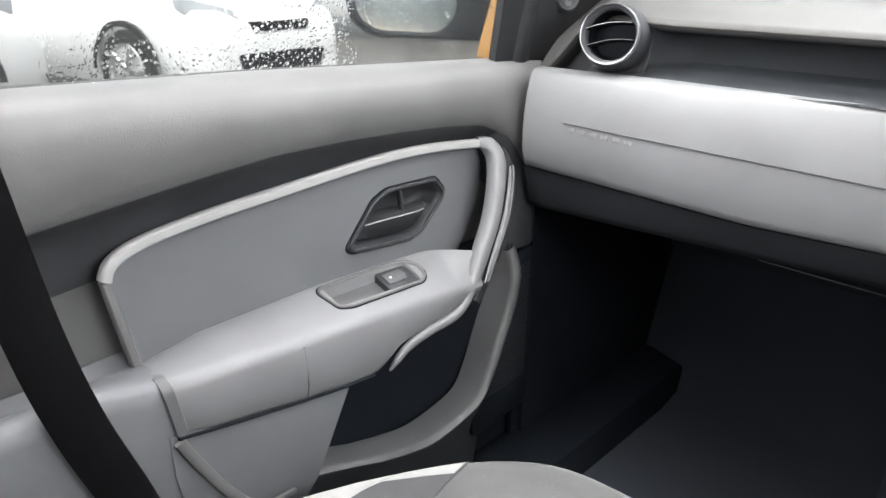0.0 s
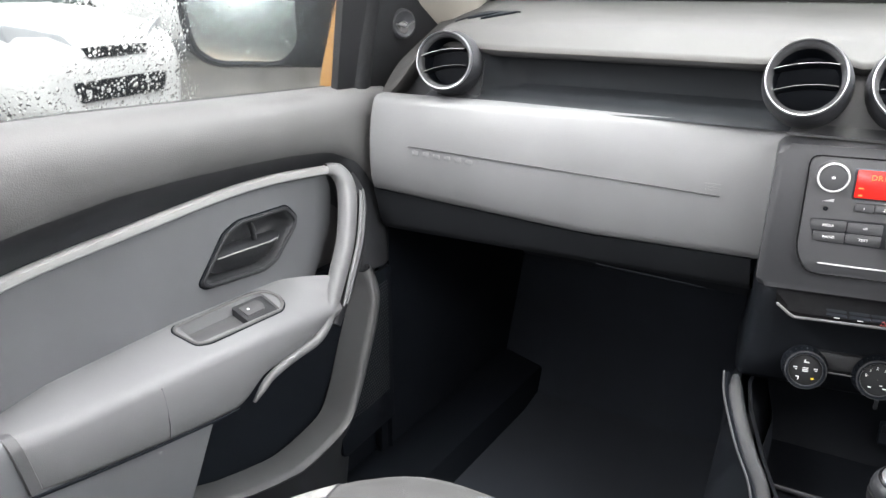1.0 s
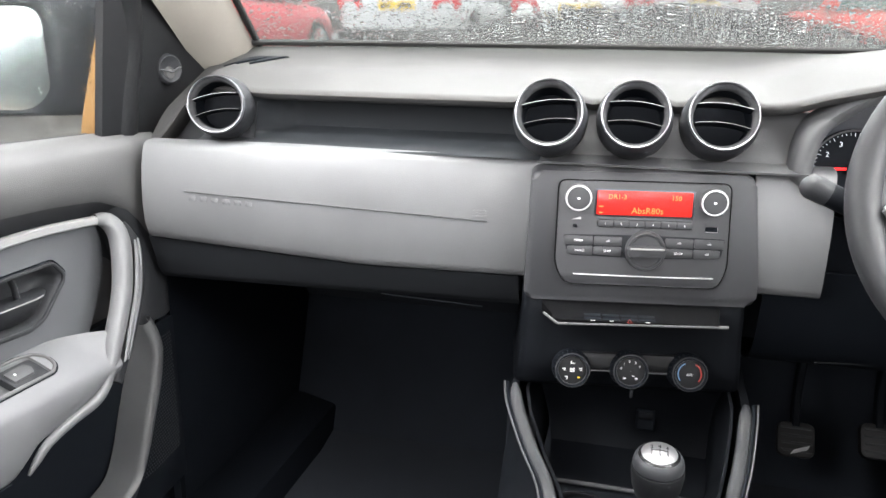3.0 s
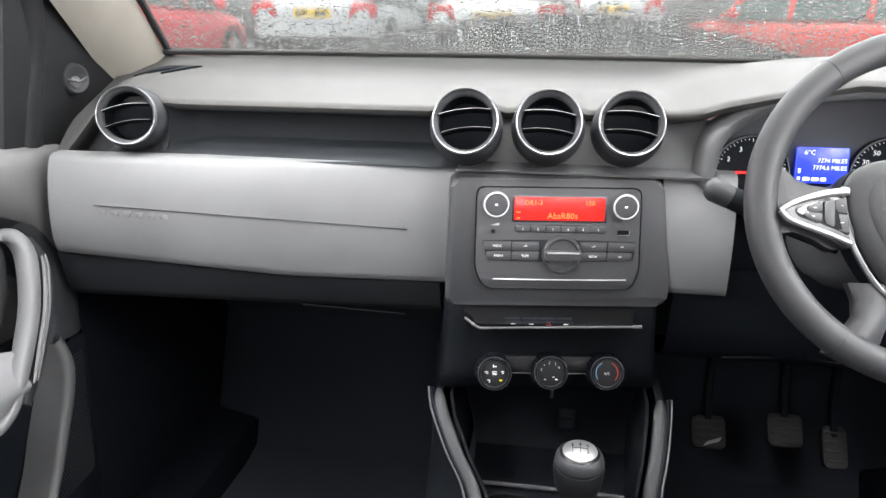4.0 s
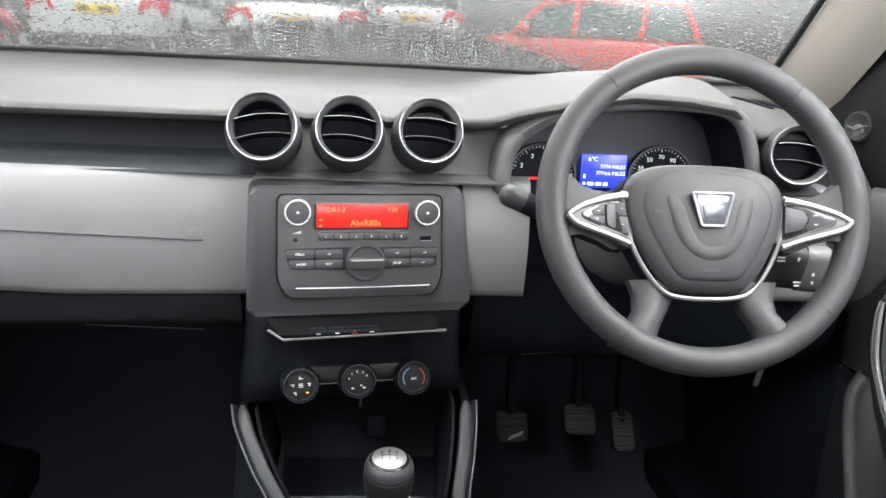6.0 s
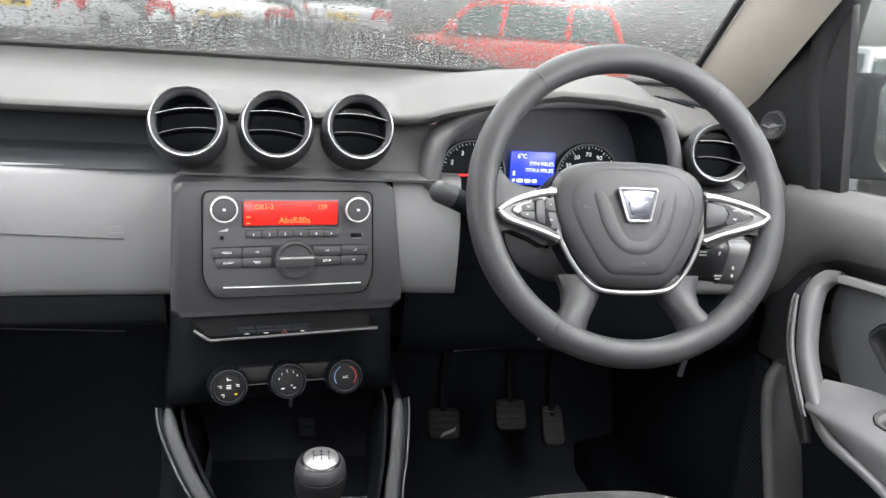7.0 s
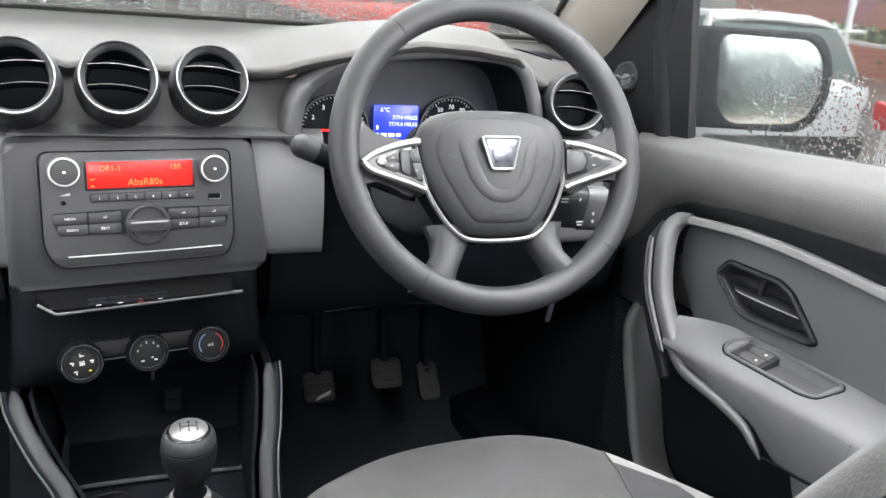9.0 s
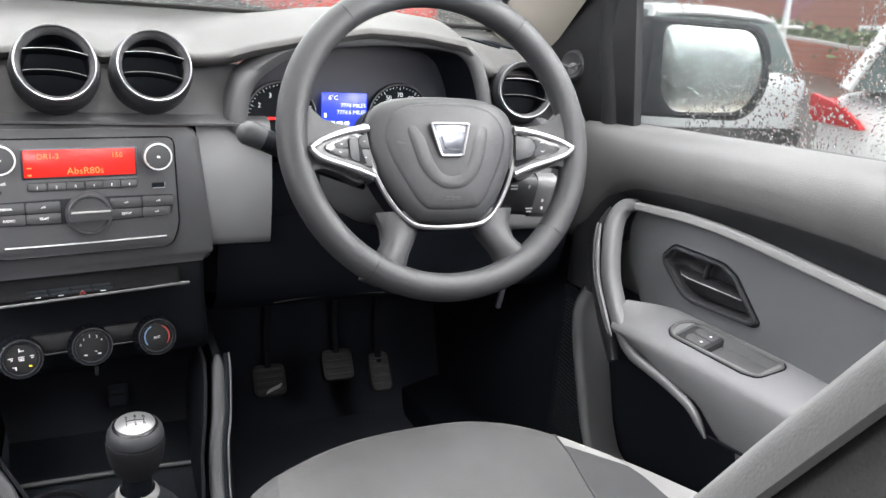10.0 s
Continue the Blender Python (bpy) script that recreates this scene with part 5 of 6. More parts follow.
    part("armrest_seam", sweep([D(0.6475, y, z) for y, z in ((-0.606, 0.7485), (-0.53, 0.736), (-0.459, 0.7255), (-0.388, 0.7165), (-0.35, 0.713))], 0.004, 0.004, (s, 0, 0), 6), M_BLACK, d, "dark seam under the armrest")
    # armrest
    def in_cup(y, v):
        return -0.380 < y < -0.246 and 0.17 < v < 0.70

    rows = []
    ys = sorted(set(list(np.linspace(-0.612, -0.150, 40)) + [-0.3815, -0.3795, -0.2475, -0.2455]))
    for y in ys:
        r = ridge_z(y)
        f = min(1.0, (y + 0.72) / 0.16)
        reach = 0.712 - 0.064 * math.sin(f * math.pi / 2) ** 0.8
        bot = float(np.interp(y + (0.022 if s > 0 else 0.0), [-0.64, -0.604, -0.459, -0.384, -0.345, -0.325, -0.300, -0.24, -0.20, -0.15], [0.752, 0.748, 0.725, 0.716, 0.713, 0.722, 0.738, 0.742, 0.752, 0.762]))
        back_z = float(np.interp(y, [-0.64, -0.60, -0.54, -0.38, -0.17], [0.800, 0.806, 0.817, 0.822, 0.817]))
        bx = 0.712 - 0.045 * max(0.0, (y + 0.215) / 0.065) ** 2.0
        top_ = []
        for v in (0.0, 0.08, 0.155, 0.185, 0.35, 0.50, 0.66, 0.685, 0.715, 0.80, 0.90, 1.0):
            dip = 0.017 if in_cup(y, v) else 0.0
            top_.append(D(bx + (reach + 0.006 - bx) * v, y, back_z + (r + 0.003 - back_z) * v + 0.003 * math.sin(math.pi * v) - dip))
        rows.append([D(bx + 0.010, y, back_z - 0.006), D(bx + 0.004, y, back_z - 0.002), *top_, D(reach, y, r - 0.002), D(reach - 0.003, y, r - 0.010),
                     D(reach - 0.003, y, 0.5 * (r + bot)), D(reach - 0.001, y, bot + 0.006), D(reach + 0.003, y, bot), D(reach + 0.03, y, bot - 0.008), D(0.722, y, bot - 0.01)])
    part("armrest", loft(rows, caps=True), M_INSERT, d, "pale slate-grey armrest", angle=50)
    rows = []
    for y in np.linspace(-0.98, -0.607, 16):
        r, bz = ridge_z(y), float(np.interp(y, [-0.98, -0.70, -0.618], [0.80, 0.80, 0.806]))
        rows.append([D(0.726, y, bz + 0.012), D(0.714, y, bz + 0.001), D(0.690, y, 0.5 * (bz + r) + 0.004), D(0.666, y, r + 0.0035), D(0.658, y, r + 0.0015), D(0.6530, y, r - 0.005), D(0.6510, y, r - 0.02), D(0.652, y, 0.70), D(0.660, y, 0.60), D(0.680, y, 0.48), D(0.71, y, 0.36)])
    part("rear_ledge", loft(rows, caps=True), M_PANEL, d, "grey ledge behind the armrest", angle=60)
    # flush dark band where the rim runs on across the armrest
    r = ridge_z(-0.612)
    band = [D(0.706, -0.6115, 0.806), D(0.690, -0.6118, 0.8085), D(0.672, -0.612, 0.8095), D(0.662, -0.612, r + 0.0032), D(0.6545, -0.6115, r - 0.001), D(0.6505, -0.610, r - 0.010), D(0.6495, -0.606, 0.778), D(0.6490, -0.601, 0.752)]
    part("rim_band", sweep(spline(band, 4), 0.0030, 0.0125, (0, 1, 0), 8, power=4), M_MID, d, "dark grey band across the armrest")
    part("armrest_line", sweep([D(0.6455, y, z) for y, z in ((-0.455, 0.792), (-0.452, 0.77), (-0.450, 0.745), (-0.452, 0.728))], 0.0018, 0.0012, (s, 0, 0), 5), M_MID, d)

    # window switch panel on the armrest
    def T(u, v, w=0.0):
        """On the armrest top: u along the car, v metres across from the inner edge."""
        r, bz = ridge_z(u), float(np.interp(u, [-0.38, -0.17], [0.822, 0.817]))
        k = v / 0.058
        return D(0.712 - v, u, bz + (r + 0.003 - bz) * k + 0.003 * math.sin(math.pi * min(1, max(0, k))) + w)

    outline = fillet([(-0.391, 0.016), (-0.384, 0.008), (-0.262, 0.005), (-0.240, 0.010), (-0.231, 0.022), (-0.233, 0.036), (-0.246, 0.044), (-0.366, 0.046), (-0.384, 0.042)], 0.006, 4)
    sp = part("switch_panel", sweep([T(u, v, 0.0006) for u, v in outline], 0.0045, 0.004, n=8, closed=True), M_DOOR, d, "charcoal switch panel frame")
    part("panel_shadow_line", sweep([T(-0.311 + (u + 0.311) * 1.035, 0.026 + (v - 0.026) * 1.12, 0.0002) for u, v in outline], 0.0022, 0.002, n=6, closed=True), M_BLACK, sp)
    # armrest's own grey, set darker here to shade the cup
    part("cup_floor", prism(fillet([(-0.379, 0.013), (-0.297, 0.011), (-0.297, 0.040), (-0.372, 0.041)], 0.005), lambda u, v, w: T(u, v, w - 0.0165), 0.004, 0.001), M_MID, sp, "recessed finger cup, floor darkened for shade")
    part("switch_plate", prism(fillet([(-0.298, 0.009), (-0.246, 0.009), (-0.238, 0.022), (-0.246, 0.041), (-0.298, 0.041)], 0.004), lambda u, v, w: T(u, v, w - 0.014), 0.0105, 0.001), M_DARK, sp)
    n = 2 if s > 0 else 1
    for k in range(n):
        v0 = (0.012 + 0.014 * k) if n == 2 else 0.016
        v1 = v0 + (0.0125 if n == 2 else 0.016)
        b = part("window_switch", prism(fillet([(-0.292, v0), (-0.262, v0), (-0.258, (v0 + v1) / 2), (-0.262, v1), (-0.292, v1)], 0.002), lambda u, v, w: T(u, v, w - 0.0052 + 0.10 * max(0.0, u + 0.276)), 0.0035, 0.0012), M_MID, sp, "grey window switch")
        part("switch_mark", prism(rounded(0.0034, 0.0026, 0.001, 2, -0.283, (v0 + v1) / 2), lambda u, v, w: T(u, v, w - 0.0015), 0.0004), M_WHITE, b, smooth=False)

    # inner door handle in its recess
    rows = []
    for f, x in ((1.07, 0.7160), (1.06, 0.7125), (1.03, 0.7105), (0.98, 0.7105), (0.94, 0.7125), (0.90, 0.7180), (0.85, 0.733), (0.70, 0.742), (0.45, 0.745), (0.02, 0.746)):
        rows.append([D(x, cx + (u - cx) * f, cz + (v - cz) * f) for u, v in rec])
    h = part("handle_recess", loft(rows, closed=True), M_DARK, d, "dark handle recess", angle=50)
    part("recess_frame", sweep([D(0.7100, cx + (u - cx) * 1.0, cz + (v - cz) * 1.0) for u, v in rec], 0.0052, 0.005, (s, 0, 0), 10, True, 2.6), M_DARK, h, "raised charcoal frame")
    part("frame_line", sweep([D(0.7130, cx + (u - cx) * 1.065, cz + (v - cz) * 1.09) for u, v in rec], 0.0028, 0.004, (s, 0, 0), 6, True), M_BLACK, h)
    rows = []
    for y, zt, zb, xo in ((-0.316, 0.872, 0.862, 0.724), (-0.300, 0.877, 0.856, 0.7155), (-0.270, 0.8785, 0.852, 0.7110), (-0.240, 0.878, 0.849, 0.7098), (-0.212, 0.877, 0.852, 0.7105), (-0.194, 0.876, 0.860, 0.715), (-0.180, 0.878, 0.874, 0.724)):
        rows.append([D(0.738, y, zt + 0.003), D(xo + 0.004, y, zt + 0.0015), D(xo, y, zt - 0.0005), D(xo + 0.0006, y, zt - 0.003), D(xo + 0.006, y, zt - 0.40 * (zt - zb)), D(0.722, y, zb + 0.001), D(0.734, y, zb - 0.004)])
    part("lever", loft(rows, caps=True), M_DARK, h, "charcoal pull lever", angle=50)
    # light along the lever's top edge, put in as a pale strip
    part("lever_highlight", sweep([D(x_ - 0.0004, y, z_) for y, z_, x_ in ((-0.300, 0.8765, 0.7155), (-0.270, 0.878, 0.7110), (-0.240, 0.8775, 0.7098), (-0.212, 0.8765, 0.7105), (-0.196, 0.876, 0.7145))], 0.0018, 0.0026, (s, 0, 0), 6), M_TRIM, h, "pale strip for the highlight on the lever edge")
    part("recess_fold", sweep([D(0.734, -0.226, 0.908), D(0.726, -0.228, 0.895), D(0.722, -0.230, 0.881)], 0.005, 0.010, (s, 0, 0), 8), M_DARK, h)
    aft = 0.022 if s > 0 else 0.0
    # pull handle, standing off the panel; its face runs on along the pocket cut-out
    low = [(0.662, -0.135, 0.815), (0.655, -0.164, 0.775), (0.650, -0.182, 0.757)] if s < 0 else [(0.662, -0.139, 0.818), (0.655, -0.174, 0.786), (0.650, -0.200, 0.775)]
    pull = spline([D(0.7035, -0.104, 0.9535), D(0.696, -0.088, 0.9480), D(0.685, -0.083, 0.930), D(0.675, -0.092, 0.900), Vector((s * 0.667, -0.110, 0.855)), *[Vector((s * a, b, c)) for a, b, c in low],
                   D(0.647, -0.208 - aft, 0.745), D(0.646, -0.252 - aft, 0.741), D(0.646, -0.292 - aft, 0.733), D(0.647, -0.312 - aft, 0.720), D(0.650, -0.322 - aft, 0.708)], 5)
    wide = lambda t: float(np.interp(t, [0, 0.08, 0.2, 0.42, 0.55, 0.7, 0.9, 1.0], [0.55, 0.85, 1.0, 0.95, 0.62, 0.48, 0.36, 0.12]))
    ph = part("pull_handle", sweep(pull, 0.025, 0.024, (s, 0, 0), 16, power=3.2, taper=wide), M_INSERT, d, "pale grey pull handle")
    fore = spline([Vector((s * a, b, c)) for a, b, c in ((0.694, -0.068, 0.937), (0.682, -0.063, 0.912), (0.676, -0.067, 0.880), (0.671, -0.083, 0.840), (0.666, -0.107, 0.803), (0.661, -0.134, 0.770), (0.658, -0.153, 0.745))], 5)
    # front face coloured darker than the pull for the shade on it
    part("pull_front", sweep(fore, 0.026, 0.022, (s, 0, 0), 14, power=3.2, taper=lambda t: 0.6 + 0.4 * math.sin(math.pi * min(1, 0.15 + t * 0.8))), M_DARK, d, "front face of the pull, darkened for shade")
    ends = lambda t: max(0.05, math.sin(math.pi * t)) ** 0.3
    for off, inward in ((0.0158, 0.0118), (0.0232, 0.0112)):
        part("grip_ridge", sweep([p + Vector((-s * inward, off, 0.0)) for p in pull[12:31]], 0.0056, 0.0060, (s, 0, 0), 10, power=3, taper=ends), M_INSERT, ph, "pale raised grip ridge")
    part("grip_groove", sweep([p + Vector((-s * 0.0095, 0.0195, 0.0)) for p in pull[12:31]], 0.0044, 0.0050, (s, 0, 0), 6, taper=ends), M_GLOSS, ph, "gloss black groove")
    # door pocket: broad lip, black plate for the shade behind it and the wall below
    edge_in = spline([(-0.058, 0.775, 0), (-0.062, 0.745, 0), (-0.080, 0.705, 0), (-0.104, 0.660, 0), (-0.126, 0.612, 0), (-0.155, 0.586, 0), (-0.237, 0.575, 0), (-0.300, 0.585, 0), (-0.364, 0.600, 0), (-0.440, 0.617, 0), (-0.520, 0.622, 0)], 4)
    edge_out = spline([(-0.030, 0.792, 0), (-0.026, 0.755, 0), (-0.040, 0.705, 0), (-0.068, 0.655, 0), (-0.098, 0.607, 0), (-0.135, 0.572, 0), (-0.220, 0.553, 0), (-0.270, 0.558, 0), (-0.324, 0.571, 0), (-0.453, 0.602, 0), (-0.530, 0.606, 0)], 4)
    rows = []
    for k, (a, b) in enumerate(zip(edge_in, edge_out)):
        a = b + (a - b) * 0.55
        t = k / (len(edge_in) - 1)
        x = float(np.interp(t, [0, 0.12, 0.5, 0.8, 1.0], [0.684, 0.668, 0.655, 0.656, 0.690]))
        m_ = (a + b) / 2
        rows.append([D(x + 0.05, a.x, a.y), D(x + 0.008, a.x, a.y), D(x + 0.001, a.x * 0.94 + b.x * 0.06, a.y * 0.94 + b.y * 0.06), D(x - 0.003, m_.x, m_.y), D(x, b.x * 0.93 + a.x * 0.07, b.y * 0.93 + a.y * 0.07), D(x + 0.005, b.x, b.y), D(x + 0.012, b.x + 0.004, b.y - 0.004)])
    part("pocket_lip", loft(rows), M_MID, d, "grey pocket lip", angle=60)
    body = [[r[-1], Vector((s * 0.680, r[-1].y + 0.004, r[-1].z - 0.05)), Vector((s * 0.700, r[-1].y, max(0.36, r[-1].z - 0.14))), Vector((s * 0.72, r[-1].y, 0.32))] for r in rows[14:]]
    part("pocket_wall", loft(body), M_DARK, d, angle=60)
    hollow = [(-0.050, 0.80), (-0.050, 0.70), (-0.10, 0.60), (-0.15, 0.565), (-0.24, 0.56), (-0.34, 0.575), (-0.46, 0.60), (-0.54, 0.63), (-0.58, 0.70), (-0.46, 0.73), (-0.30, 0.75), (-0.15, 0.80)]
    part("pocket_shade", prism(hollow, lambda u, v, w: D(0.7265 - w, u, v), 0.0125), M_BLACK, d, "black plate for the shade in the door pocket", smooth=False)
    rows = [[D(0.655, -0.614 + 0.229 * t, 0.752 - 0.028 * t), D(0.654, -0.612 + 0.222 * t, 0.705 + 0.006 * t), D(0.656, -0.602 + 0.186 * t, 0.655), D(0.660, -0.590 + 0.155 * t, 0.612 - 0.002 * t), D(0.672, -0.585 + 0.12 * t, 0.56)] for t in np.linspace(0, 1, 8)]
    part("pocket_front", thick(loft(rows), 0.004), M_PANEL, d, "grey pocket front panel", angle=60)
    part("pocket_edge", sweep(spline([D(0.648, -0.606, 0.745), D(0.649, -0.585, 0.705), D(0.650, -0.550, 0.650), D(0.652, -0.515, 0.615), D(0.656, -0.470, 0.608)], 5), 0.012, 0.008, (s, 0, 0), 10, power=3), M_DOOR, d, "pale rear edge of the pocket")
    # speaker grille ahead of the pocket, with fine holes
    gp = [(-0.028, 0.775), (0.025, 0.775), (0.030, 0.50), (-0.12, 0.50), (-0.128, 0.570), (-0.094, 0.612), (-0.064, 0.660), (-0.036, 0.708)]
    gx_ = lambda u: 0.676 + 0.10 * max(0.0, u + 0.06)
    gr = part("speaker_grille", prism(fillet(gp, 0.008), lambda u, v, w: D(gx_(u) + 0.006 - w, u, v), 0.006, 0.002), M_BLACK, d, "perforated speaker grille")
    bm = bmesh.new()
    for i in range(24):
        for j in range(38):
            u, v = -0.115 + i * 0.0055 + (j % 2) * 0.00275, 0.560 + j * 0.0052
            lo = float(np.interp(v, [0.56, 0.60, 0.65, 0.70, 0.76], [-0.118, -0.092, -0.062, -0.036, -0.022]))
            if lo < u < 0.014:
                c = [bm.verts.new(D(gx_(u) - 0.0006, u + 0.0017 * math.cos(a), v + 0.0017 * math.sin(a))) for a in np.linspace(0, 6.283, 6, endpoint=False)]
                bm.faces.new(c)
    part("grille_mesh", bm, M_DARK, gr, smooth=False)["kind"] = "stuff"
    # sail panel with the tweeter, at the foot of the windscreen pillar
    sail = [(-0.062, 1.05), (-0.045, 1.30), (0.02, 1.40), (0.10, 1.30), (0.20, 1.20), (0.235, 1.13), (0.20, 1.09), (0.115, 1.04)]
    sl = part("sail_panel", prism(sail, lambda u, v, w: D(0.722 - w - 0.10 * max(0, v - 1.1), u, v), 0.012, 0.004), M_KNOB, d, "dark triangular sail panel")
    tw = Matrix.Translation(D(0.699, 0.088, 1.130 if s > 0 else 1.140)) @ Euler((0, 0, radians(-90 * s + 20 * s))).to_matrix().to_4x4()
    t = part("tweeter", lathe([(0.0005, 0.001), (0.010, 0.001), (0.016, 0.005), (0.019, 0.006), (0.022, 0.003), (0.023, -0.004)], tw, 32), M_DARK, sl, "round tweeter")
    part("tweeter_fin", sweep([tw @ Vector((-0.016, -0.006, 0)), tw @ Vector((0.0, -0.009, -0.004)), tw @ Vector((0.017, -0.006, 0.003))], 0.004, 0.003, n=6), M_MID, t)
    part("tweeter_cone", lathe([(0.0005, 0.006), (0.007, 0.005), (0.010, 0.001)], tw @ pose(0, 0, -0.006), 16), M_DOOR, t)
    # window frame, outer skin and rubber seal
    o = 0.034 if s > 0 else 0.0
    fr = [D(0.756, -0.026 + o, 1.03), D(0.752, -0.020 + o, 1.08), D(0.738, 0.022 + o * 0.3, 1.22), D(0.715, 0.06, 1.34)]
    # driver's post is amber too; its shade is put in as dark grey
    part("frame_post", sweep(spline(fr, 4), 0.020 if s < 0 else 0.014, 0.030, (s, 0, 0), 10, power=4), M_ORANGE if s < 0 else M_DARK, d, "amber painted window post" if s < 0 else "amber window post coloured dull grey for shade")
    part("post_seal", sweep(spline([p + Vector((-s * 0.008, 0.020, 0)) for p in fr], 4), 0.016 if s < 0 else 0.007, 0.030, (s, 0, 0), 8, power=4), M_RUBBER, d)
    rows = [[D(0.765, y, belt_z(y) - 0.012), D(0.80, y, belt_z(y) - 0.03), D(0.86, y, 0.95), D(0.89, y, 0.75), D(0.88, y, 0.5), D(0.86, y, 0.35)] for y in np.linspace(-0.98, 0.12, 10)]
    part("outer_skin", loft(rows), M_ORANGE, d, "amber painted outer skin")
    part("waist_seal", sweep([D(0.757, y, belt_z(y) - 0.006) for y in np.linspace(-0.98, 0.03, 12)], 0.012, 0.014, n=8), M_RUBBER, d)
    return d


car_door(-1, "passenger side")
car_door(1, "driver side")


# ---- door mirrors ----
def door_mirror(s):
    d = thing("door_mirror", "black plastic door mirror wet with rain", "door mirror", (s * 0.80, 0.10, 1.09), "door mirrors")

    def D(x, y, z):
        return Vector((s * x, y, z))
    # the glass faces back and inwards; u to the outside, v up
    g0, ux, uz = D(0.985, 0.10 if s > 0 else 0.045, 1.138), Vector((s * 0.088, -0.085, 0.0)).normalized(), Vector((0, 0, 1))
    nrm = (ux.cross(uz) * s).normalized()
    if nrm.y > 0:
        nrm = -nrm
    pts = fillet([(-0.088, 0.066), (0.082, 0.058), (0.096, 0.018), (0.082, -0.056), (0.055, -0.070), (-0.068, -0.072), (-0.092, -0.050)], 0.022)
    if s < 0:
        pts = fillet([(-0.088, 0.100), (0.082, 0.092), (0.098, 0.030), (0.086, -0.046), (0.052, -0.068), (-0.060, -0.072), (-0.090, -0.040)], 0.034)
    else:
        pts = fillet([(-0.092, 0.072), (0.062, 0.068), (0.084, 0.030), (0.087, -0.030), (0.063, -0.077), (-0.056, -0.088), (-0.082, -0.055)], 0.024)
    to = lambda u, v, w: g0 + ux * u + uz * v + nrm * w
    part("mirror_glass", prism([(u * 0.93, v * 0.92) for u, v in pts], to, 0.003), M_MIRROR, d, "rain-spotted mirror glass", smooth=False)
    rows = []
    for f, w, e in ((0.93, -0.004, 0), (0.935, 0.006, 0), (0.98, 0.010, 0.004), (1.05, 0.008, 0.030 if s > 0 else 0.01), (1.10, -0.006, 0.06), (1.12, -0.03, 0.085), (1.02, -0.06, 0.085), (0.80, -0.088, 0.06), (0.4, -0.10, 0.03)):
        rows.append([to((u - (e * 1.6 if u < 0 else 0.0)) * f, v * f, w) for u, v in pts])
    part("housing", loft(rows, closed=True, caps=True), M_BLACK, d, "black plastic housing", angle=50)
    arm = spline([D(0.74, 0.13, 1.100), D(0.80, 0.15, 1.110), D(0.86, 0.175, 1.125), D(0.912, 0.195, 1.135)], 4)
    part("arm", sweep(arm, 0.060, 0.160, (0, 0, 1), 20, power=4, taper=lambda t: 0.72 + 0.28 * t), M_BLACK, d, "broad mirror foot")
    bm = bmesh.new()
    rnd = random.Random(5 + s)
    for k in range(34):
        u, v = rnd.uniform(-0.085, 0.09), rnd.uniform(-0.065, 0.058)
        r = rnd.uniform(0.0006, 0.0017)
        bmesh.ops.create_icosphere(bm, subdivisions=1, radius=r, matrix=Matrix.Translation(to(u * 0.9, v * 0.9, 0.0032)))
    part("rain_drops", bm, M_LENS, d)["kind"] = "stuff"
    return d


door_mirror(-1)
door_mirror(1)

# ---- the car's shell: floor, firewall, pillars, roof, rear ----
def shell(name, sections, material, t=0.006, label="", angle=50, kind="structure"):
    bm = loft([[Vector(p) for p in s] for s in sections])
    o = part(name, thick(bm, t), material, None, label, angle=angle)
    o["kind"] = kind
    return o


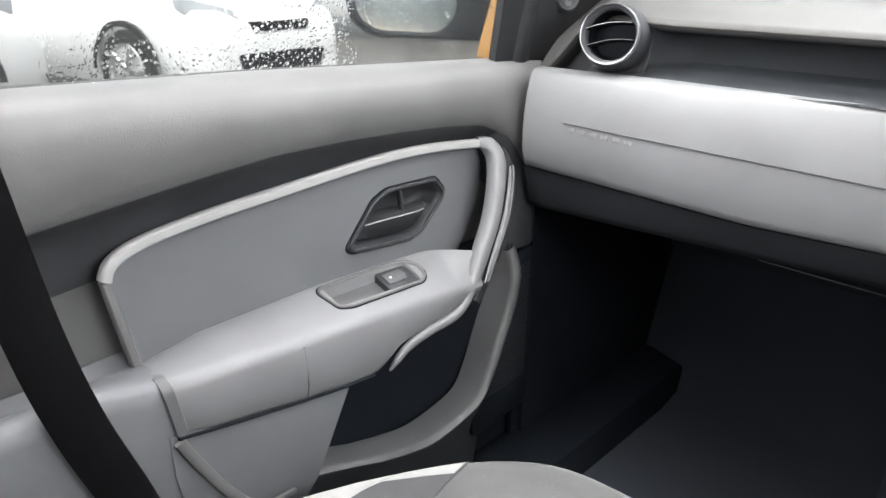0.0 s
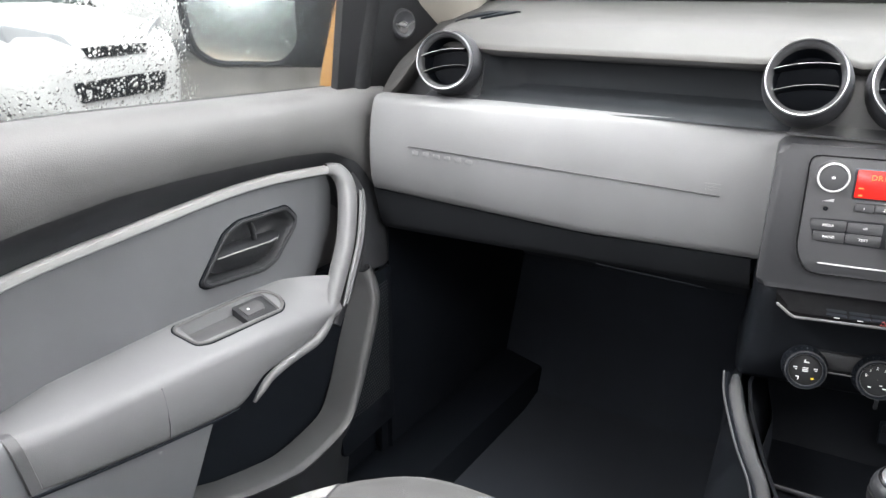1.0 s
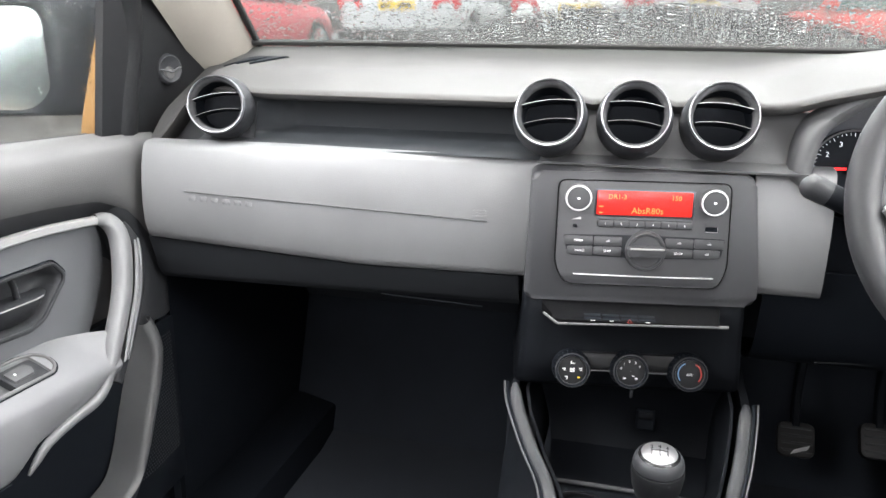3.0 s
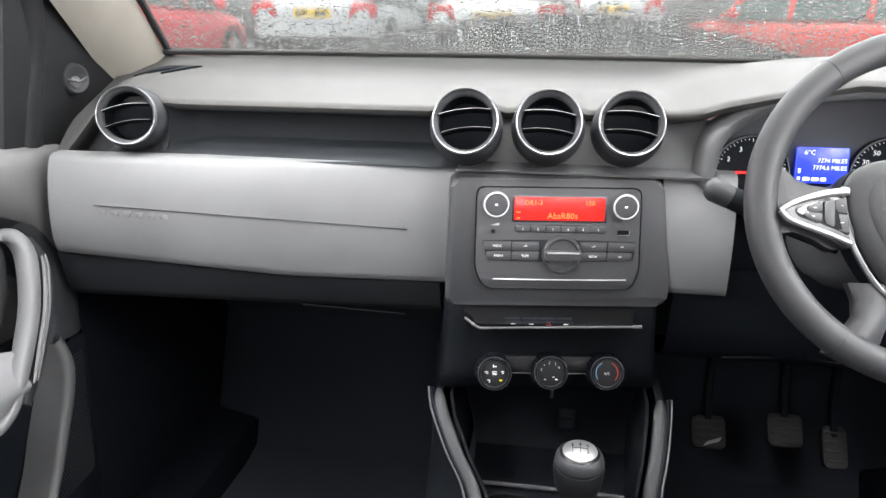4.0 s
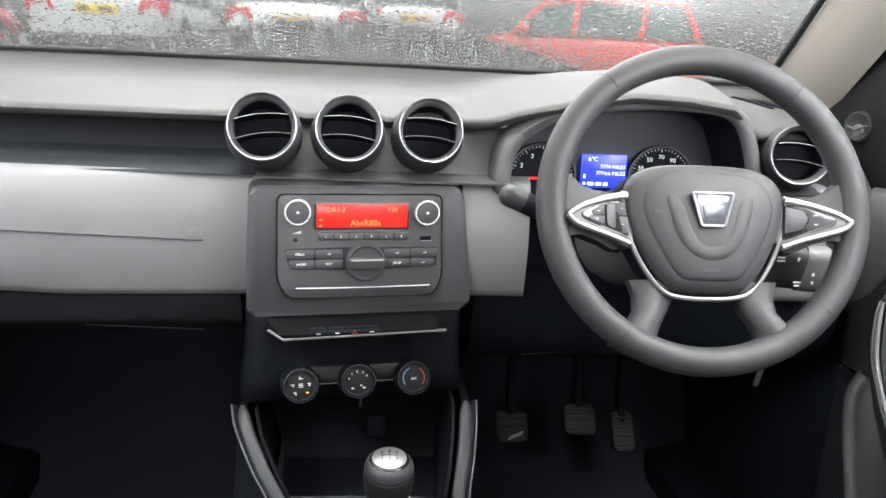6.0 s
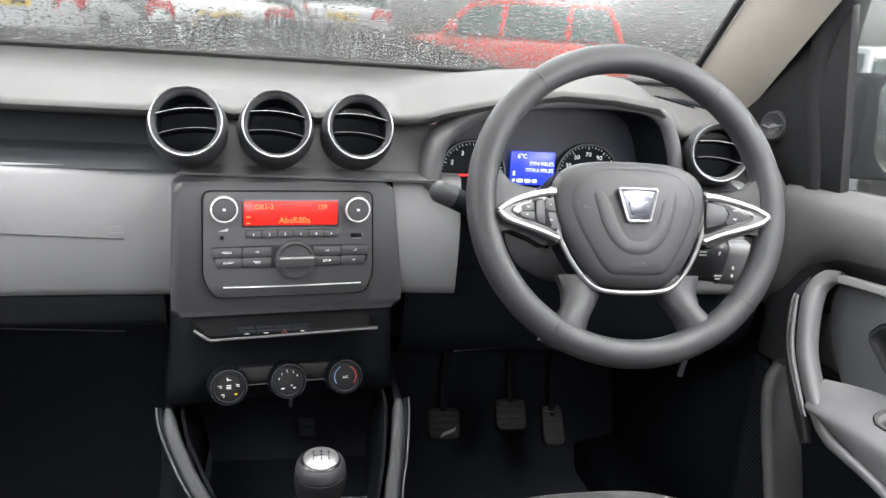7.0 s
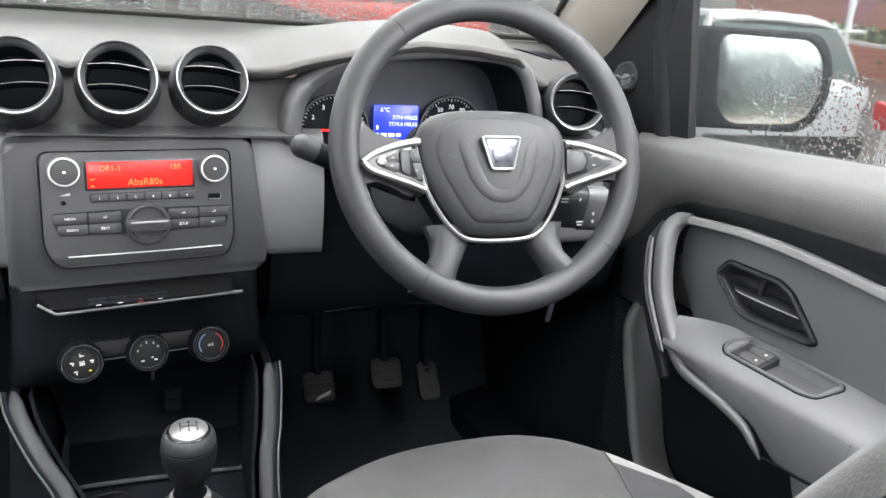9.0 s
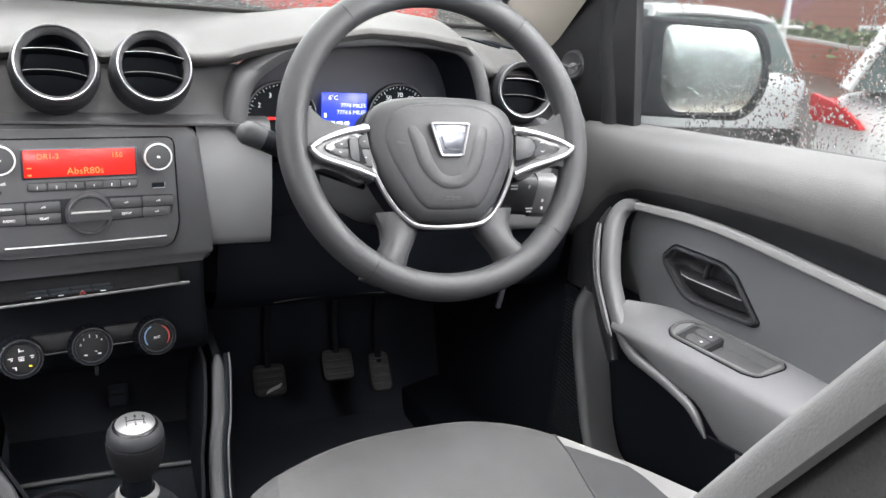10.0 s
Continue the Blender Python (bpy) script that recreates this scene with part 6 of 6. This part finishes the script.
shell("floor", [[(-0.74, y, 0.36), (-0.2, y, z), (-0.14, y, z + 0.16), (0.14, y, z + 0.16), (0.2, y, z), (0.74, y, 0.36)] for y, z in ((0.62, 0.44), (0.45, 0.36), (0.2, 0.33), (-1.7, 0.33))], M_CARPET, label="black carpeted car floor")
shell("firewall", [[(x, 0.30, 1.02), (x, 0.45, 0.80), (x, 0.60, 0.62), (x, 0.52, 0.40), (x, 0.44, 0.34)] for x in np.linspace(-0.74, 0.74, 5)], M_CARPET, label="black carpeted firewall")
for s in (-1, 1):
    shell("kick_panel", [[(s * 0.72, y, z) for z in np.linspace(0.33, 1.10, 5)] for y in (0.03, 0.35, 0.60)], M_BLACK, label="dark plastic kick panel")
    shell("sill", [[(s * 0.60, y, 0.34), (s * 0.62, y, 0.40), (s * 0.70, y, 0.42), (s * 0.76, y, 0.40)] for y in (0.5, -0.5, -1.7)], M_BLACK, label="dark plastic door sill")
    # windscreen pillar with cream trim
    foot, head = Vector((s * 0.675, 0.300, 1.165)), Vector((s * 0.56, -0.36, 1.60))
    rows = []
    for t in np.linspace(-0.12, 1.0, 16):
        p = foot.lerp(head, t)
        rows.append([p + Vector((s * 0.055, 0.02, -0.005)), p + Vector((s * 0.060, -0.055, -0.03)), p + Vector((s * 0.040, -0.085, -0.045)), p + Vector((s * 0.012, -0.070, -0.03)), p + Vector((-s * 0.008, -0.03, -0.008)), p + Vector((-s * 0.006, 0.0, 0.012)), p + Vector((s * 0.02, 0.03, 0.02))])
    bm = loft(rows, closed=True, caps=True)
    o = part("pillar_trim", bm, M_PILLAR, None, "cream grey windscreen pillar trim", angle=60)
    o["kind"] = "structure"
    seal = [foot.lerp(head, t) + Vector((-s * 0.009, 0.012, 0.012)) for t in np.linspace(-0.02, 1, 8)]
    part("screen_seal", sweep(seal, 0.012, 0.012, (0, 0, 1), 8), M_RUBBER, None, "black windscreen seal")["kind"] = "structure"
    # door frame seal over the side window
    path = spline([(s * 0.734, -0.012, 1.00), (s * 0.729, 0.002, 1.10), (s * 0.720, 0.014, 1.21), (s * 0.69, -0.05, 1.34), (s * 0.645, -0.25, 1.48), (s * 0.61, -0.5, 1.56), (s * 0.60, -0.95, 1.58)], 6)
    part("door_frame", sweep(path, 0.05, 0.055, (s, 0, 0.4), 12, power=3), M_KNOB, None, "black door frame")["kind"] = "structure"
    # B pillar and rear side of the cabin with its window
    shell("centre_pillar", [[(s * 0.735, y, 0.36), (s * 0.725, y, 0.8), (s * 0.70, y, 1.08), (s * 0.60, y, 1.57)] for y in (-0.90, -1.02)], M_PILLAR, 0.03, "pale grey centre pillar trim")
    shell("rear_side", [[(s * 0.745, y, z) for z in (0.36, 0.7, 1.085)] for y in (-1.02, -1.6, -2.0)], M_DOOR, 0.01, "grey rear door card")
    shell("rear_pillar", [[(s * 0.70, y, 1.085), (s * 0.58, y + 0.05, 1.57)] for y in (-1.75, -2.35)], M_PILLAR, 0.02, "pale rear pillar")
shell("headliner", [[(x * w, y, z - 0.06 * (x ** 4)) for x in np.linspace(-1, 1, 9)] for y, z, w in ((-0.34, 1.60, 0.58), (-0.6, 1.65, 0.62), (-1.2, 1.67, 0.62), (-2.2, 1.62, 0.60))], M_ROOF, 0.01, "pale fabric headliner")
shell("rear_bench", [[(x, -1.35, 0.62), (x, -1.75, 0.58), (x, -1.85, 0.62), (x, -2.02, 1.10), (x, -2.10, 1.10), (x, -2.12, 0.4)] for x in (-0.7, 0, 0.7)], M_SEATDARK, 0.01, "dark cloth rear bench")
shell("tailgate", [[(x, -2.40, 0.5), (x, -2.42, 1.10)] for x in (-0.74, 0.74)], M_DARK, 0.02, "dark tailgate trim")


# windscreen: a curved pane, wet outside
def screen_pt(x, t):
    y0 = screen_y(x) + 0.035
    return Vector((x * (1 - 0.14 * t), y0 + (-0.36 + 0.10 * (1 - (x / 0.69) ** 2) - y0) * t, 1.150 + 0.465 * t))


bm = loft([[screen_pt(x, t) for t in np.linspace(0, 1, 16)] for x in np.linspace(-0.70, 0.70, 36)])
glass = part("window_1", thick(bm, 0.005), M_SCREEN, None, "rain-covered windscreen")
glass["kind"] = "structure"
glass.visible_shadow = False
part("screen_frit", sweep([screen_pt(x, 0.060) + Vector((0, -0.006, 0)) for x in np.linspace(-0.69, 0.69, 40)], 0.012, 0.012, n=8), M_RUBBER, None, "black lower windscreen edge")["kind"] = "structure"
for i, s in enumerate((-1, 1)):
    bm = loft([[Vector((s * (0.748 - 0.34 * max(0, z - 1.06) ** 1.3), y, z)) for z in np.linspace(1.04, 1.56, 10)] for y in np.linspace(-0.92, 0.0, 10)])
    g = part("window_%d" % (i + 2), thick(bm, 0.004), M_SIDE, None, "rain-spotted front side window")
    g["kind"] = "structure"
    g.visible_shadow = False

# ---- seats ----
def front_seat(x, fy, back_y, top, label):
    t = thing("cabin_seat", label, "car seat", (x, fy - 0.3, 0.36), "front seats")

    def C(u, v):
        """On the cushion: u -1 to 1 across, v 0 at the nose to 1 at the back."""
        a = abs(u)
        f = fy - (0.27 if u * x > 0 else 0.08) * a ** 3.0
        y = f + (back_y - f) * v
        nose = -0.13 * max(0.0, 1 - v / 0.10) ** 2.2
        bol = 0.026 * math.exp(-((a - 0.97) / 0.17) ** 2) * math.sin(min(1, v / 0.45) * 1.57) - 0.56 * max(0.0, a - 1.0) ** 1.5
        return Vector((x + 0.238 * u - 0.02 * u * max(0.0, 1 - v / 0.2), y, top + nose - 0.030 * v + bol - 0.010 * a * a))

    vs = [0, 0.01, 0.025, 0.045, 0.07, 0.10, 0.14, 0.2, 0.28, 0.38, 0.5, 0.65, 0.82, 1.0]
    def side(v):
        """Where the cushion meets the bolster."""
        return max(0.46, 0.67 - 0.45 * v)

    door = 1 if x > 0 else -1
    part("cushion", thick(loft([[C(u * door, v) for u in np.linspace(-0.86, side(v), 21)] for v in vs]), 0.05), M_SEAT, t, "mid grey cloth cushion", angle=80)
    part("bolster", thick(loft([[C(door * u, v) for u in np.linspace(side(v), 0.80, 9)] for v in [0.15 + 0.85 * w for w in vs]]), 0.05), M_SEATDARK, t, "darker grey cloth bolster", angle=80)
    part("front_band", thick(loft([[C(door * u, v) for u in np.linspace(side(v), 0.80, 9)] for v in (0, 0.01, 0.025, 0.045, 0.07, 0.09, 0.11, 0.13, 0.15)]), 0.05), M_SEATLIGHT, t, "light grey cloth band", angle=80)
    part("light_band", thick(loft([[C(door * u, v) for u in np.linspace(0.80, 1.06, 10)] for v in vs]), 0.05), M_SEATLIGHT, t, "light grey cloth band", angle=80)
    part("bolster", thick(loft([[C(-door * u, v) for u in np.linspace(0.86, 1.06, 8)] for v in vs]), 0.05), M_SEATDARK, t, "darker grey cloth bolster", angle=80)
    part("seam", sweep([C(door * side(v), v) + Vector((0, 0, 0.0005)) for v in vs], 0.003, 0.002, n=6), M_SEATDARK, t)
    part("skirt", rbox((0.42, fy - back_y - 0.14, 0.14), pose(x, (fy + back_y) / 2 - 0.06, top - 0.13), 0.03), M_DARK, t, "dark plastic seat skirt")
    part("seat_rail", rbox((0.40, fy - back_y - 0.2, 0.14), pose(x, (fy + back_y) / 2 - 0.05, top - 0.27), 0.01), M_BLACK, t)
    # backrest with side bolsters
    rows = []
    for h in np.linspace(0, 1, 18):
        z, yb, hw = 0.66 + 0.56 * h, back_y - 0.20 * h - 0.10 * h * h, 0.235 - 0.05 * h ** 2
        rows.append([Vector((x + hw * u, yb + d, z)) for u, d in ((-0.98, -0.13), (-1.02, -0.04), (-1.0, 0.055), (-0.96, 0.074), (-0.88, 0.086), (-0.76, 0.07), (-0.62, 0.022), (-0.4, 0.008), (0, 0.0), (0.4, 0.008), (0.62, 0.022), (0.76, 0.07), (0.88, 0.086), (0.96, 0.074), (1.0, 0.055), (1.02, -0.04), (0.98, -0.13))])
    part("backrest", loft(rows, closed=True, caps=True), M_SEATBACK, t, "dark cloth backrest", angle=80)
    for s in (-1, 1):
        band = []
        for h in np.linspace(0.0, 0.97, 16):
            z, yb, hw = 0.66 + 0.56 * h, back_y - 0.20 * h - 0.10 * h * h, 0.235 - 0.05 * h ** 2
            band.append([Vector((x + s * hw * u, yb + d_, z)) for u, d_ in ((0.988, 0.0715), (0.974, 0.0790), (0.94, 0.0855), (0.89, 0.091), (0.82, 0.084))])
        part("side_band", thick(loft(band), 0.003), M_PIPING, t, "grey cloth side band", angle=70)
    part("headrest", rbox((0.24, 0.10, 0.17), pose(x, back_y - 0.40, 1.36, -14), 0.04, 4), M_SEATDARK, t)
    for s in (-1, 1):
        part("headrest_post", sweep([(x + s * 0.06, back_y - 0.34, 1.19), (x + s * 0.06, back_y - 0.38, 1.32)], 0.012, 0.012, (0, 1, 0), 8), M_STEEL, t)
    return t


front_seat(-0.350, -0.240, -0.83, 0.676, "grey cloth passenger seat with light side bands")
front_seat(0.370, -0.122, -0.700, 0.708, "grey cloth driver's seat with light side bands")

# passenger seat belt hanging beside the door
belt = thing("seat_belt", "black webbing seat belt hanging beside the door", "seat belt", (-0.65, -0.7, 0.6))
bp = spline([(-0.635, -0.80, 1.35), (-0.645, -0.745, 1.05), (-0.640, -0.720, 0.90), (-0.636, -0.697, 0.807), (-0.636, -0.663, 0.711), (-0.638, -0.634, 0.611), (-0.645, -0.615, 0.51)], 5)
part("buckle_tongue", rbox((0.012, 0.055, 0.03), pose(-0.645, -0.615, 0.50), 0.004), M_STEEL, belt)
part("webbing", sweep(bp, 0.0025, 0.044, (0.25, 1, 0.3), 8, power=5), M_MATT, belt)


# ---- outside: wet car park, parked cars, house and hedge ----
bm = bmesh.new()
n = 40
gx = np.concatenate([np.linspace(-400, -20, 8), np.linspace(-19, 19, 39), np.linspace(20, 400, 8)])


def ground_z(x, y):
    """The car park rises ahead."""
    return 0.095 * max(0.0, min(y, 14.0) - 3.2) * float(np.interp(x, [3.0, 4.0, 8.0, 11.0], [1.0, 0.15, 0.15, 1.0]))


rows = [[Vector((x, y, ground_z(x, y))) for x in gx] for y in gx]
g = part("ground", loft(rows), M_GROUND, None, "wet grey tarmac car park")
g["kind"] = "structure"


def parked_car(x, y, turn, paint_mat, label, length=4.2, width=1.78, height=1.55, nose=0.26, tail=0.10, estate=True, lamp_mat=None, wrap=False, plate=True):
    """Heading: local +y is the car's front."""
    m = pose(x, y, ground_z(x, y), 0, 0, turn)
    c = thing("parked_car", label, "car", m, "parked cars")
    hl, hw = length / 2, width / 2

    def P(u, v, w):
        return m @ Vector((u, v, w))

    # lower body
    st = []
    bonnet = 0.66 * height
    belt_h = 0.64 * height
    for f, wd, top in ((-1.0, 0.80, 0.52), (-0.985, 0.90, 0.60), (-0.94, 0.96, belt_h / height - 0.01), (-0.6, 1.0, belt_h / height), (0.0, 1.0, belt_h / height - 0.005), (0.40, 1.0, belt_h / height - 0.015), (0.52, 0.99, 0.625), (0.80, 0.95, 0.565), (0.94, 0.88, 0.50), (0.985, 0.80, 0.43), (1.0, 0.72, 0.36)):
        zt = top * height
        W = hw * wd
        row = []
        for a, b in ((0.0, 0.17), (0.80, 0.17), (0.93, 0.19), (0.975, 0.30), (1.0, 0.52), (0.995, 0.72), (0.965, 0.90), (0.90, 0.975), (0.72, 1.0), (0.35, 1.015), (0.0, 1.02)):
            row.append((a * W, max(0.15, b * zt if b > 0.2 else 0.2 * 0.9 + (b - 0.17))))
        full = [P(-u, f * hl, w) for u, w in row[::-1]] + [P(u, f * hl, w) for u, w in row[1:]]
        st.append(full)
    part("body", loft(st, closed=False, caps=True), paint_mat, c, angle=50)
    # greenhouse: glass greyed for the reflected sky, with painted roof and posts
    r0, r1 = -0.93 if estate else -0.75, 0.46
    gl, rf = [], []
    for f, k in ((r0, 0.0), (r0 + 0.09, 0.85), (r0 + 0.16, 1.0), (-0.2, 1.03), (0.05, 1.0), (0.20, 0.86), (r1, 0.0)):
        zb = belt_h - 0.01
        zt = zb + (height - 0.05 - zb) * k + 0.005
        wb, wt = hw * 0.95, hw * (0.95 - 0.22 * k)
        gl.append([P(-wb, f * hl, zb), P(-(wb + wt) / 2 - 0.012, f * hl, (zb + zt) / 2), P(-wt, f * hl, zt), P(wt, f * hl, zt), P((wb + wt) / 2 + 0.012, f * hl, (zb + zt) / 2), P(wb, f * hl, zb)])
        if k > 0.8:
            rf.append([P(-wt - 0.012, f * hl, zt - 0.03), P(-wt, f * hl, zt + 0.018), P(-wt * 0.6, f * hl, zt + 0.045), P(0, f * hl, zt + 0.055), P(wt * 0.6, f * hl, zt + 0.045), P(wt, f * hl, zt + 0.018), P(wt + 0.012, f * hl, zt - 0.03)])
    part("windows", loft(gl, caps=True), M_CARGLASS, c, "tinted windows greyed for the reflected sky", angle=30)
    part("roof", thick(loft(rf), 0.02), paint_mat, c, angle=60)
    for s in (-1, 1):
        for f0, f1 in ((r1 - 0.01, 0.20), (0.0, -0.02), (-0.50, -0.52), (r0 + 0.02, r0 + 0.13)):
            k1 = 1.0
            wt = hw * 0.735
            part("post", sweep([P(s * (hw * 0.95), f0 * hl, belt_h - 0.01), P(s * (hw * 0.955 + wt) / 2 + s * 0.022, (f0 + f1) / 2 * hl, (belt_h + height) / 2), P(s * (wt + 0.03), f1 * hl, height - 0.06)], 0.07, 0.03, m.to_3x3() @ Vector((s, 0, 0.3)), 8, power=4), paint_mat, c)
        # lamps and door mirror
        part("headlamp", prism(fillet([(0.36, 0.40), (0.86, 0.47), (0.90, 0.57), (0.50, 0.51)], 0.03), lambda u, v, w: P(s * u * hw, hl * (1.0 - 0.05 * max(0, u - 0.3) * 4) + w - 0.10, v * height), 0.10, 0.01), M_LENS, c, "clear headlamp")
        part("tail_lamp", prism(fillet([(0.66, 0.535), (0.97, 0.535), (0.97, 0.60), (0.72, 0.60)] if wrap else [(0.55, 0.47), (0.97, 0.47), (0.97, 0.60), (0.62, 0.60)], 0.03), lambda u, v, w: P(s * u * hw, -hl * (1.0 - 0.10 * max(0, u - 0.7)) - w + 0.07, v * height), 0.08, 0.01), lamp_mat or M_LENSRED, c, "tail lamp")
        if wrap:
            part("tail_lamp", prism(fillet([(0.05, 0.615), (0.07, 0.535), (0.36, 0.525), (0.33, 0.548), (0.20, 0.590)], 0.02), lambda u, v, w: P(s * (hw * 0.965 + w), -hl + u, v * height), 0.035, 0.008), M_LENSRED, c, "red wrap-round tail lamp")
        part("wing_mirror", rbox((0.20, 0.11, 0.14), m @ pose(s * (hw + 0.10), 0.36 * hl, belt_h + 0.06), 0.04, 3), paint_mat, c)
        for f in (0.62, -0.60):
            wm = m @ Matrix.Translation((s * (hw - 0.06), f * hl, 0.325)) @ Euler((0, 0, radians(90 * s))).to_matrix().to_4x4()
            w_ = part("wheel", lathe([(0.20, -0.10), (0.30, -0.10), (0.325, -0.08), (0.325, 0.05), (0.31, 0.075), (0.225, 0.078), (0.22, 0.06)], wm, 28), M_RUBBER, c, "black tyre")
            bm = lathe([(0.222, 0.07), (0.215, 0.078), (0.20, 0.06), (0.195, -0.02)], wm, 28)
            for k in range(5):
                a = 2 * math.pi * k / 5
                sweep([wm @ Vector((0.03 * math.cos(a), -0.062, 0.03 * math.sin(a))), wm @ Vector((0.205 * math.cos(a), -0.066, 0.205 * math.sin(a)))], 0.055, 0.025, wm.to_3x3() @ Vector((0, -1, 0)), 8, power=3, bm=bm)
            part("alloy_rim", bm, M_STEEL, w_, "alloy rim")
            part("arch", lathe([(0.345, 0.085), (0.395, 0.088), (0.395, 0.06)], wm, 16, math.pi), M_RUBBER, c)
    part("grille", prism(fillet([(-0.50, 0.20), (0.50, 0.20), (0.56, 0.30), (-0.56, 0.30)], 0.03), lambda u, v, w: P(u * hw, hl + w - 0.06, v * height), 0.075, 0.01), M_BLACK, c, "black lower grille")
    part("upper_grille", prism(fillet([(-0.34, 0.40), (0.34, 0.40), (0.38, 0.45), (-0.38, 0.45)], 0.02), lambda u, v, w: P(u * hw, hl * 0.995 + w - 0.06, v * height), 0.065, 0.01), M_BLACK, c)
    if plate:
        part("rear_plate", prism(rounded(0.52, 0.115, 0.01, 2, 0, 0.50 * height), lambda u, v, w: P(-u, -hl - w + 0.015, v), 0.02, 0.003), M_YELLOW, c, "yellow rear plate")
        bars("plate_mark", [(-0.16, 0, 0.14, 0.05), (0.12, 0, 0.18, 0.05)], m @ Matrix.Translation((0, -hl - 0.006, 0.50 * height)) @ Euler((radians(90), 0, 0)).to_matrix().to_4x4(), M_BLACK, c)
    part("rear_bumper", prism(fillet([(-0.92, 0.16), (0.92, 0.16), (0.95, 0.30), (-0.95, 0.30)], 0.04), lambda u, v, w: P(u * hw, -hl - w + 0.10, v * height), 0.13, 0.03), M_RUBBER, c)
    return c

parked_car(3.25, 11.4, 75, M_REDCAR, "bright red hatchback parked on the wet car park", 3.9, 1.76, 1.50)
parked_car(-0.7, 11.0, -4, M_WHITECAR, "white hatchback with a yellow rear plate", 4.1, 1.76, 1.52)
parked_car(0.9, 15.0, -2, M_SILVER, "silver hatchback with a yellow rear plate", 4.0, 1.74, 1.5)
parked_car(-3.3, 11.5, 0, M_SILVER, "silver car seen from behind", 4.2, 1.76, 1.5)
parked_car(-6.4, 10.5, -5, M_CRIMSON, "crimson car seen from behind", 4.2, 1.78, 1.5)
parked_car(-7.55, 2.75, -80, M_WHITECAR, "white car with a black lower grille facing the window", 4.3, 1.82, 1.6)
parked_car(-6.9, -0.6, 4, M_WHITECAR, "white car with alloy wheels", 4.3, 1.82, 1.6)
parked_car(-8.2, 6.6, -70, M_WHITECAR, "white car beside the others", 4.3, 1.82, 1.6)
parked_car(5.25, 6.45, 0, M_SILVER, "silver estate car wet with rain", 4.3, 1.80, 1.47, lamp_mat=M_LENS, plate=False)
parked_car(4.08, -0.40, 180, M_WHITECAR, "white car with red wrap-round tail lamps", 4.4, 1.82, 1.62, wrap=True, plate=False)

house = thing("house", "red brick house with white windows", "house", (24, 16, 0))
part("wall", rbox((8, 22, 5.2), pose(26, 14, 2.6), 0.02), M_BRICK, house, "red brick wall", smooth=False)
bm = loft([[Vector((21.5, y, 5.1)), Vector((26, y, 7.6)), Vector((30.5, y, 5.1))] for y in (2.6, 25.4)])
part("roof", thick(bm, 0.15), M_ROOFTILE, house, "dark tiled roof")
for k in range(6):
    for z in (1.5, 3.9):
        wdw = part("window", rbox((0.12, 1.5, 1.2), pose(21.98, 5.2 + 3.5 * k, z), 0.02), M_WHITE, house, "white framed window")
        for q in (-0.36, 0.36):
            part("pane", rbox((0.06, 0.6, 1.0), pose(21.93, 5.2 + 3.5 * k + q, z), 0.01), M_CARGLASS, wdw)

# hedge of many small leaf clumps
hd = random.Random(3)
bm = bmesh.new()
for k in range(5200):
    x, y = 15 + hd.gauss(0, 0.4), hd.uniform(2, 26)
    z = ground_z(x, y) + hd.uniform(0.35, 0.90) + 0.06 * math.sin(k)
    r = hd.uniform(0.05, 0.14)
    a, b = hd.uniform(0, 6.28), hd.uniform(-1, 1)
    t = Matrix.Translation((x, y, z)) @ Euler((b, a, b * 2)).to_matrix().to_4x4()
    vs = [bm.verts.new(t @ Vector(q)) for q in ((-r, 0, 0), (0, -r * 0.6, 0.02), (r, 0, 0), (0, r * 0.6, 0.02))]
    bm.faces.new(vs)
tagged(part("hedge", bm, M_HEDGE, None, smooth=False), "clipped green hedge in front of the house", "hedge", kind="stuff")
gw = thing("garden_wall", "low red brick garden wall below the hedge", "wall", (14.4, 12, 0))
part("wall", thick(loft([[Vector((14.4, y, ground_z(0, y) + h)) for h in (-0.2, 0.3, 0.6)] for y in np.linspace(2, 26, 20)]), 0.2), M_BRICK, gw, "red brick wall", smooth=False)
part("coping", loft([[Vector((14.28 + q, y, ground_z(0, y) + 0.6 + w)) for q, w in ((0.0, 0.0), (0.0, 0.06), (0.34, 0.06), (0.34, 0.0))] for y in np.linspace(2, 26, 20)], caps=True), M_GREYPRINT, gw, "pale coping stones", smooth=False)
lamp = thing("lamp_post", "white painted post beside the car park", "post", (12.5, 10.6, 0))
part("pole", sweep([(12.5, 10.6, 0), (12.5, 10.6, 3), (12.5, 10.6, 6)], 0.12, 0.12, (0, 1, 0), 12, taper=lambda t: 1 - 0.3 * t), M_WHITE, lamp)
part("cross_bar", sweep([(12.5, 10.2, 1.62), (12.5, 11.0, 1.62)], 0.08, 0.06, n=8), M_WHITE, lamp)
